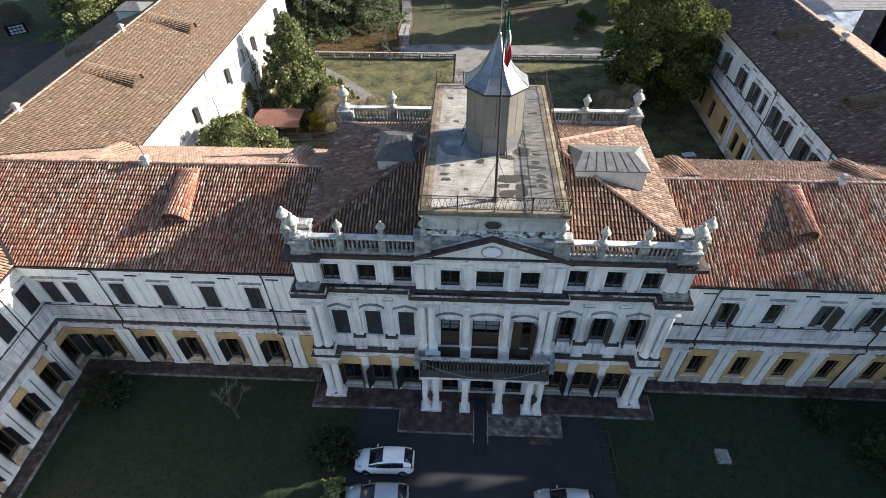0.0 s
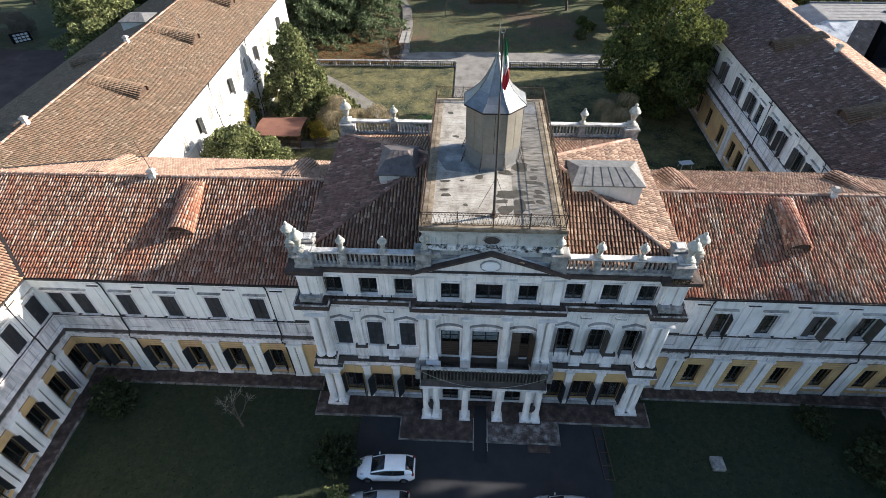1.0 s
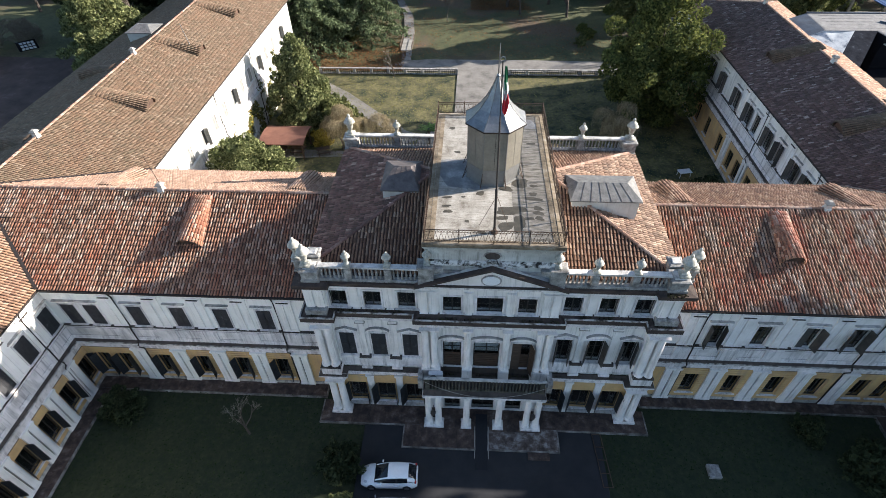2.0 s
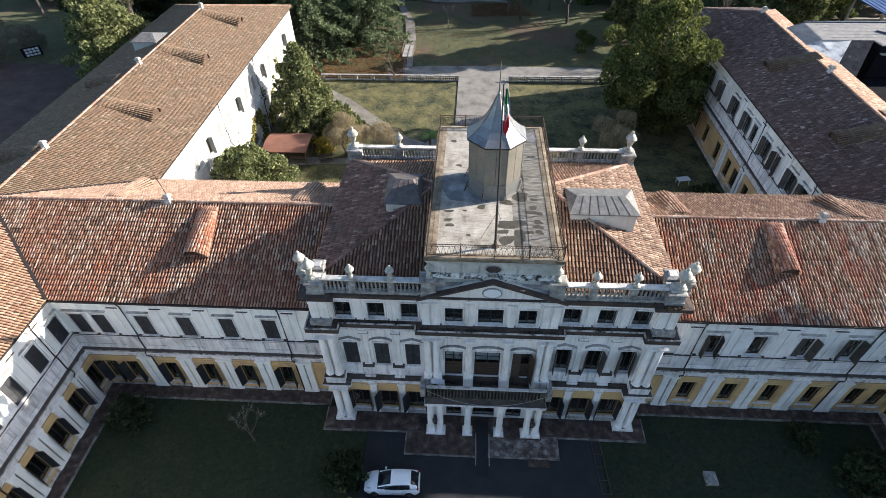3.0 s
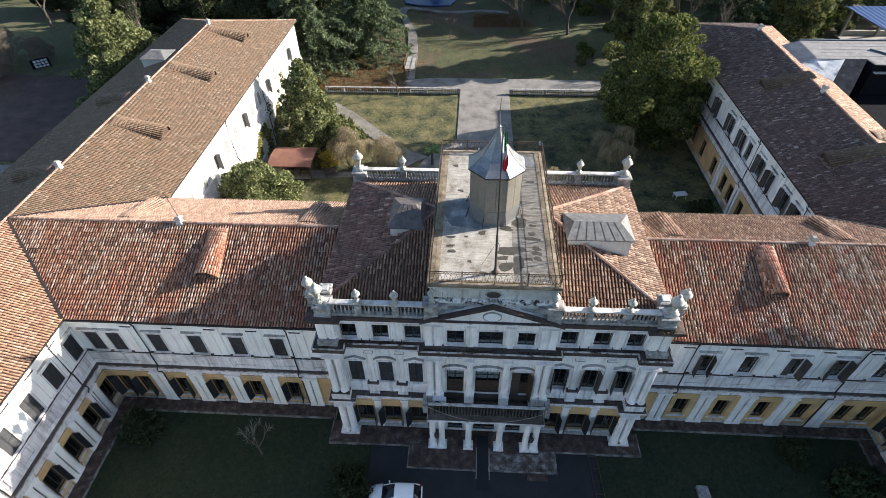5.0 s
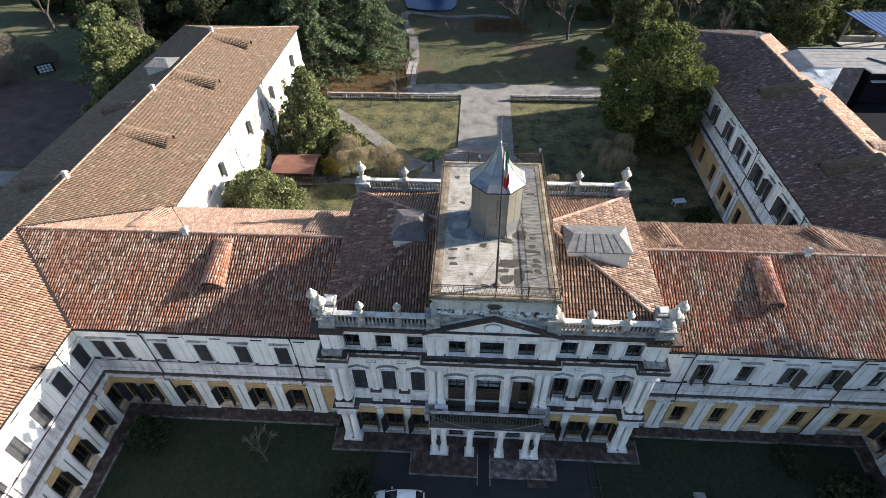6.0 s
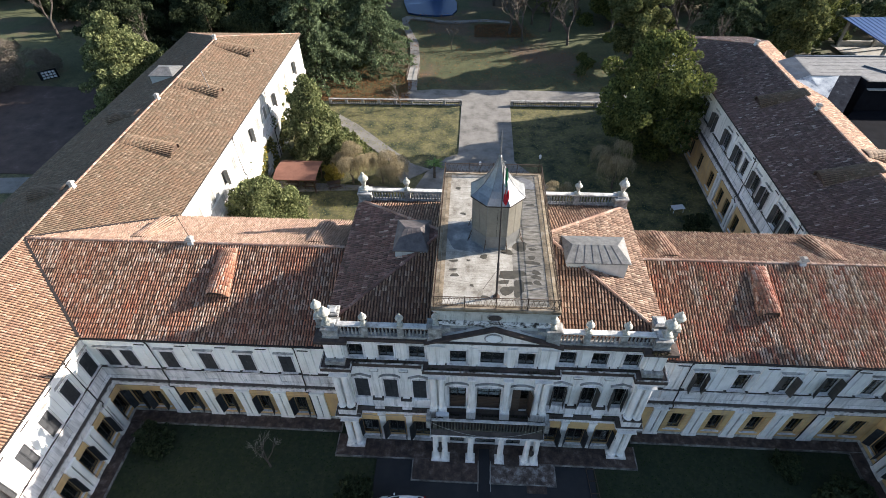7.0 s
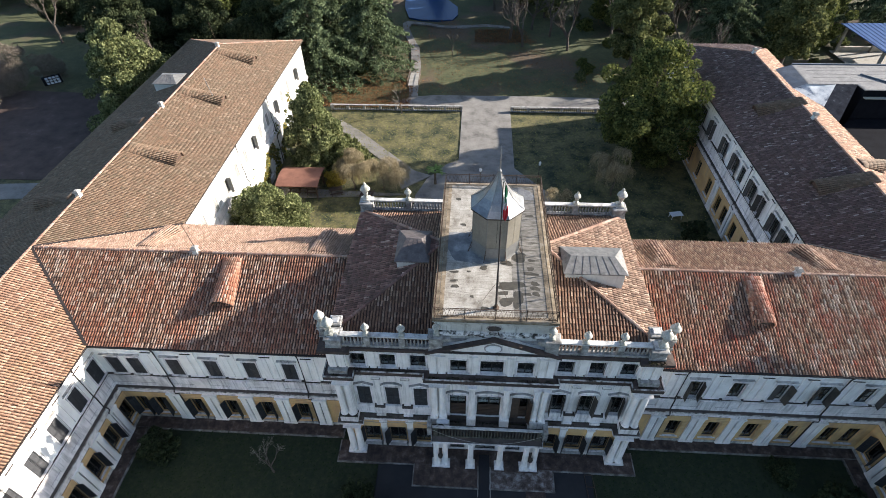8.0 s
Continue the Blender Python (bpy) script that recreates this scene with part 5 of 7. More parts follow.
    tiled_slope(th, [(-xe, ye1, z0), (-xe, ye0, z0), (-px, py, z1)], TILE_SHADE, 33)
    tiled_slope(th, [(xe, ye1, z0), (-xe, ye1, z0), (-px, py, z1), (px, py, z1)], TILE_MAIN, 34)
    for s in (-1, 1):
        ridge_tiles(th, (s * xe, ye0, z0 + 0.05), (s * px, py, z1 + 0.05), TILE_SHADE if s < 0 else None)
        ridge_tiles(th, (s * xe, ye1, z0 + 0.05), (s * px, py, z1 + 0.05))
    return th


def louvre(w, h):
    n = int(h / 0.19)
    prof = [(0.03, 0.0)]
    for i in range(n):
        z = h * i / n
        prof += [(-0.03, z + 0.01), (-0.03, z + h / n * 0.65), (0.01, z + h / n * 0.7), (0.01, z + h / n - 0.01)]
    return Mesh().strip(-w / 2, w / 2, prof + [(0.03, h)]).data("blind", WOOD)


def pleats(w, h):
    n = 24
    v, f = [], []
    for i in range(n + 1):
        x = -w / 2 + w * i / n
        y = 0.025 * (1 if i % 2 else -1)
        v += [(x, y, 0), (x, y, h)]
    f = [(2 * i, 2 * i + 2, 2 * i + 3, 2 * i + 1) for i in range(n)]
    me = Mesh()
    me.add(v, f)
    return me.data("curtain", CURTAIN)


main_block()


# ---- terrace, tower, flagpole ----
def mat_terrace():
    """Pale bitumen felt: fine cross creases, sandy and mossy staining."""
    m, nt, b = base_mat("terrace_bitumen", 0.9)
    col = ramp_node(nt, noise_node(nt, 1.1, 6, 0.72, (1.0, 0.7, 1)), [(0.32, (0.12, 0.10, 0.078)), (0.46, (0.29, 0.268, 0.23)), (0.66, (0.43, 0.405, 0.36))])
    crease = ramp_node(nt, noise_node(nt, 5.0, 5, 0.75, (0.25, 3.4, 1)), [(0.50, (0, 0, 0)), (0.62, (0.7,) * 3)])
    col = mix_node(nt, crease, col, (0.15, 0.128, 0.10))
    speck = ramp_node(nt, noise_node(nt, 9.0, 5, 0.8), [(0.56, (0, 0, 0)), (0.66, (0.6,) * 3)])
    col = mix_node(nt, speck, col, (0.09, 0.078, 0.06))
    nt.links.new(col, b.inputs["Base Color"])
    bump(nt, b, noise_node(nt, 8, 5, 0.7), 0.3, 0.02)
    return m


TERRACE = mat_terrace()
DAMP = mat_noise("damp_bitumen", [(0.3, (0.030, 0.027, 0.020)), (0.6, (0.062, 0.054, 0.040)), (0.8, (0.12, 0.105, 0.08))], 2.2, 0.7, fine=14)
DAMP_SHADE = mat_noise("shaded_damp_bitumen", [(0.3, (0.085, 0.082, 0.084)), (0.5, (0.16, 0.158, 0.16)), (0.7, (0.36, 0.355, 0.34))], 0.8, 0.6, fine=14)
terrace = solid("terrace_floor", Mesh().ring(rect(-3.66, 3.66, 0.69, 14.66), [(0, 17.5), (0, 17.84), (-0.03, 17.85)], True), TERRACE, "pale cracked bitumen terrace floor with damp patches", "roof terrace", "", "structure")
solid("terrace_kerb", Mesh().box(-3.65, -3.36, 0.72, 14.62, 17.852, 17.864), RUSTY_SAND, "rust-stained strip along the terrace edge", "roof terrace", "", "structure")
solid("terrace_kerb", Mesh().box(3.34, 3.64, 0.72, 14.62, 17.852, 17.875), RUSTY_SAND, "dark mossy strip along the terrace edge", "roof terrace", "", "structure")
# Thin grey strip stands in for the lattice shadow of the railing.
solid("terrace_rail_shade", Mesh().box(1.2, 3.335, 0.75, 14.6, 17.8505, 17.8545), RAIL_SHADE_GREY, "grey strip painted as the railing's shadow on the terrace", "roof terrace", "", "structure")


def dark_patch(x, y, rx, ry, z, seed, mat):
    """A thin dark patch with a ragged outline, for damp and for the tower's painted shade."""
    rng = random.Random(seed)
    n = 18
    ph = [rng.uniform(0, 6.28) for _ in range(3)]
    out = []
    for i in range(n):
        a = 2 * math.pi * i / n
        k = 1 + 0.16 * math.sin(2 * a + ph[0]) + 0.11 * math.sin(3 * a + ph[1]) + 0.07 * math.sin(5 * a + ph[2])
        c, d = math.cos(a), math.sin(a)
        q = (abs(c) ** 3 + abs(d) ** 3) ** (-1 / 3)
        out.append((x + rx * k * q * c, y + ry * k * q * d))
    part("stain", Mesh().ring(out, [(0, z), (0, z + 0.003)], True), mat, terrace, "dark patch of damp and painted shade")


# x, y and half sizes of the stains
STAINS = [(-0.75, 5.02, 0.27, 0.19), (-2.79, 4.56, 0.28, 0.12), (-2.8, 3.72, 0.28, 0.1), (-2.68, 3.2, 0.24, 0.16), (-1.79, 4.63, 0.12, 0.08), (-1.53, 2.32, 0.14, 0.1), (1.76, 6.13, 0.54, 0.42), (2.61, 5.88, 0.23, 0.15),
          (2.52, 5.04, 0.2, 0.21), (2.5, 4.56, 0.49, 0.18), (2.72, 3.65, 0.28, 0.19), (2.69, 3.22, 0.3, 0.19), (2.73, 2.73, 0.23, 0.2), (2.09, 2.67, 0.31, 0.16), (0.53, 2.7, 0.35, 0.19), (0.74, 1.96, 0.46, 0.36),
          (-0.67, 1.36, 0.24, 0.12), (-2.3, 9.62, 0.22, 0.13), (2.79, 10.84, 0.29, 0.13), (-2.78, 12.77, 0.23, 0.15)]
for i, (x, y, rx, ry) in enumerate(STAINS):
    dark_patch(x, y, rx, ry, 17.856, i, DAMP)
dark_patch(1.08, 3.4, 0.85, 0.38, 17.857, 31, DAMP)
dark_patch(1.51, 2.21, 0.3, 0.8, 17.858, 32, DAMP)
dark_patch(0.85, 5.55, 0.42, 0.24, 17.857, 33, DAMP)
# Bluish wet tone laid where the tower's shadow falls, deepening it by colour.
dark_patch(-2.2, 7.2, 1.15, 1.75, 17.857, 36, DAMP_SHADE)
dark_patch(-0.9, 5.75, 0.75, 0.3, 17.8575, 37, DAMP_SHADE)
dark_patch(2.2, 13.6, 1.2, 0.7, 17.857, 34, DAMP_SHADE)


def iron_railing():
    th = thing("iron_railing", "rusty wrought-iron railing round the roof terrace", "railing", Matrix.Translation((0, 7.7, 17.84)))
    x0, x1, y0, y1, h = -3.9, 3.9, -7.25, 7.2, 0.95
    sides = [((x0, y0), (x1, y0)), ((x1, y0), (x1, y1)), ((x1, y1), (x0, y1)), ((x0, y1), (x0, y0))]
    for (ax, ay), (bx, by) in sides:
        r = Mesh().beam((ax, ay, h), (bx, by, h), 0.036).beam((ax, ay, 0.12), (bx, by, 0.12), 0.03).beam((ax, ay, h * 0.82), (bx, by, h * 0.82), 0.02)
        part("rail", r, IRON, th)
        n = max(4, int(math.hypot(bx - ax, by - ay) / 1.95))
        lat = Mesh()
        for i in range(n * 12):
            f0, f1 = i / (n * 12), (i + 1) / (n * 12)
            p0 = (ax + (bx - ax) * f0, ay + (by - ay) * f0)
            p1 = (ax + (bx - ax) * f1, ay + (by - ay) * f1)
            za, zb = (0.12, h * 0.82) if i % 2 else (h * 0.82, 0.12)
            lat.beam((*p0, za), (*p1, zb), 0.018)
            mx, my = (p0[0] + p1[0]) / 2, (p0[1] + p1[1]) / 2
            lat.beam((*p0, h * 0.82), (mx, my, h), 0.016).beam((mx, my, h), (*p1, h * 0.82), 0.016)
            lat.beam((*p0, 0.12), (mx, my, 0.3), 0.014).beam((mx, my, 0.3), (*p1, 0.12), 0.014)
        part("lattice", lat, IRON, th)
        for i in range(n):
            f = i / n
            part("post", cached("ironpost", lambda: Mesh().beam((0, 0, 0), (0, 0, 1.05), 0.05).data("post", IRON)), IRON, th, "", Matrix.Translation((ax + (bx - ax) * f, ay + (by - ay) * f, 0)))


iron_railing()


def tower():
    th = thing("roof_tower", "eight-sided lantern tower with flared zinc roof", "tower", Matrix.Translation((0.05, 7.45, 17.85)))
    R = 1.8
    seg = math.pi / 8
    # lower and upper panels, eave, flared roof
    part("base", Mesh().lathe([(R + 0.04, 0), (R + 0.04, 0.1), (R, 0.12)], 8), PANEL_GREY, th)
    s = R * math.sin(seg) * 2
    d = R * math.cos(seg)
    lowp = cached("tlow", lambda: Mesh().box(-s / 2 + 0.03, s / 2 - 0.03, -d, -d + 0.05, 0.1, 1.15).data("panel", PANEL_GREY))
    upp = cached("tup", lambda: Mesh().box(-s / 2 + 0.03, -0.012, -d, -d + 0.05, 1.17, 3.9).data("panel", PANEL))
    up2 = cached("tup2", lambda: Mesh().box(0.012, s / 2 - 0.03, -d, -d + 0.05, 1.17, 3.9).data("panel", PANEL))
    for k in range(8):
        m = pose(0, 0, 0, 0, 0, 45 * k)
        part("panel", lowp, PANEL_GREY, th, "grey sheet-metal panel", m)
        part("panel", upp, PANEL, th, "pale translucent panel", m)
        part("panel", up2, PANEL, th, "pale translucent panel", m)
        part("post", cached("tpost", lambda: Mesh().box(-0.02, 0.02, -R - 0.012, -R + 0.06, 0, 3.92).data("post", PANEL_GREY)), PANEL_GREY, th, "", pose(0, 0, 0, 0, 0, 45 * k + 22.5))
        part("brace", cached("tbrace", lambda: Mesh().beam((0, -R, 0.9), (0, -R - 0.3, 0.0), 0.035).beam((0, -R, 0.5), (0, -R - 0.3, 0.0), 0.025).data("brace", IRON)), IRON, th, "", pose(0, 0, 0, 0, 0, 45 * k + 22.5))
    part("inner_wall", Mesh().lathe([(R - 0.12, 0.05), (R - 0.12, 3.9)], 8), MAT_AND_ROOM_BLACK, th)
    prof = [(1.92, 3.86), (1.94, 3.92), (1.5, 4.22), (1.04, 4.66), (0.66, 5.2), (0.38, 5.75), (0.2, 6.2), (0.09, 6.5)]
    part("roof", Mesh().lathe(prof, 8), ZINC, th, "flared standing-seam zinc roof")
    seams = Mesh()
    for k in range(8):
        a = 2 * math.pi * (k + 0.5) / 8
        for (r0, z0), (r1, z1) in zip(prof[1:], prof[2:]):
            seams.beam((r0 * math.cos(a), r0 * math.sin(a), z0 + 0.01), (r1 * math.cos(a), r1 * math.sin(a), z1 + 0.01), 0.028)
    part("seam", seams, LEAD, th)
    part("eave", Mesh().lathe([(1.9, 3.80), (1.97, 3.84), (1.97, 3.9), (1.9, 3.92)], 8), PIPE, th)
    part("finial", Mesh().lathe([(0.08, 6.45), (0.12, 6.55), (0.05, 6.65), (0.02, 8.4)], 8), ZINC, th)


tower()


def flagpole():
    th = thing("flagpole", "tall iron flagpole standing on the terrace", "flagpole", Matrix.Translation((0.05, 1.4, 17.85)))
    part("pole", Mesh().lathe([(0.075, 0), (0.075, 3.0), (0.055, 3.05), (0.05, 7.0), (0.035, 7.05), (0.03, 10.0)], 8), POLE, th, "", pose(0, 0, 0, 0, -1.0, 0))
    part("foot", Mesh().lathe([(0.22, 0), (0.22, 0.05), (0.1, 0.1), (0.1, 0.35)], 10), IRON, th)
    ring = Mesh()
    for k in range(10):
        a, b = 2 * math.pi * k / 10, 2 * math.pi * (k + 1) / 10
        ring.beam((-0.18 + 0.1 * math.cos(a), 0, 10.1 + 0.1 * math.sin(a)), (-0.18 + 0.1 * math.cos(b), 0, 10.1 + 0.1 * math.sin(b)), 0.03)
    part("ring", ring, ZINC, th)
    part("stay", Mesh().beam((0, 0, 2.6), (-0.85, 0.6, 0.02), 0.02).beam((0, 0, 2.6), (0.8, 0.6, 0.02), 0.02), IRON, th)


flagpole()


def flag():
    """A limp flag: three bands folded against the pole, the outermost hanging lowest."""
    th = thing("flag", "green, white and red flag hanging limp from the pole", "flag", Matrix.Translation((-0.06, 1.36, 25.45)))
    for i, (mat, za, zb, w) in enumerate(((FLAG_R, 0.0, 1.0, 0.30), (FLAG_W, 0.62, 1.5, 0.24), (FLAG_G, 1.1, 2.2, 0.17))):
        me = Mesh()
        n, rows = 10, 8
        side = []
        for d in (0.0, 0.012):
            for r in range(rows + 1):
                f = r / rows
                for k in range(n + 1):
                    t = k / n
                    wid = w * (0.35 + 0.65 * math.sin(math.pi * min(1.0, 0.12 + 0.8 * (1 - f))))
                    side.append((0.04 + wid * t, 0.05 * math.sin(t * 11 + i * 1.7 + 2 * f) + d + 0.02 * (2 - i), za + (zb - za) * f - 0.22 * t * (1 - f) * (1 if i == 0 else 0.4)))
        m = (rows + 1) * (n + 1)
        at = lambda r, k, d=0: d * m + r * (n + 1) + k
        me.add(side, [(at(r, k), at(r, k + 1), at(r + 1, k + 1), at(r + 1, k)) for r in range(rows) for k in range(n)] + [(at(r + 1, k, 1), at(r + 1, k + 1, 1), at(r, k + 1, 1), at(r, k, 1)) for r in range(rows) for k in range(n)])
        part("cloth", me, mat, th, ("red band", "white band", "green band")[i], None, True)


flag()


# ---- balustrades, urns, statues ----
BAL = [(-10.3, -4.15, (-8.55, -6.15)), (4.15, 10.3, (6.05, 8.4))]
for x0, x1, piers in BAL:
    balustrade("weathered stone balustrade along the front cornice", x0, x1, 0.42, MAIN_Z + 0.002, 1.23, 0.255, piers, 0.42, STONE, 0.3, 0.2, group="roof balustrades", rail_mat=PALE_STONE)
    balustrade("weathered stone balustrade along the rear cornice", *sorted((math.copysign(3.95, x0), math.copysign(10.6, x0))), 15.1, MAIN_Z + 0.002, 1.22, 0.255, (math.copysign(7.25, x0),), 0.5, STONE, 0.3, 0.25, group="roof balustrades", rail_mat=PALE_STONE)


def urn_data():
    def make():
        me = Mesh().lathe([(0.19, 0), (0.19, 0.06), (0.10, 0.11), (0.08, 0.17), (0.13, 0.24), (0.17, 0.40), (0.23, 0.58), (0.28, 0.66), (0.33, 0.69), (0.33, 0.74), (0.27, 0.78), (0.25, 0.88), (0.17, 0.97), (0.08, 1.01), (0.06, 1.05), (0.10, 1.12), (0.08, 1.18), (0.02, 1.24)], 14)
        me.box(-0.24, 0.24, -0.24, 0.24, -0.14, 0.0)
        return me.data("urn", STATUE, True)
    return cached("urn", make)


for x, y, z, s in ((-8.55, 0.42, 15.98, 0.85), (-6.15, 0.42, 15.98, 0.85), (6.05, 0.42, 15.98, 0.85), (8.4, 0.42, 15.98, 0.85), (-7.25, 15.1, 15.97, 0.95), (7.25, 15.1, 15.97, 0.95)):
    ob = part("urn", urn_data(), STATUE, None, "", Matrix.Translation((x, y, z)) @ Matrix.Scale(s, 4))
    tagged(ob, "lichen-covered lidded stone urn on the balustrade", "urn", "balustrade urns")
for s in (-1, 1):
    pd = thing("pedestal", "stone block pedestal beside the pediment", "pedestal", Matrix.Translation((s * 3.85, 0.45, MAIN_Z)), "front pedestals")
    part("block", Mesh().ring(rect(-0.45, 0.45, -0.35, 0.35), [(0.05, 0.002), (0.05, 0.2), (0, 0.25), (0, 1.32), (0.08, 1.4), (0.08, 1.52), (0.0, 1.56)], True), STONE, pd)
    part("bracket", Mesh().prism([(-0.45 * s, 0.9), (-0.45 * s, 1.35), (-0.95 * s, 1.35), (-1.0 * s, 1.1), (-0.6 * s, 0.9)], -0.25, 0.1), STONE, pd)
    ob = part("urn", urn_data(), STATUE, None, "", Matrix.Translation((s * 3.78, 0.4, 16.3)) @ Matrix.Scale(0.85, 4))
    tagged(ob, "tall weathered stone urn beside the terrace", "urn", "pediment urns")


def pedestal(x, y, half, top, label, group):
    """A square moulded stone block with a small step on it."""
    pd = thing("pedestal", label, "pedestal", Matrix.Translation((x, y, MAIN_Z)), group)
    h = top - MAIN_Z
    part("block", Mesh().ring(rect(-half, half, -half, half), [(0.06, 0.002), (0.06, 0.18), (0, 0.22), (0, h - 0.3), (0.08, h - 0.22), (0.08, h - 0.12), (0.0, h - 0.08)], True), STONE, pd)
    part("step", Mesh().ring(rect(-half * 0.7, half * 0.7, -half * 0.7, half * 0.7), [(0, h - 0.076), (0, h - 0.03), (-0.04, h)], True), PALE_STONE, pd)


def big_urn(x, y, z, s, label, group):
    ob = part("urn", urn_data(), STATUE, None, "", Matrix.Translation((x, y, z + 0.14 * s)) @ Matrix.Scale(s, 4))
    tagged(ob, label, "urn", group)


for s in (-1, 1):
    pedestal(s * 10.88, 0.62, 0.5, 15.62, "square moulded stone pedestal at the roof corner", "corner pedestals")
    big_urn(s * 11.1, 0.6, 15.62, 1.22, "large lidded lichen-spotted stone urn on the corner pedestal", "corner urns")
    pedestal(s * 11.78, 1.2, 0.22, 15.7, "narrow stone pedestal behind the roof corner", "side pedestals")
    big_urn(s * 11.78, 1.2, 15.7, 1.12, "lidded lichen-spotted stone urn behind the corner urn", "corner urns")
    pedestal(s * 10.9, 1.66, 0.36, 15.78, "plain sunlit stone block behind the roof corner", "side pedestals")
    pedestal(s * 10.95, 15.1, 0.5, 15.8, "square moulded stone pedestal at the rear roof corner", "corner pedestals")
    big_urn(s * 10.95, 15.1, 15.8, 1.3, "tall lidded stone urn on a rear corner pedestal", "rear corner urns")


# ---- skylights and chimneys ----
def skylight(name, x0, x1, y0, y1, zb, ze, zr, rx0, rx1, label, sheet=None):
    sheet = sheet or LEAD
    th = thing(name, label, "skylight", Matrix.Translation(((x0 + x1) / 2, (y0 + y1) / 2, zb)))
    cx, cy = (x0 + x1) / 2, (y0 + y1) / 2
    a, b, c, d = x0 - cx, x1 - cx, y0 - cy, y1 - cy
    part("body", Mesh().box(a + 0.15, b - 0.15, c + 0.15, d - 0.15, -0.2, ze - zb), WHITE_SUN_DIM, th, "white plastered dormer wall")
    h0, h1 = ze - zb, zr - zb
    r0, r1 = rx0 - cx, rx1 - cx
    me = Mesh()
    me.add([(a, c, h0), (b, c, h0), (b, d, h0), (a, d, h0), (r0, 0, h1), (r1, 0, h1), (a, c, h0 - 0.08), (b, c, h0 - 0.08), (b, d, h0 - 0.08), (a, d, h0 - 0.08)],
           [(0, 1, 5, 4), (1, 2, 5), (2, 3, 4, 5), (3, 0, 4), (0, 6, 7, 1), (1, 7, 8, 2), (2, 8, 9, 3), (3, 9, 6, 0), (9, 8, 7, 6)])
    part("roof", me, sheet, th, "grey lead sheet roof")
    n = max(3, int((x1 - x0) / 0.6))
    for i in range(1, n):
        f = i / n
        p0, p1 = (a + (b - a) * f, c), (r0 + (r1 - r0) * f, 0)
        part("seam", Mesh().beam((*p0, h0 + 0.01), (*p1, h1 + 0.01), 0.022), LEAD_DARK, th)
    return th


skylight("roof_skylight", 5.0, 9.55, 5.55, 8.4, 15.4, 17.0, 17.45, 5.6, 8.75, "large dormer skylight with grey lead roof")
skylight("roof_skylight", -7.3, -4.7, 6.3, 9.8, 15.7, 16.95, 17.7, -6.5, -5.4, "smaller dormer skylight with dark lead roof", LEAD_DARK)


def chimney(x, y, z, label, mast=0.0, s=0.85):
    th = thing("chimney", label, "chimney", Matrix.Translation((x, y, z)), "ridge chimneys")
    part("shaft", Mesh().ring(rect(-0.22 * s, 0.22 * s, -0.22 * s, 0.22 * s), [(0.05, -0.4), (0.05, 0.12), (0, 0.18), (0, 0.55 * s)], True), WHITE_SUN_DIM, th)
    part("cap", Mesh().ring(rect(-0.3 * s, 0.3 * s, -0.3 * s, 0.3 * s), [(0, 0.552 * s), (0.03, 0.6 * s), (0.03, 0.66 * s), (-0.12, 0.86 * s)], True), CONCRETE, th, "pale cap")
    if mast:
        part("mast", Mesh().beam((0.05, 0.05, 0.5 * s), (-0.25, 0.05, 0.5 * s + mast), 0.035), IRON, th, "thin aerial mast")


chimney(-24.6, 9.55, L_RIDGE, "small white ridge chimney with a thin mast", 2.6)
chimney(24.2, 9.55, R_RIDGE, "small grey ridge chimney with a cap")
for y, mst in ((16.7, 0), (34.1, 0), (52.0, 3.0)):
    chimney(-39.0, y, L_RIDGE, "small white chimney on the side wing ridge", mst)
for y in (52.6, 34.6):
    chimney(36.7, y, R_RIDGE, "small pale chimney on the side wing ridge", 0, 0.9)
solid("aerial", Mesh().beam((0, 0, -0.3), (-0.5, 0, 3.2), 0.06).beam((-0.3, 0, 2.2), (-0.62, 0.2, 2.3), 0.03), ZINC, "slim metal aerial on the tiled slope", "aerial", m=Matrix.Translation((-34.5, 38.4, 12.6)))
skylight("roof_skylight", -43.5, -40.2, 40.6, 43.8, 12.0, 13.85, 14.35, -42.7, -41.2, "hipped dormer skylight with grey sheet roof and pale cheeks")


# ---- balcony, portico, steps ----
STONE_DARK = mat_noise("sooty_stone", [(0.3, (0.028, 0.026, 0.020)), (0.55, (0.075, 0.07, 0.052)), (0.8, (0.20, 0.185, 0.15))], 2.0, 0.9, fine=16)


def balcony():
    th = thing("balcony", "balcony over the entrance with mossy ledge", "balcony", Matrix.Translation((0, -0.6, 4.4)))
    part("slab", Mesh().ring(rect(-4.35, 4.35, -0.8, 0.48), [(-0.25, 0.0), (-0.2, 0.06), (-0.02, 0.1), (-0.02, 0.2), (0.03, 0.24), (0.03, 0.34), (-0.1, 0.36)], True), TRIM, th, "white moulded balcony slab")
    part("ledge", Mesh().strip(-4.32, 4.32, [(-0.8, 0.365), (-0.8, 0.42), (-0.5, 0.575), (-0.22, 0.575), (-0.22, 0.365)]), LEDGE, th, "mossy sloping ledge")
    part("floor", Mesh().box(-4.32, 4.32, -0.2, 0.86, 0.3, 0.59), LEDGE, th, "black balcony floor")


balcony()
balustrade("white-edged stone balustrade of the balcony", -4.25, 4.25, -0.98, 4.98, 1.42, 0.235, (-4.0, 4.0), 0.3, STONE_DARK, 0.1, 0.1, "balcony_balustrade", 0.075, "", STONE_DARK, PALE_STONE)
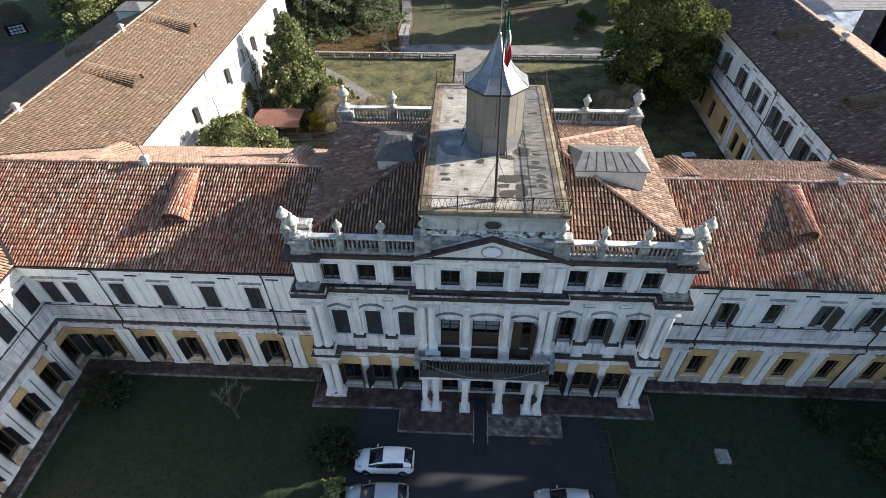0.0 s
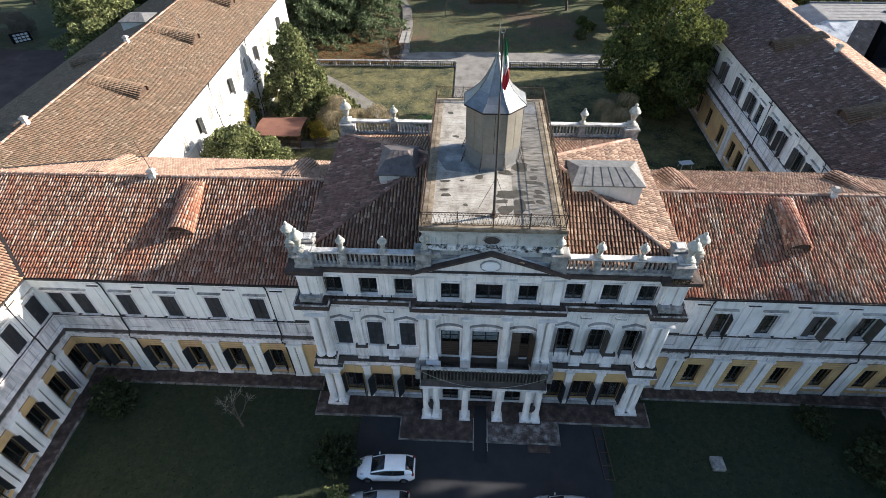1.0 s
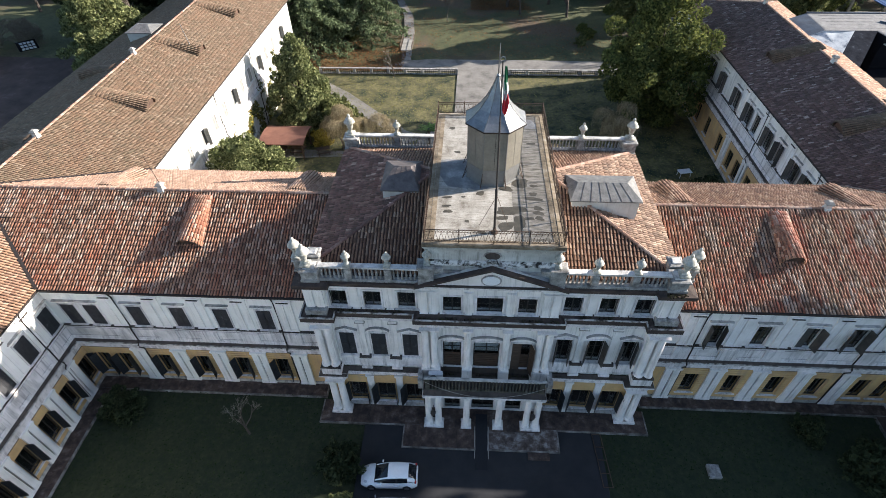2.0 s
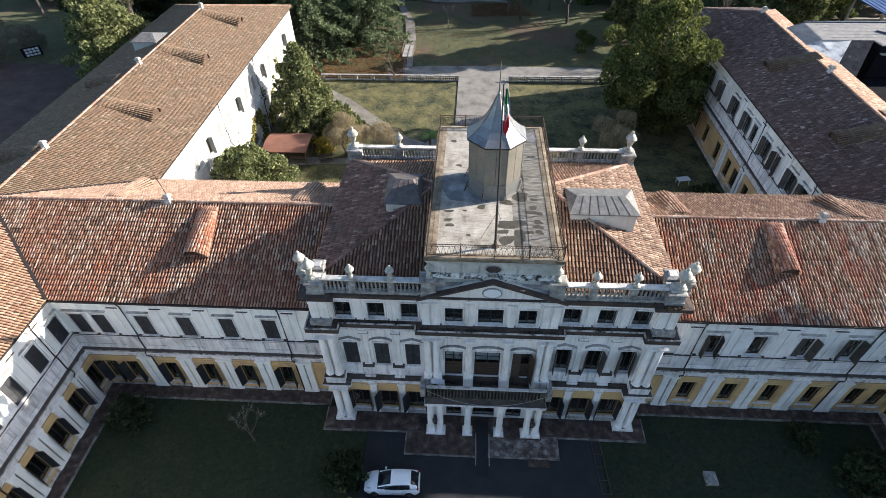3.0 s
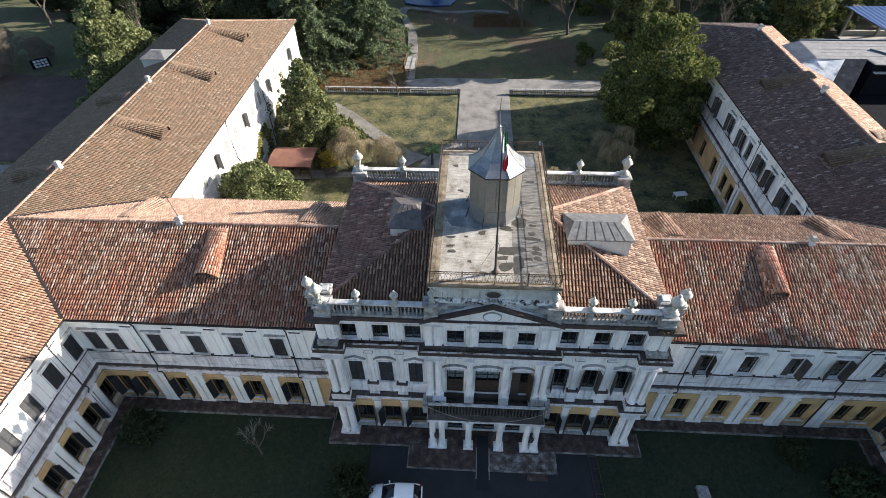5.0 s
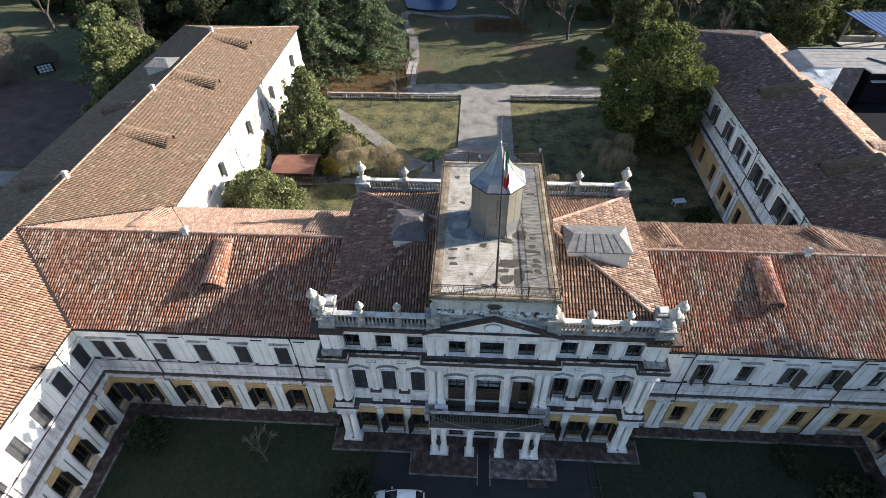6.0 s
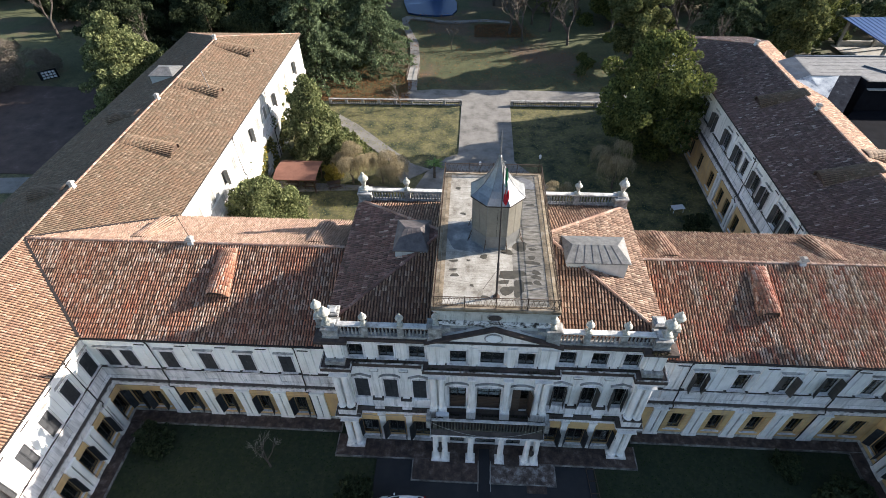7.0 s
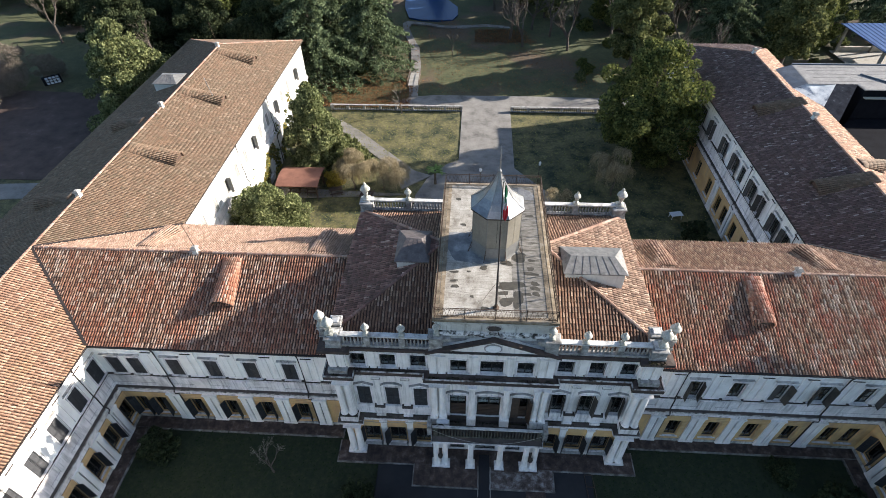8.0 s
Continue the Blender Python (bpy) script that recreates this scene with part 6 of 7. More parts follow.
for s in (-1, 1):
    solid("balcony_pier", Mesh().box(-0.17, 0.17, -0.5, 0.5, 0, 1.1), STONE, "square plastered pier at the balcony end", "pier", "balcony piers", "", Matrix.Translation((s * 4.5, -0.55, 5.1)))
ac = thing("air_conditioner", "white air-conditioning unit on the balcony", "air conditioner", Matrix.Translation((-3.45, -0.42, 5.5)))
part("casing", Mesh().ring(rect(-0.5, 0.5, -0.18, 0.18), [(-0.02, 0.05), (0, 0.08), (0, 0.66), (-0.02, 0.7)], True), PLASTIC, ac)
part("grille", Mesh().lathe([(0.26, 0), (0.26, 0.02), (0.2, 0.03)], 14), SHUTTER, ac, "", Matrix.Translation((-0.15, -0.182, 0.38)) @ pose(0, 0, 0, 90, 0, 0))
for x in (-0.4, 0.4):
    part("foot", Mesh().box(x - 0.05, x + 0.05, -0.2, 0.2, -0.51, 0.052), RUBBER, ac)
for x in (-4.02, -3.3, -1.2, 1.22, 3.3, 4.02):
    c = thing("portico_column", "white plastered column carrying the balcony", "column", Matrix.Translation((x, -1.0, 0.3)), "portico columns")
    part("shaft", column_data(0.25, 3.9), WHITE, c, "", Matrix.Translation((0, 0, 0.12)))
    part("plinth", Mesh().box(-0.4, 0.4, -0.4, 0.4, -0.25, 0.0), TRIM, c)
for x in (-3.66, 3.66):
    solid("lantern", Mesh().lathe([(0.03, 0), (0.14, 0.1), (0.2, 0.45), (0.22, 0.48), (0.05, 0.66), (0.02, 0.8)], 6).beam((0, 0, 0.75), (0, 0.35, 0.95), 0.05), GUTTER, "black iron lantern fixed between the portico columns", "lantern", "portico lanterns", "", Matrix.Translation((x, -1.35, 1.9)))

def cable(name, pts, label):
    return solid(name, Mesh().tube(pts, 0.018), CONCRETE, label, "cable")


cable("light_cable", [(-4.4 + 8.8 * i / 16, -1.12 - 0.3 * (1 - ((i - 8) / 8) ** 2), 6.25 - 0.02 * i - 1.25 * (1 - ((i - 8) / 8) ** 2)) for i in range(17)], "pale cable hanging along the balcony front")
cable("light_cable", [(-11.6 + 7.2 * i / 12, -0.2 - 0.05 * (i % 2), 5.28 + 0.12 * math.sin(i * 0.9)) for i in range(13)], "pale cable lying along the ledge")
paved_strip("pavement_apron", -12.5, 12.5, -1.15, 0.7, 0.12, 1.25, "stone-flagged apron along the villa front")
paved_strip("pavement_steps", -5.9, -0.55, -2.92, -1.17, 0.14, 1.3, "stone-flagged entrance terrace")
paved_strip("pavement_steps", 0.5, 5.7, -2.88, -1.17, 0.14, 1.3, "worn pale stone-flagged entrance terrace", WORN_PAVING)
solid("pavement_porch", Mesh().box(-4.5, 4.5, -1.5, 0.5, -0.1, 0.2), PAVING, "stone porch floor under the balcony", "pavement", "", "structure")
solid("pavement_block", Mesh().box(3.4, 5.0, -3.55, -2.9, -0.1, 0.1), PAVING, "low stone step before the terrace", "pavement", "", "structure")
rp = Mesh()
rp.add([(-0.46, -4.45, 0.01), (0.42, -4.45, 0.01), (0.42, -0.2, 0.34), (-0.46, -0.2, 0.34), (-0.46, -4.45, -0.05), (0.42, -4.45, -0.05), (0.42, -0.2, -0.05), (-0.46, -0.2, -0.05)], [(0, 1, 2, 3), (0, 4, 5, 1), (1, 5, 6, 2), (2, 6, 7, 3), (3, 7, 4, 0)])
ra = thing("entrance_ramp", "entrance ramp covered with black matting", "ramp", Matrix.Translation((0, 0, 0)))
part("matting", rp, MAT_AND_ROOM_BLACK, ra)
for x in (-0.56, 0.46):
    part("kerb", Mesh().strip(x + 0.01, x + 0.07, [(-3.6, -0.02), (-3.6, 0.08), (-1.2, 0.27), (-1.2, -0.02)]), CONCRETE, ra, "pale kerb")
fr = Mesh()
for k in range(5):
    y = -1.35 - k * 0.98
    fr.beam((8.35 + 0.06 * k, y, 0.05), (9.0 + 0.06 * k, y, 0.05), 0.05)
fr.beam((8.35, -1.35, 0.06), (8.6, -5.3, 0.06), 0.05).beam((9.0, -1.35, 0.06), (9.26, -5.3, 0.06), 0.05)
solid("drain_frame", fr, IRON, "long rusty metal frame lying at the lawn edge", "frame")
for k, (x0, x1, y0, y1) in enumerate(((-31.6, -12.55, 1.0, 2.15), (12.55, 31.6, 1.2, 2.15))):
    paved_strip("pavement_wing", x0, x1, y0, y1, 0.08, 1.15, "narrow stone pavement along the wing")
paved_strip("pavement_side", -31.65, -30.5, -20, 0.99, 0.08, 1.15, "narrow stone pavement along the side wing")
paved_strip("pavement_side", 30.5, 31.65, -20, 1.19, 0.08, 1.15, "narrow stone pavement along the side wing")
mh = thing("stone_hatch", "square concrete hatch in the lawn", "hatch", Matrix.Translation((16.65, -3.8, -0.1)))
part("rim", Mesh().ring(rect(-0.42, 0.42, -0.48, 0.48), [(0, 0), (0, 0.3), (-0.04, 0.33)], True), STONE, mh)
part("lid", Mesh().box(-0.33, 0.33, -0.39, 0.39, 0.332, 0.37), STONE, mh)


# ---- trees and shrubs ----
def leaf_mesh(name, centres, size, mat, rng, aspect=1.7, up=0.3, jitter=0.4):
    """Small folded leaves at the given centres, each turned its own way."""
    n = len(centres)
    c = np.asarray(centres, np.float32)
    d = rng.normal(0, 1, (n, 3))
    d[:, 2] = d[:, 2] * 0.7 + up
    d /= np.linalg.norm(d, axis=1)[:, None]
    a = rng.normal(0, 1, (n, 3))
    t = a - (a * d).sum(1)[:, None] * d
    t /= np.linalg.norm(t, axis=1)[:, None]
    b = np.cross(d, t)
    s = size * (1 + jitter * rng.uniform(-1, 1, n))[:, None]
    v = np.zeros((n, 4, 3), np.float32)
    v[:, 0] = c - t * s * aspect * 0.5
    v[:, 1] = c + b * s * 0.42 + d * s * 0.12
    v[:, 2] = c + t * s * aspect * 0.5
    v[:, 3] = c - b * s * 0.42 + d * s * 0.12
    q = np.arange(n * 4).reshape(-1, 4)
    return array_mesh(name, v.reshape(-1, 3), q, mat)


def crown_points(rng, blobs, n):
    """Points massed in the outer skin of many overlapping lumps."""
    w = np.array([b[3] ** 2 for b in blobs])
    pick = rng.choice(len(blobs), n, p=w / w.sum())
    B = np.array([b[:3] for b in blobs])[pick]
    R = np.array([b[3] for b in blobs])[pick]
    d = rng.normal(0, 1, (n, 3))
    d /= np.linalg.norm(d, axis=1)[:, None]
    r = R * (1 - 0.45 * rng.random(n) ** 2)
    return B + d * r[:, None] * np.array([1, 1, 0.85])


def limbs(rng, base_r, height, reach, n, z0=0.3):
    """A tapered trunk with forking limbs."""
    me = Mesh()
    k = 8
    pts = [Vector((0, 0, -0.4))]
    for i in range(1, 6):
        pts.append(Vector((rng.normal(0, 0.12), rng.normal(0, 0.12), height * i / 5)))
    for i in range(5):
        ra, rb = base_r * (1 - i / 5.6), base_r * (1 - (i + 1) / 5.6)
        taper(me, pts[i], pts[i + 1], ra, rb, k)
    for j in range(n):
        f = z0 + (0.95 - z0) * rng.random()
        z = height * f
        a = rng.uniform(0, 6.28)
        p = Vector((0, 0, z))
        e = p + Vector((math.cos(a), math.sin(a), rng.uniform(0.2, 0.7))) * reach * (1.1 - 0.6 * f)
        m = (p + e) / 2 + Vector((0, 0, rng.uniform(-0.2, 0.4)))
        r = base_r * 0.45 * (1.1 - f)
        taper(me, p, m, r, r * 0.65, 5)
        taper(me, m, e, r * 0.65, r * 0.2, 5)
    return me


def taper(me, a, b, ra, rb, k=6):
    d = (b - a)
    q = d.to_track_quat("Z", "Y").to_matrix()
    pts = []
    for p, r in ((a, ra), (b, rb)):
        for i in range(k):
            t = 2 * math.pi * i / k
            pts.append(p + q @ Vector((r * math.cos(t), r * math.sin(t), 0)))
    me.add(pts, [(i, (i + 1) % k, k + (i + 1) % k, k + i) for i in range(k)])


PROFILES = {"dome": ((0.0, 0.92), (0.25, 1.0), (0.5, 0.93), (0.75, 0.7), (0.95, 0.3)), "cone": ((0.0, 0.8), (0.18, 1.0), (0.45, 0.82), (0.7, 0.55), (0.97, 0.15)), "oval": ((0.08, 0.55), (0.3, 0.95), (0.5, 1.0), (0.75, 0.78), (0.97, 0.3)), "umbrella": ((0.75, 0.4), (0.83, 1.0), (0.91, 0.92), (0.98, 0.45)), "tall": ((0.1, 0.5), (0.3, 0.85), (0.6, 1.0), (0.8, 0.75), (0.98, 0.25))}


def broad_tree(seed, h, rx, n, size, mat, shape="oval", lumps=80):
    """Meshes of a broad-leaved evergreen: trunk, crown; the crown is a skin of many uneven lumps."""
    def make():
        rng = np.random.default_rng(seed)
        fz, fr = zip(*PROFILES[shape])
        blobs = []
        for i in range(lumps):
            f = rng.uniform(fz[0], fz[-1])
            R = rx * np.interp(f, fz, fr) * rng.uniform(0.72, 1.12)
            rr = rx * rng.uniform(0.10, 0.24) * (0.6 + 0.4 * np.interp(f, fz, fr))
            a = rng.uniform(0, 6.28)
            d = max(0.0, R - rr * rng.uniform(0.5, 1.1))
            blobs.append((d * math.cos(a), d * math.sin(a), max(rr * 0.8, min(h - rr * 0.85, h * f)), rr))
        for f in [fz[0] + (fz[-1] - fz[0]) * g for g in (0.22, 0.44, 0.66)]:
            R = rx * np.interp(f, fz, fr)
            blobs.append((0, 0, h * f, R * 0.62))
        pts = crown_points(rng, blobs, n)
        pts = pts[pts[:, 2] > 0.12]
        return limbs(rng, 0.024 * h, h * 0.72, rx * 0.75, 16).data("trunk", BARK, True), leaf_mesh("crown", pts, size, mat, rng)
    return cached(("broad", seed, mat.name), make)


def cedar_tree(seed, h, r, n, size, mat):
    """Meshes of a cedar or fir: tiers of drooping boughs round a straight trunk."""
    def make():
        rng = np.random.default_rng(seed)
        pts = []
        me = Mesh()
        taper(me, Vector((0, 0, -0.4)), Vector((0, 0, h * 0.97)), h * 0.022, 0.03, 8)
        tiers = int(h / 1.15)
        for i in range(tiers):
            f = (i + 0.8) / tiers
            z = h * (0.06 + 0.93 * f)
            R = r * (1 - f) ** 0.75 * rng.uniform(0.8, 1.1) + 0.25
            for b in range(12):
                a = rng.uniform(0, 6.28)
                L = R * rng.uniform(0.6, 1.15)
                k = max(6, int(n / tiers / 12))
                t = rng.random(k) ** 0.6
                spread = 0.28 * L * (1.15 - t)
                px = math.cos(a) * L * t - math.sin(a) * rng.normal(0, 1, k) * spread * 0.6
                py = math.sin(a) * L * t + math.cos(a) * rng.normal(0, 1, k) * spread * 0.6
                pz = z - 0.24 * L * t ** 1.6 + rng.normal(0, 0.09, k) + rng.uniform(-0.3, 0.3)
                pts.append(np.stack([px, py, pz], 1))
                if b % 3 == 0:
                    taper(me, Vector((0, 0, z)), Vector((math.cos(a) * L * 0.8, math.sin(a) * L * 0.8, z - 0.16 * L)), 0.05 + 0.012 * L, 0.015, 4)
        P = np.concatenate(pts)
        return me.data("trunk", BARK), leaf_mesh("crown", P, size, mat, rng, 2.2, 0.5)
    return cached(("cedar", seed), make)


def bare_tree(seed, h, spread, levels=4, mat=None, r0=None):
    """Meshes of a leafless tree: trunk with limbs, and its twigs."""
    def make():
        rng = random.Random(seed)
        me, tw = Mesh(), Mesh()

        def grow(p, d, length, r, lev):
            e = p + d * length
            (taper(me, p, e, r, r * 0.68, 6) if lev > 1 else taper(tw, p, e, r, r * 0.4, 3))
            if lev == 0:
                return
            for _ in range(rng.choice((2, 3, 3)) if lev > 1 else 4):
                nd = (d + Vector((rng.uniform(-1, 1), rng.uniform(-1, 1), rng.uniform(-0.25, 0.6))) * spread).normalized()
                grow(p + d * length * rng.uniform(0.6, 1.0), nd, length * rng.uniform(0.6, 0.82), r * 0.58, lev - 1)
        grow(Vector((0, 0, -0.3)), Vector((rng.uniform(-0.1, 0.1), rng.uniform(-0.1, 0.1), 1)).normalized(), h * 0.32, r0 or h * 0.022, levels)
        return me.data("trunk", BARK), tw.data("twig_spray", mat or TWIG_GREY)
    return cached(("bare", seed), make)


def weeping_tree(seed, h, r, n):
    """Meshes of a small weeping tree in winter: a short trunk, a few domed heads and a cascade of fine tan twigs."""
    def make():
        rng = np.random.default_rng(seed)
        heads = [(rng.uniform(-0.85, 0.85) * r, rng.uniform(-0.85, 0.85) * r, h * rng.uniform(0.55, 1.0), r * rng.uniform(0.3, 0.55)) for _ in range(8)]
        verts, quads = [], []
        for i in range(n):
            hx, hy, hz, hr = heads[rng.integers(len(heads))]
            a, el = rng.uniform(0, 6.28), rng.random() ** 0.7
            out = np.array([math.cos(a), math.sin(a), 0.0])
            drop = rng.uniform(0.12, 0.62) * hz * (0.3 + 0.7 * el)
            p = np.array([hx, hy, hz]) + out * hr * el * 0.55 + np.array([0, 0, -0.12 * hr * el])
            wob = rng.normal(0, 0.13, (4, 3))
            pts = [p, p + out * hr * 0.3 + np.array([0, 0, -0.05 * drop]), p + out * hr * 0.48 + np.array([0, 0, -0.35 * drop]), p + out * hr * 0.5 + np.array([0, 0, -drop])]
            pts = [q + w for q, w in zip(pts, wob)]
            pts[3][2] = max(pts[3][2], 0.15)
            b2 = rng.uniform(0, 6.28)
            t = np.array([math.cos(b2), math.sin(b2), 0]) * 0.012
            for k in range(3):
                b = len(verts)
                t0, t1 = 1 - 0.22 * k, 1 - 0.22 * (k + 1)
                verts += [pts[k] - t * t0, pts[k] + t * t0, pts[k + 1] + t * t1, pts[k + 1] - t * t1]
                quads.append((b, b + 1, b + 2, b + 3))
        tr = limbs(rng, 0.15, h * 0.8, r * 0.7, 9, 0.6)
        return tr.data("trunk", BARK), array_mesh("twig_spray", np.array(verts), np.array(quads), TWIG_TAN)
    return cached(("weep", seed), make)


def plant(name, meshes, names, x, y, label, category="tree", turn=0.0, s=1.0, z=-0.1, group=""):
    th = thing(name, label, category, Matrix.Translation((x, y, z)) @ pose(0, 0, 0, 0, 0, turn) @ Matrix.Scale(s, 4), group)
    for nm, me in zip(names, meshes):
        ob = part(nm, me, None, th)
        if nm == "twig_spray":
            tagged(ob, kind="stuff")
    return th


TC = ("trunk", "crown")
TT = ("trunk", "twig_spray")
MAG = lambda: broad_tree(1, 15, 6.2, 30000, 0.26, LEAF_DARK, "dome", 70)
OAK = lambda: broad_tree(2, 17.5, 7.9, 46000, 0.25, LEAF_DARK, "oval", 95)
OAKD = lambda: broad_tree(2, 17.5, 7.9, 36000, 0.28, LEAF_SHADE, "oval", 95)
ROUND = lambda: broad_tree(3, 9.2, 5.0, 44000, 0.17, LEAF_MAG, "dome", 150)
TALL = lambda: broad_tree(4, 20, 5.8, 22000, 0.36, LEAF_IVY, "tall", 80)
CED = lambda: cedar_tree(5, 24, 9.0, 42000, 0.26, LEAF_CEDAR)
FIR = lambda: cedar_tree(6, 21, 5.2, 15000, 0.30, LEAF_CEDAR)
BARE1 = lambda: bare_tree(7, 15, 0.75, 5)
PALE_BARE = lambda: broad_tree(26, 6.5, 4.2, 9000, 0.13, TWIG_GREY, "oval", 60)
BARE2 = lambda: bare_tree(8, 17, 0.6, 5)

plant("magnolia_tree", broad_tree(9, 12.8, 4.9, 30000, 0.23, LEAF_MAG, "cone", 110), TC, -24.6, 44.2, "glossy evergreen magnolia against the white wing")
plant("evergreen_shrub", ROUND(), TC, -25.7, 25.0, "large rounded dense evergreen shrub behind the wing", "shrub")
plant("evergreen_tree", OAK(), TC, 22.8, 47.0, "broad dark evergreen tree beside the garden drive")
plant("weeping_tree", weeping_tree(10, 5.6, 2.6, 3800), TT, -18.2, 37.6, "leafless weeping tree with tan hanging twigs", group="weeping trees")
plant("weeping_tree", weeping_tree(11, 5.2, 3.1, 4400), TT, -14.0, 37.8, "leafless weeping tree with tan hanging twigs", group="weeping trees")
plant("weeping_tree", weeping_tree(12, 6.2, 2.6, 3200), TT, 17.4, 37.6, "leafless weeping tree with tan hanging twigs on the shaded lawn", group="weeping trees")
plant("weeping_tree", weeping_tree(13, 3.4, 1.7, 1200), TT, 9.6, 33.2, "small leafless weeping shrub beside the drive", group="weeping trees")
plant("yellow_shrub", broad_tree(14, 2.6, 1.6, 2200, 0.17, LEAF_YELLOW, "dome", 24), TC, -21.2, 38.6, "yellowing autumn shrub beside the pergola", "shrub")
plant("garden_shrub", broad_tree(15, 3.4, 2.6, 4200, 0.22, LEAF_IVY, "dome", 30), TC, -19.8, 42.4, "loose green shrub below the magnolia", "shrub", 0, 1.35)
plant("evergreen_tree", broad_tree(24, 16.4, 8.4, 40000, 0.25, LEAF_MAG, "cone", 90), TC, -57.6, 57.0, "dense sunlit evergreen tree beyond the outer wing")
plant("cedar_tree", CED(), TC, -21.6, 76.5, "huge dark cedar with layered drooping boughs", s=0.95)
plant("cedar_tree", CED(), TC, -31.0, 84.0, "dark cedar deeper in the park", turn=120, s=0.9)
plant("ivy_tree", TALL(), TC, 27.5, 77.0, "tall ivy-covered tree in the park", s=0.95)
plant("evergreen_tree", TALL(), TC, 56.0, 78.5, "tall sunlit green tree behind the wing", turn=30, s=0.9)
plant("evergreen_tree", MAG(), TC, 66.0, 92.0, "leafy green tree behind the hall", turn=130, s=1.1)
# Two pines out of view, added to block the sun from the front court.
plant("court_shade_pine", broad_tree(27, 31.0, 5.8, 22000, 0.32, LEAF_SHADE, "umbrella", 80), TC, 53.0, 7.5, "unseen tall pine added to shade the front court", group="umbrella pines")
plant("court_shade_pine", broad_tree(28, 28.0, 3.4, 16000, 0.34, LEAF_SHADE, "umbrella", 60), TC, 55.0, 7.3, "unseen pine added to shade the front court", group="umbrella pines")
plant("young_tree", bare_tree(16, 5.4, 0.6, 5, TWIG_PALE, 0.1), TT, -14.0, 59.2, "slender bare young tree by the balustrade")
plant("young_tree", bare_tree(17, 6.0, 0.7, 4, r0=0.07), TT, -6.5, 84.0, "slender bare young tree on the park lawn")
plant("bare_tree", bare_tree(18, 5.2, 0.95, 5, TWIG_PALE, 0.1), TT, -17.8, -2.4, "small leafless tree on the front lawn")
plant("dark_shrub", broad_tree(19, 4.2, 2.4, 4200, 0.22, LEAF_SHADE, "dome", 30), TC, -28.2, -1.2, "dark loose shrub in the court's corner", "shrub", 0, 0.75)
plant("dark_shrub", broad_tree(20, 3.4, 2.3, 3800, 0.22, LEAF_SHADE, "dome", 30), TC, -10.2, -4.7, "dark evergreen shrub beside the parked cars", "shrub", 0, 0.8)
plant("variegated_shrub", broad_tree(21, 1.5, 0.95, 1500, 0.14, LEAF_VARI, "dome", 18), TC, -9.7, -7.3, "small yellow-green variegated shrub beside the cars", "shrub")
plant("dark_shrub", broad_tree(20, 3.4, 2.3, 3800, 0.22, LEAF_SHADE, "dome", 30), TC, 27.6, -3.5, "dark evergreen shrub at the court's edge", "shrub", 50)
plant("dark_shrub", broad_tree(19, 4.2, 2.4, 4200, 0.22, LEAF_SHADE, "dome", 30), TC, 24.5, -0.6, "dark loose shrub below the wing", "shrub", 90, 0.55)
plant("dark_shrub", broad_tree(20, 3.4, 2.3, 3800, 0.22, LEAF_SHADE, "dome", 30), TC, 25.8, 28.5, "dark evergreen shrub on the shaded lawn", "shrub", 140, 0.9)
plant("dark_shrub", broad_tree(20, 3.4, 2.3, 3800, 0.22, LEAF_SHADE, "dome", 30), TC, 13.4, 31.0, "dark evergreen shrub beside the villa", "shrub", 10, 0.8)


def palm():
    def make():
        rng = np.random.default_rng(30)
        verts, quads = [], []
        for i in range(26):
            a = rng.uniform(0, 6.28)
            el = rng.uniform(0.2, 1.2)
            for k in range(10):
                t0, t1 = k / 10, (k + 1) / 10
                def at(t):
                    rr = 1.5 * t
                    return np.array([math.cos(a) * rr * math.cos(el * 0.6), math.sin(a) * rr * math.cos(el * 0.6), 2.2 + math.sin(el) * rr - 0.7 * t * t])
                p0, p1 = at(t0), at(t1)
                sd = np.array([-math.sin(a), math.cos(a), 0])
                for s in (-1, 1):
                    b = len(verts)
                    tip = (p0 + p1) / 2 + sd * s * 0.42 * (1.1 - t0) + np.array([0, 0, -0.1]) + (p1 - p0) * 1.2
                    verts += [p0, p1, tip + (p1 - p0) * 0.15, tip]
                    quads.append((b, b + 1, b + 2, b + 3))
        tr = Mesh().lathe([(0.2, -0.1), (0.22, 0.4), (0.17, 1.2), (0.2, 2.1), (0.12, 2.4)], 8)
        return tr.data("trunk", BARK), array_mesh("fronds", np.array(verts), np.array(quads), PALM)
    return cached("palm", make)


plant("palm_tree", palm(), ("trunk", "fronds"), -6.9, 39.2, "small fan palm at the lawn's corner", "palm")

# ivy and creeper on the white rear wall
rng = np.random.default_rng(40)
pts = []
for i in range(5200):
    y = 33 + 24 * rng.random()
    z = 9.5 * rng.random() ** 1.4 * (0.45 + 0.55 * abs(noise.noise((y * 0.3, 1.0, 0.0)) * 2.0))
    if noise.noise((y * 0.35, z * 0.35, 4.0)) > 0.02:
        pts.append((-30.2 + 0.18 * rng.random(), y, z + 0.2))
iv = thing("wall_creeper", "yellow-green climbing creeper on the white wall", "creeper", Matrix.Translation((0, 0, 0)))
part("leaves", leaf_mesh("leaves", pts[: len(pts) * 2 // 3], 0.26, LEAF_IVY, rng), LEAF_IVY, iv)
part("yellow_leaves", leaf_mesh("yellow_leaves", pts[len(pts) * 2 // 3:], 0.26, LEAF_YELLOW, rng), LEAF_YELLOW, iv)

# the wooded park behind: rows of trees thinning towards the drive's axis
WOOD_SPOTS = []
wr = random.Random(50)
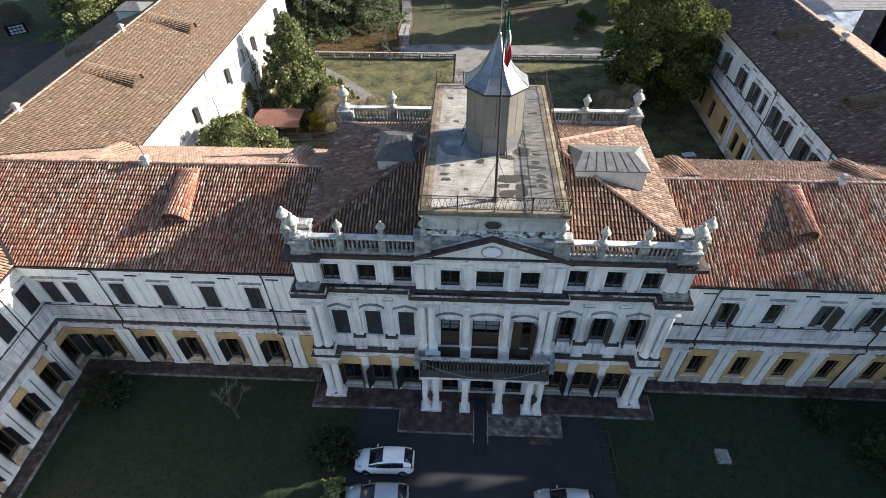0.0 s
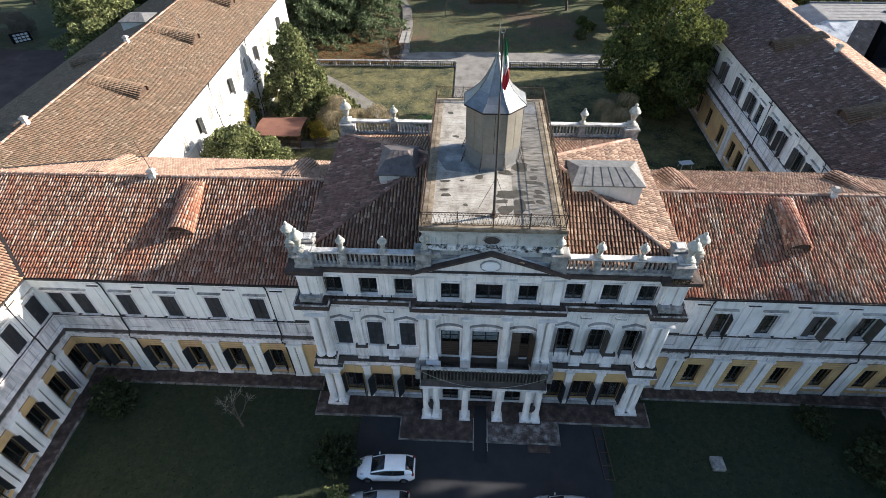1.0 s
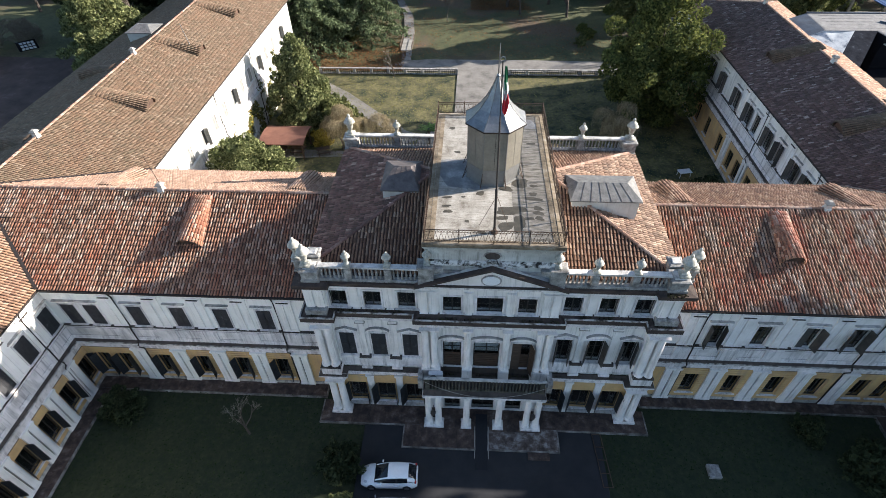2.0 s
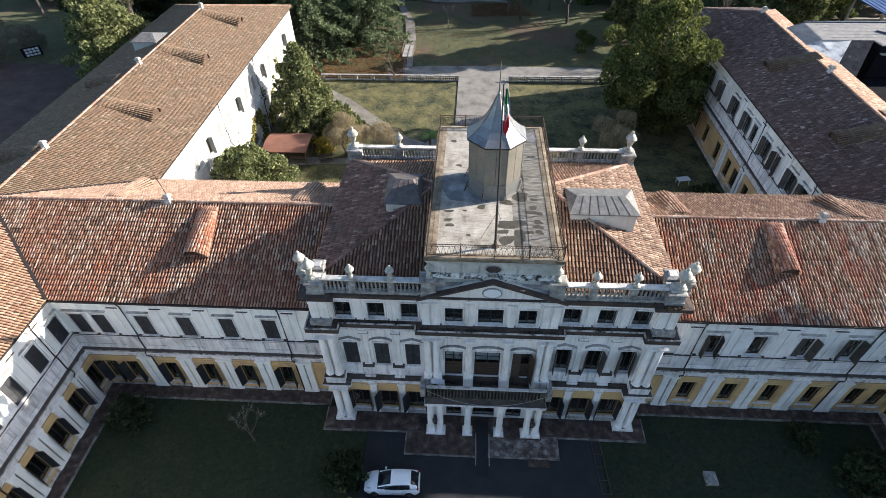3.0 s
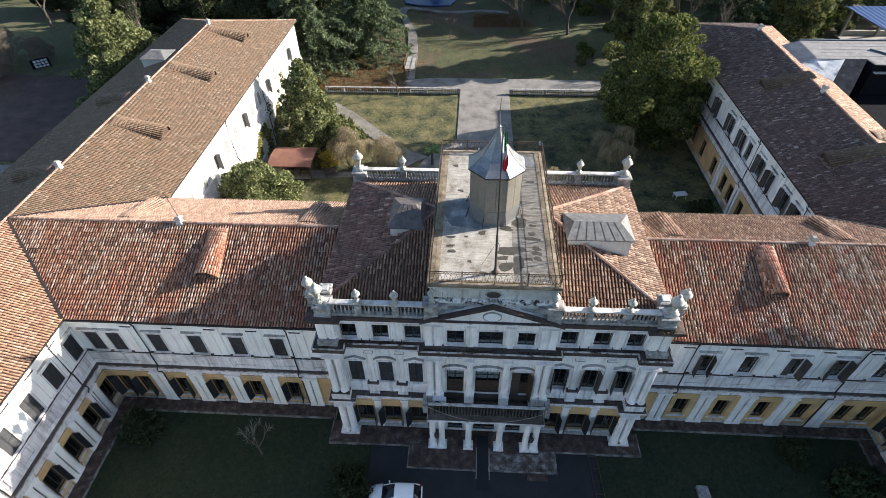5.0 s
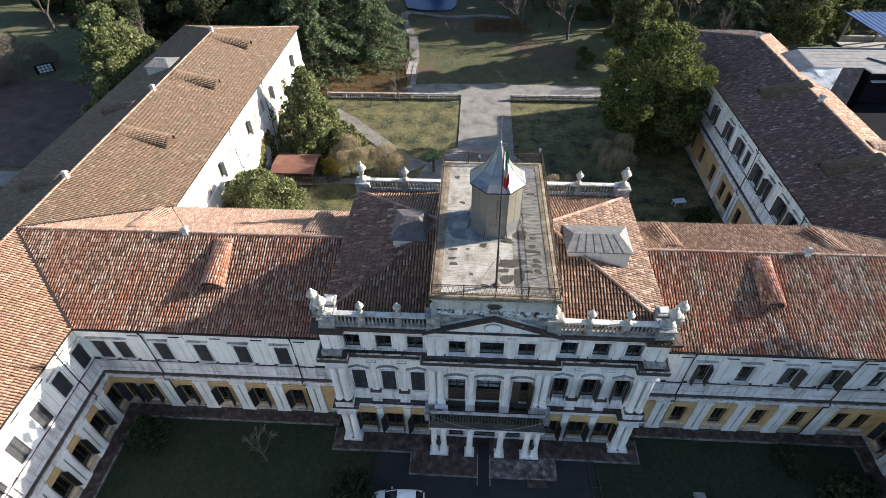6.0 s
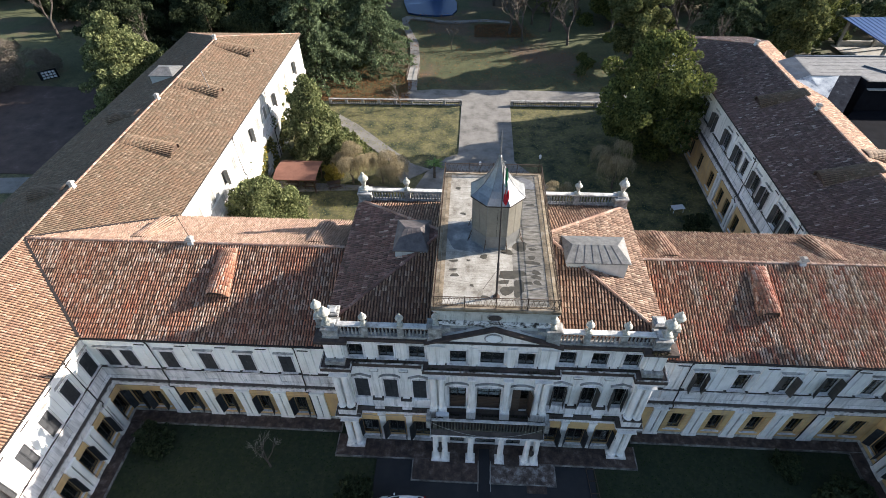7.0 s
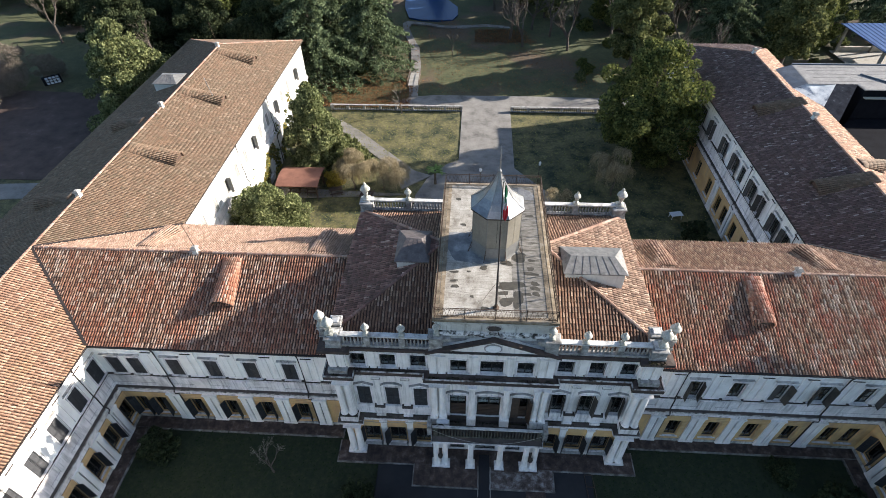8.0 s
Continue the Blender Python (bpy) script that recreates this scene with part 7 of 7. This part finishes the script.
for i in range(1500):
    x, y = wr.uniform(-130, 135), wr.uniform(66, 185)
    lawn = (-24 < x < 25 and y < 100) or (25 <= x < 46 and y < 88)
    pond = -30 < x < 6 and y < 175
    hall_yard = (41 < x < 88 and y < 92) or (x > 84 and y < 135)
    left_roof = -56 < x < -28 and y < 70
    yard_gap = x < -66 and y < 108
    if not (lawn or pond or hall_yard or left_roof or yard_gap) and all((x - a) ** 2 + (y - b) ** 2 > (115 if x > 28 and y < 130 else 52 if y < 120 else 70) for a, b in WOOD_SPOTS):
        WOOD_SPOTS.append((x, y))
KINDS = [(FIR, TC, "fir_tree", "dark fir in the wooded park"), (TALL, TC, "park_tree", "tall ivy-clad tree in the wooded park"), (BARE1, TT, "bare_tree", "leafless winter tree in the park"), (CED, TC, "cedar_tree", "dark cedar in the wooded park"), (BARE2, TT, "bare_tree", "leafless winter tree in the park"), (OAK, TC, "park_tree", "broad dark evergreen in the wooded park")]
for i, (x, y) in enumerate(WOOD_SPOTS):
    fn, nm, name, label = KINDS[wr.choice((0, 1, 2, 3, 4, 1, 5, 4, 3))]
    if x < -26 and nm is TC and wr.random() < 0.65:
        fn, name, label = OAKD, "park_tree", "broad dark evergreen in the wooded park"
    plant(name, fn(), nm, x, y, label, "tree", wr.uniform(0, 360), wr.uniform(0.75, 1.15), -0.15, "park trees")
for x, y, fn, nm in ((5.5, 92, BARE2, TT), (10.5, 97, BARE1, TT), (8, 88, BARE1, TT), (14, 93, BARE2, TT), (17, 86, BARE1, TT), (2.5, 110, BARE2, TT), (-24, 96, FIR, TC), (-27, 92, BARE1, TT), (20, 99, BARE2, TT), (-63, 66, BARE1, TT), (-78, 90, BARE1, TT), (-92, 88, BARE2, TT), (-73, 82, OAKD, TC), (-96, 98, OAKD, TC), (-46, 76, BARE1, TT), (-52, 84, OAKD, TC), (-66, 80, OAKD, TC), (-40, 72, OAKD, TC), (33, 70, BARE1, TT), (40, 72, BARE2, TT), (48, 88, CED, TC), (37, 80, BARE2, TT), (31, 84, BARE1, TT)):
    plant("bare_tree" if nm is TT else "park_tree", fn(), nm, x, y, "leafless winter tree at the park's edge" if nm is TT else "dark evergreen at the park's edge", "tree", x * 37 % 360, 0.85 + 0.2 * (abs(y * 7) % 1), -0.15, "park trees")

for x, y, k in ((-87.5, 64.0, 1.0), (-90, 70, 1.1), (-83.5, 71.5, 0.7), (-87, 57, 0.8)):
    plant("bare_shrub", PALE_BARE(), ("trunk", "twig_spray"), x, y, "pale leafless bushy shrub beside the yard", "shrub", x * 31 % 360, k, -0.15, "bare shrubs")

# low undergrowth along the wood's edge
for i in range(36):
    x, y = wr.uniform(-75, 75), wr.uniform(68, 104)
    if abs(x + 13) < 3 or (abs(x - 2) < 12 and y < 104) or (-22 < x < -2):
        continue
    plant("undergrowth_shrub", broad_tree(22, 2.4, 2.0, 1800, 0.24, LEAF_IVY, "dome", 20) if i % 2 else broad_tree(23, 2.2, 2.2, 1800, 0.24, LEAF_DARK, "dome", 20), TC, x, y, "low bushy undergrowth at the wood's edge", "shrub", wr.uniform(0, 360), wr.uniform(0.6, 1.3), -0.2, "undergrowth")

# fallen leaves on the ground of the park and lawn
pts = []
for i in range(9000):
    x, y = rng.uniform(-32, 34), rng.uniform(66.6, 104)
    pts.append((x, y, 0.06 + 0.02 * rng.random()))
for i in range(7000):
    x, y = rng.uniform(-33, -13), 61.2 + 12 * rng.random() ** 1.5
    if noise.noise((x * 0.2, y * 0.2, 7.0)) > -0.25:
        pts.append((x, y, 0.05 + 0.03 * rng.random()))
for i in range(5000):
    pts.append((rng.uniform(-2, 14), 90 + 7.5 * rng.random(), 0.06 + 0.03 * rng.random()))
LITTER = mat_leaf("fallen_leaves", (0.10, 0.045, 0.02), (0.30, 0.16, 0.07), 0.8)
tagged(part("fallen_leaves", leaf_mesh("fallen_leaves", pts, 0.2, LITTER, rng, 1.2, 3.0), LITTER), "brown fallen leaves on the park floor", "leaves", "", "stuff")
pts = [(rng.uniform(-29, 29), rng.uniform(18, 60.5), 0.0) for i in range(26000)]
pts = [(x, y, 0.0 + 0.06 * rng.random()) for x, y, z in pts if not (-10.5 < x < 10 and y < 44) and not (-4 < x < 4.6)]
TUFT = mat_leaf("grass_tufts", (0.095, 0.105, 0.028), (0.32, 0.29, 0.10), 0.9)
tagged(part("grass", leaf_mesh("grass", pts, 0.12, TUFT, rng, 1.4, 2.5), TUFT), "short uneven winter lawn grass", "grass", "", "stuff")
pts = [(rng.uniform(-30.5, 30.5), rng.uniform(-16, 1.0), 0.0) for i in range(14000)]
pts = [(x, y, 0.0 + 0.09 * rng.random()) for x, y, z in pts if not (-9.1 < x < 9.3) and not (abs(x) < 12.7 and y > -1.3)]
# Darker copy of the tuft colours for the shaded court.
TUFT_SHADED = mat_leaf("shaded_court_grass", (0.016, 0.032, 0.011), (0.042, 0.062, 0.022), 0.9)
tagged(part("grass", leaf_mesh("grass", pts, 0.1, TUFT_SHADED, rng, 1.4, 2.5), TUFT_SHADED), "short lawn grass of the front court, darkened for shade", "grass", "", "stuff")


# moss, soot and rubble caught on the ledges of the front
pts = []
for i in range(5200):
    x = rng.uniform(-11.5, 11.5)
    yf = 0.1 if abs(x) < 4.4 else 0.0 if abs(x) > 10.25 else 0.55
    z, out = ((5.2, 0.3), (11.83, 0.34), (14.62, 0.34), (5.32, 0.12))[i % 4]
    if noise.noise((x * 0.9, z, 2.0)) > -0.15 and not (z > 14 and abs(x) < 4.5):
        pts.append((x, yf - out * rng.random(), z + 0.05 * rng.random()))
MOSS = mat_leaf("ledge_moss", (0.02, 0.018, 0.012), (0.09, 0.085, 0.05), 0.9)
tagged(part("ledge_moss", leaf_mesh("ledge_moss", pts, 0.11, MOSS, rng, 1.3, 0.5), MOSS), "dark moss and soot clumps on the cornices", "moss", "", "stuff")


# ---- garden things ----
balustrade("low grey stone garden balustrade", -26.5, -3.7, 60.4, -0.05, 0.95, 0.34, [-26.3 + 2.8 * k for k in range(9)] , 0.4, STONE, 0.3, 0.15, "garden_balustrade", 0.09, "garden balustrades", STONE_DARK)
balustrade("low grey stone garden balustrade", 4.5, 27.0, 60.4, -0.05, 0.95, 0.34, [4.7 + 2.8 * k for k in range(9)], 0.4, STONE, 0.3, 0.15, "garden_balustrade", 0.09, "garden balustrades", STONE_DARK)


def pergola():
    th = thing("garden_shelter", "timber picnic shelter with rust-red felt roof", "shelter", Matrix.Translation((-25.3, 36.9, -0.08)))
    for x in (-2.5, 2.5):
        for y in (-1.8, 1.8):
            part("post", cached("perpost", lambda: Mesh().box(-0.08, 0.08, -0.08, 0.08, 0, 2.45).data("post", WOOD)), WOOD, th, "", Matrix.Translation((x, y, 0)))
    n = 8
    pts = []
    for i in range(n + 1):
        t = -1 + 2 * i / n
        pts.append((2.3 * t, 2.45 + 0.4 * (1 - t * t)))
    me = Mesh()
    v = [(-2.9, y, z) for y, z in pts] + [(2.9, y, z) for y, z in pts] + [(-2.9, y, z - 0.08) for y, z in pts] + [(2.9, y, z - 0.08) for y, z in pts]
    k = n + 1
    f = []
    for i in range(n):
        f += [(i, i + 1, k + i + 1, k + i), (2 * k + i + 1, 2 * k + i, 3 * k + i, 3 * k + i + 1), (i, 2 * k + i, 2 * k + i + 1, i + 1), (k + i + 1, 3 * k + i + 1, 3 * k + i, k + i)]
    f += [(0, k, 3 * k, 2 * k), (n, 2 * k + n, 3 * k + n, k + n)]
    me.add(v, f)
    part("roof", me, RUST_ROOF, th, "gently arched rust-red roof")
    part("beam", Mesh().box(-2.8, 2.8, -1.88, -1.72, 2.3, 2.46), WOOD, th)
    part("beam", Mesh().box(-2.8, 2.8, 1.72, 1.88, 2.3, 2.46), WOOD, th)


pergola()


def bench(x, y, turn, name="picnic_table"):
    th = thing(name, "brown wooden picnic table with benches", "table", Matrix.Translation((x, y, -0.08)) @ pose(0, 0, 0, 0, 0, turn), "picnic tables")
    part("tabletop", Mesh().box(-0.9, 0.9, -0.38, 0.38, 0.7, 0.75), WOOD, th)
    for s in (-1, 1):
        part("seat", Mesh().box(-0.9, 0.9, s * 0.72 - 0.14, s * 0.72 + 0.14, 0.42, 0.46), WOOD, th)
        part("leg", Mesh().beam((s * 0.65, -0.8, 0.0), (s * 0.65, -0.2, 0.72), 0.08).beam((s * 0.65, 0.8, 0.0), (s * 0.65, 0.2, 0.72), 0.08).box(s * 0.65 - 0.04, s * 0.65 + 0.04, -0.8, 0.8, 0.36, 0.42), WOOD, th)


bench(-26.3, 36.7, 0)
bench(-23.9, 36.7, 0)
bench(-20.6, 36.6, 20)
bench(-16.2, 36.0, 80)
pt = thing("garden_table", "white plastic garden table on the shaded lawn", "table", Matrix.Translation((24.8, 33.0, -0.1)) @ pose(0, 0, 0, 0, 0, 12))
part("tabletop", Mesh().ring(rect(-0.8, 0.8, -0.45, 0.45), [(-0.04, 0.68), (0, 0.7), (0, 0.73), (-0.04, 0.75)], True), PLASTIC, pt)
for sx in (-1, 1):
    for sy in (-1, 1):
        part("leg", Mesh().beam((sx * 0.68, sy * 0.36, 0), (sx * 0.62, sy * 0.32, 0.69), 0.06), PLASTIC, pt)


def garden_lamp(x, y, s=1.0):
    th = thing("garden_lamp", "black post lamp with lantern head", "lamp post", Matrix.Translation((x, y, -0.05)), "garden lamps")
    part("post", Mesh().lathe([(0.12, 0), (0.12, 0.3), (0.05, 0.4), (0.045, 2.7 * s)], 8), IRON, th)
    part("head", Mesh().lathe([(0.08, 2.7 * s), (0.17, 2.8 * s), (0.2, 3.15 * s), (0.05, 3.35 * s)], 6), PLASTIC, th, "pale lantern head")


garden_lamp(7.6, 40.4)
garden_lamp(-0.6, 39.0, 0.9)
# small foot bridge and its rails on the park path
br = thing("foot_bridge", "small wooden foot bridge on the park path", "bridge", Matrix.Translation((-13.1, 72.0, 0)))
part("deck", Mesh().box(-0.95, 0.95, -2.6, 2.6, 0.02, 0.12), CONCRETE, br)
for s in (-1, 1):
    part("handrail", Mesh().beam((s * 1.0, -2.6, 1.0), (s * 1.0, 2.6, 1.0), 0.08).beam((s * 1.0, -2.6, 0.55), (s * 1.0, 2.6, 0.55), 0.06), WOOD_RAIL, br)
    for k in range(4):
        part("post", cached("brpost", lambda: Mesh().box(-0.05, 0.05, -0.05, 0.05, 0.1, 1.05).data("post", WOOD_RAIL)), WOOD_RAIL, br, "", Matrix.Translation((s * 1.0, -2.5 + k * 1.66, 0)))


# ---- neighbouring buildings ----
def hall():
    th = building("neighbour_hall", "low hall with grey sheet-metal roofs beside the wing", "building", (54, 45, 0))
    A, D, I2, J, C = (39.95, 48.5), (39.65, 42.95), (43.0, 42.9), (45.6, 42.9), (45.75, 41.45)
    top = 13.9
    out = [(40.6, 42.95), I2, J, C, (64, 41.45), (64, 48.4), (40.6, 48.5)]
    part("wall", Mesh().ring(out, [(0, 0), (0, top - 0.2)], True), SHADED_WALL, th, "sheet-clad wall blackened for shade")
    part("roof", Mesh().ring([D, I2, J, C, (64, 41.45), (64, 48.4), A], [(-0.1, top - 0.19), (0.06, top - 0.12), (0.06, top - 0.04), (-0.15, top)], True), HALL_ROOF, th, "pale grey felt roof")
    for k in range(5):
        part("joint", Mesh().box(41.0, 63.5, 43.6 + k * 1.02, 43.63 + k * 1.02, top, top + 0.015), HALL_JOINT, th)
    part("parapet", Mesh().box(40.0, 64.0, 48.42, 48.6, top - 0.1, top + 0.14), FACET, th, "dark roof edge")
    part("upstand", Mesh().beam((47.2, 45.6, top + 0.08), (50.2, 42.4, top + 0.08), 0.12, 0.2), FACET, th, "dark upstand on the roof")
    part("lower_roof", slanted((37.75, 48.1, 13.34), (*A, top - 0.02), (*D, top - 0.02), (37.8, 42.6, 13.34)), FACET, th, "blue-grey sheet facet")
    part("lower_roof", slanted((37.8, 42.6, 13.34), (*D, top - 0.02), (*I2, top - 0.02), (40.45, 39.3, 12.7)), WORN_WHITE, th, "white weathered sloping roof")
    part("lower_roof", slanted((*I2, top - 0.02), (*J, top - 0.02), (41.35, 36.85, 11.9), (40.45, 39.3, 12.7)), NAVY, th, "worn navy metal sloping roof")
    part("ledge", Mesh().box(45.9, 64, 40.9, 41.4, 12.9, 13.0), CONCRETE, th, "pale ledge below the roof edge")
    part("side_wall", Mesh().ring([(40.62, 20.0), (64, 20.0), (64, 41.4), (45.7, 41.4), (40.62, 35.9)], [(0, 0), (0, 10.0), (-0.2, 10.1)], True), SHADED_WALL, th, "lower block blackened for shade")
    return th


def slanted(a, b, c, d):
    me = Mesh()
    v = [Vector(p) for p in (a, b, c, d)]
    me.add(v + [p - Vector((0, 0, 0.15)) for p in v], [(0, 1, 2, 3), (7, 6, 5, 4), (0, 4, 5, 1), (1, 5, 6, 2), (2, 6, 7, 3), (3, 7, 4, 0)])
    return me


hall()
pv = thing("blue_roof_pavilion", "open pavilion with blue sheet roof", "pavilion", Matrix.Translation((76.5, 82.0, -0.1)))
part("roof", slanted((-7.2, 5.6, 5.5), (8, 5.6, 5.5), (8, -16.5, 5.5), (-6.4, -8.4, 5.5)), BLUE_ROOF, pv, "blue ribbed sheet roof")
for k in range(15):
    part("rib", Mesh().beam((-6.2 + k * 0.95, 5.5, 5.53), (-6.2 + k * 0.95, -8.3 - 0.53 * k, 5.53), 0.06), BLUE_ROOF, pv)
for x, y in ((-6.2, 4.6), (-5.6, -7.2), (-1.0, -9.8), (3.6, -12.2), (0.5, 4.6), (6.5, 4.6)):
    part("post", cached("pavpost", lambda: Mesh().box(-0.22, 0.22, -0.22, 0.22, 0, 5.3).data("post", CONCRETE)), CONCRETE, pv, "", Matrix.Translation((x, y, 0)))
part("low_wall", Mesh().box(-6.0, 7.4, 4.9, 5.4, 0, 1.1), CONCRETE, pv)
part("low_wall", Mesh().beam((-5.6, -7.2, 0.5), (6.0, -13.4, 0.5), 0.35, 1.0), CONCRETE, pv)
part("floor", slanted((-7.0, 5.4, 0.2), (8, 5.4, 0.2), (8, -16.0, 0.2), (-6.2, -8.2, 0.2)), CONCRETE, pv, "pale concrete floor")
sg = thing("notice_board", "dark board with rows of white sheets", "notice board", Matrix.Translation((-80.9, 67.6, -0.1)) @ pose(0, 0, 0, 0, 0, 38) @ Matrix.Scale(0.7, 4))
part("board", Mesh().box(-2.2, 2.2, -0.06, 0.06, 0.6, 3.0), CAR_GLASS, sg)
for i in range(4):
    for j in range(3):
        part("sheet", Mesh().box(-1.5 + i * 0.85, -0.85 + i * 0.85, -0.075, -0.062, 0.8 + j * 0.7, 1.3 + j * 0.7), PLASTIC, sg)
for x in (-1.9, 1.9):
    part("post", Mesh().box(x - 0.06, x + 0.06, -0.05, 0.05, 0, 0.6), IRON, sg)



# ---- cars ----
def car(name, x, y, turn, paint, label, length=4.0, height=1.46, rear=1.0):
    """A small hatchback: rounded lower body, and a cabin whose glass carries the painted roof and pillars."""
    th = thing(name, label, "car", Matrix.Translation((x, y, 0.0)) @ pose(0, 0, 0, 0, 0, turn), "parked cars")
    h = length / 2

    def grid(fn, us, vs):
        me = Mesh()
        nv = len(vs)
        me.add([fn(u, v) for u in us for v in vs], [(i * nv + k, i * nv + k + 1, (i + 1) * nv + k + 1, (i + 1) * nv + k) for i in range(len(us) - 1) for k in range(nv - 1)])
        return me

    def body_pt(u, v):
        """u along the car from nose to tail, v round the section from sill over the top to sill."""
        w = 0.87 * (1 - 0.30 * max(0, (0.22 - u) / 0.22) ** 2.2 - 0.20 * max(0, (u - 0.84) / 0.16) ** 2.4)
        top = np.interp(u, (0, 0.03, 0.12, 0.3, 0.6, 0.9, 0.97, 1.0), (0.50, 0.64, 0.78, 0.93, 0.97, 0.98, 0.92, 0.72))
        a = math.pi * v
        c, d = math.cos(a), math.sin(a)
        q = (abs(c) ** 3.6 + abs(d) ** 3.6) ** (-1 / 3.6)
        low = 0.22 + 0.12 * max(0, (0.06 - u) / 0.06) + 0.1 * max(0, (u - 0.95) / 0.05)
        mid = (low + top) / 2
        return (-h + length * u, w * q * c * (1.0 if d * q > 0.1 else 0.97), mid + (top - mid) * q * (2 * d - 1) if d > 0 else low)

    us = [0, 0.015, 0.04, 0.09, 0.16, 0.25, 0.35, 0.5, 0.65, 0.8, 0.88, 0.94, 0.975, 1.0]
    vs = [i / 20 for i in range(21)]
    shell = grid(body_pt, us, vs)
    for u in (0.0, 1.0):
        n = len(shell.v)
        shell.v += [body_pt(u, v) for v in vs]
        shell.f.append(tuple(range(n, n + len(vs))))
    part("body", shell, paint, th, "", None, True)
    part("underside", Mesh().box(-h + 0.15, h - 0.12, -0.74, 0.74, 0.17, 0.32), RUBBER, th, "black underside")

    def cab_pt(u, v, out=0.0):
        """The cabin's skin: u from the windscreen's foot to the rear window's foot, v from side to side."""
        xx = -h + length * (0.25 + 0.73 * u)
        z = np.interp(u, (0, 0.1, 0.2, 0.3, 0.42, 0.6, 0.75, 0.84, 0.92, 1.0), (0.90, 1.06, 1.23, 1.36, 1.43, 1.45, 1.42, 1.35 * rear + 1.40 * (1 - rear), 1.18 * rear + 1.36 * (1 - rear), 0.93)) * height / 1.46
        w0 = 0.78 - 0.10 * (1 - u) ** 3 - 0.14 * u ** 3
        w1 = 0.60 - 0.06 * u
        a = math.pi * v
        c, d = math.cos(a), math.sin(a)
        q = (abs(c) ** 4 + abs(d) ** 4) ** -0.25
        f = min(1.0, max(0.0, d * q))
        zb = 0.90
        return (xx, (w0 + (w1 - w0) * f ** 1.3 + out * 0.7) * q * c, zb + (z - zb) * f + out)

    cu = [i / 24 for i in range(25)]
    part("glasshouse", grid(cab_pt, cu, [i / 16 for i in range(17)]), CAR_GLASS, th, "dark car windows", None, True)
    skin = lambda u, v: cab_pt(u, v, 0.014)
    step = lambda a, b, n: [a + (b - a) * i / n for i in range(n + 1)]
    part("roof", grid(skin, step(0.33, 0.82, 10), step(0.25, 0.75, 8)), paint, th, "", None, True)
    for a, b in ((0.03, 0.25), (0.75, 0.97)):
        part("pillar", grid(skin, step(0.80, 0.97, 4), step(a, b, 4)), paint, th, "", None, True)
        e0, e1 = (0.215, 0.262) if a < 0.5 else (0.738, 0.785)
        part("pillar", grid(skin, step(0.02, 0.36, 7), step(e0, e1, 2)), paint, th, "", None, True)
        part("roof_rail", grid(skin, step(0.34, 0.82, 8), step(e0, e1, 2)), paint, th, "", None, True)
        part("pillar", grid(skin, step(0.52, 0.55, 1), step(a, b, 4)), RUBBER, th, "", None, True)
    for s in (-1, 1):
        part("mirror", Mesh().ball((-0.5, s * 0.81, 0.95), 0.08, 8, 5, (0.8, 1.5, 0.8)), paint, th)
        part("headlight", Mesh().ball((-h + 0.36, s * 0.54, 0.67), 0.12, 8, 5, (1.2, 0.8, 0.5)), CHROME, th)
        part("tail_lamp", Mesh().ball((h - 0.12, s * 0.62, 0.84), 0.14, 8, 5, (0.6, 0.9, 1.0)), RED_LAMP, th)
        for wx in (-h + 0.78, h - 0.74):
            wh = part("wheel", cached("tyre", lambda: Mesh().lathe([(0.2, -0.1), (0.29, -0.105), (0.315, -0.07), (0.315, 0.07), (0.29, 0.105), (0.2, 0.1)], 18).data("wheel", RUBBER, True)), RUBBER, th, "", Matrix.Translation((wx, s * 0.785, 0.315)) @ pose(0, 0, 0, 90, 0, 0))
            part("rim", cached("rim", lambda: Mesh().lathe([(0.2, -0.112), (0.06, -0.09), (0.06, 0.09), (0.2, 0.112)], 10).data("rim", CHROME)), CHROME, wh)
    part("number_plate", Mesh().box(h - 0.06, h + 0.01, -0.26, 0.26, 0.5, 0.61), PLASTIC, th)


car("parked_car", -6.55, -5.3, 2, CAR_WHITE, "white five-door hatchback parked on the asphalt")
car("parked_car", -6.75, -7.75, 3, CAR_SILVER, "silver hatchback parked beside the white one", 4.1, 1.5, 0.5)
car("parked_car", 5.35, -7.55, -1, CAR_SILVER, "pale silver car parked across the court", 3.9, 1.62, 0.0)
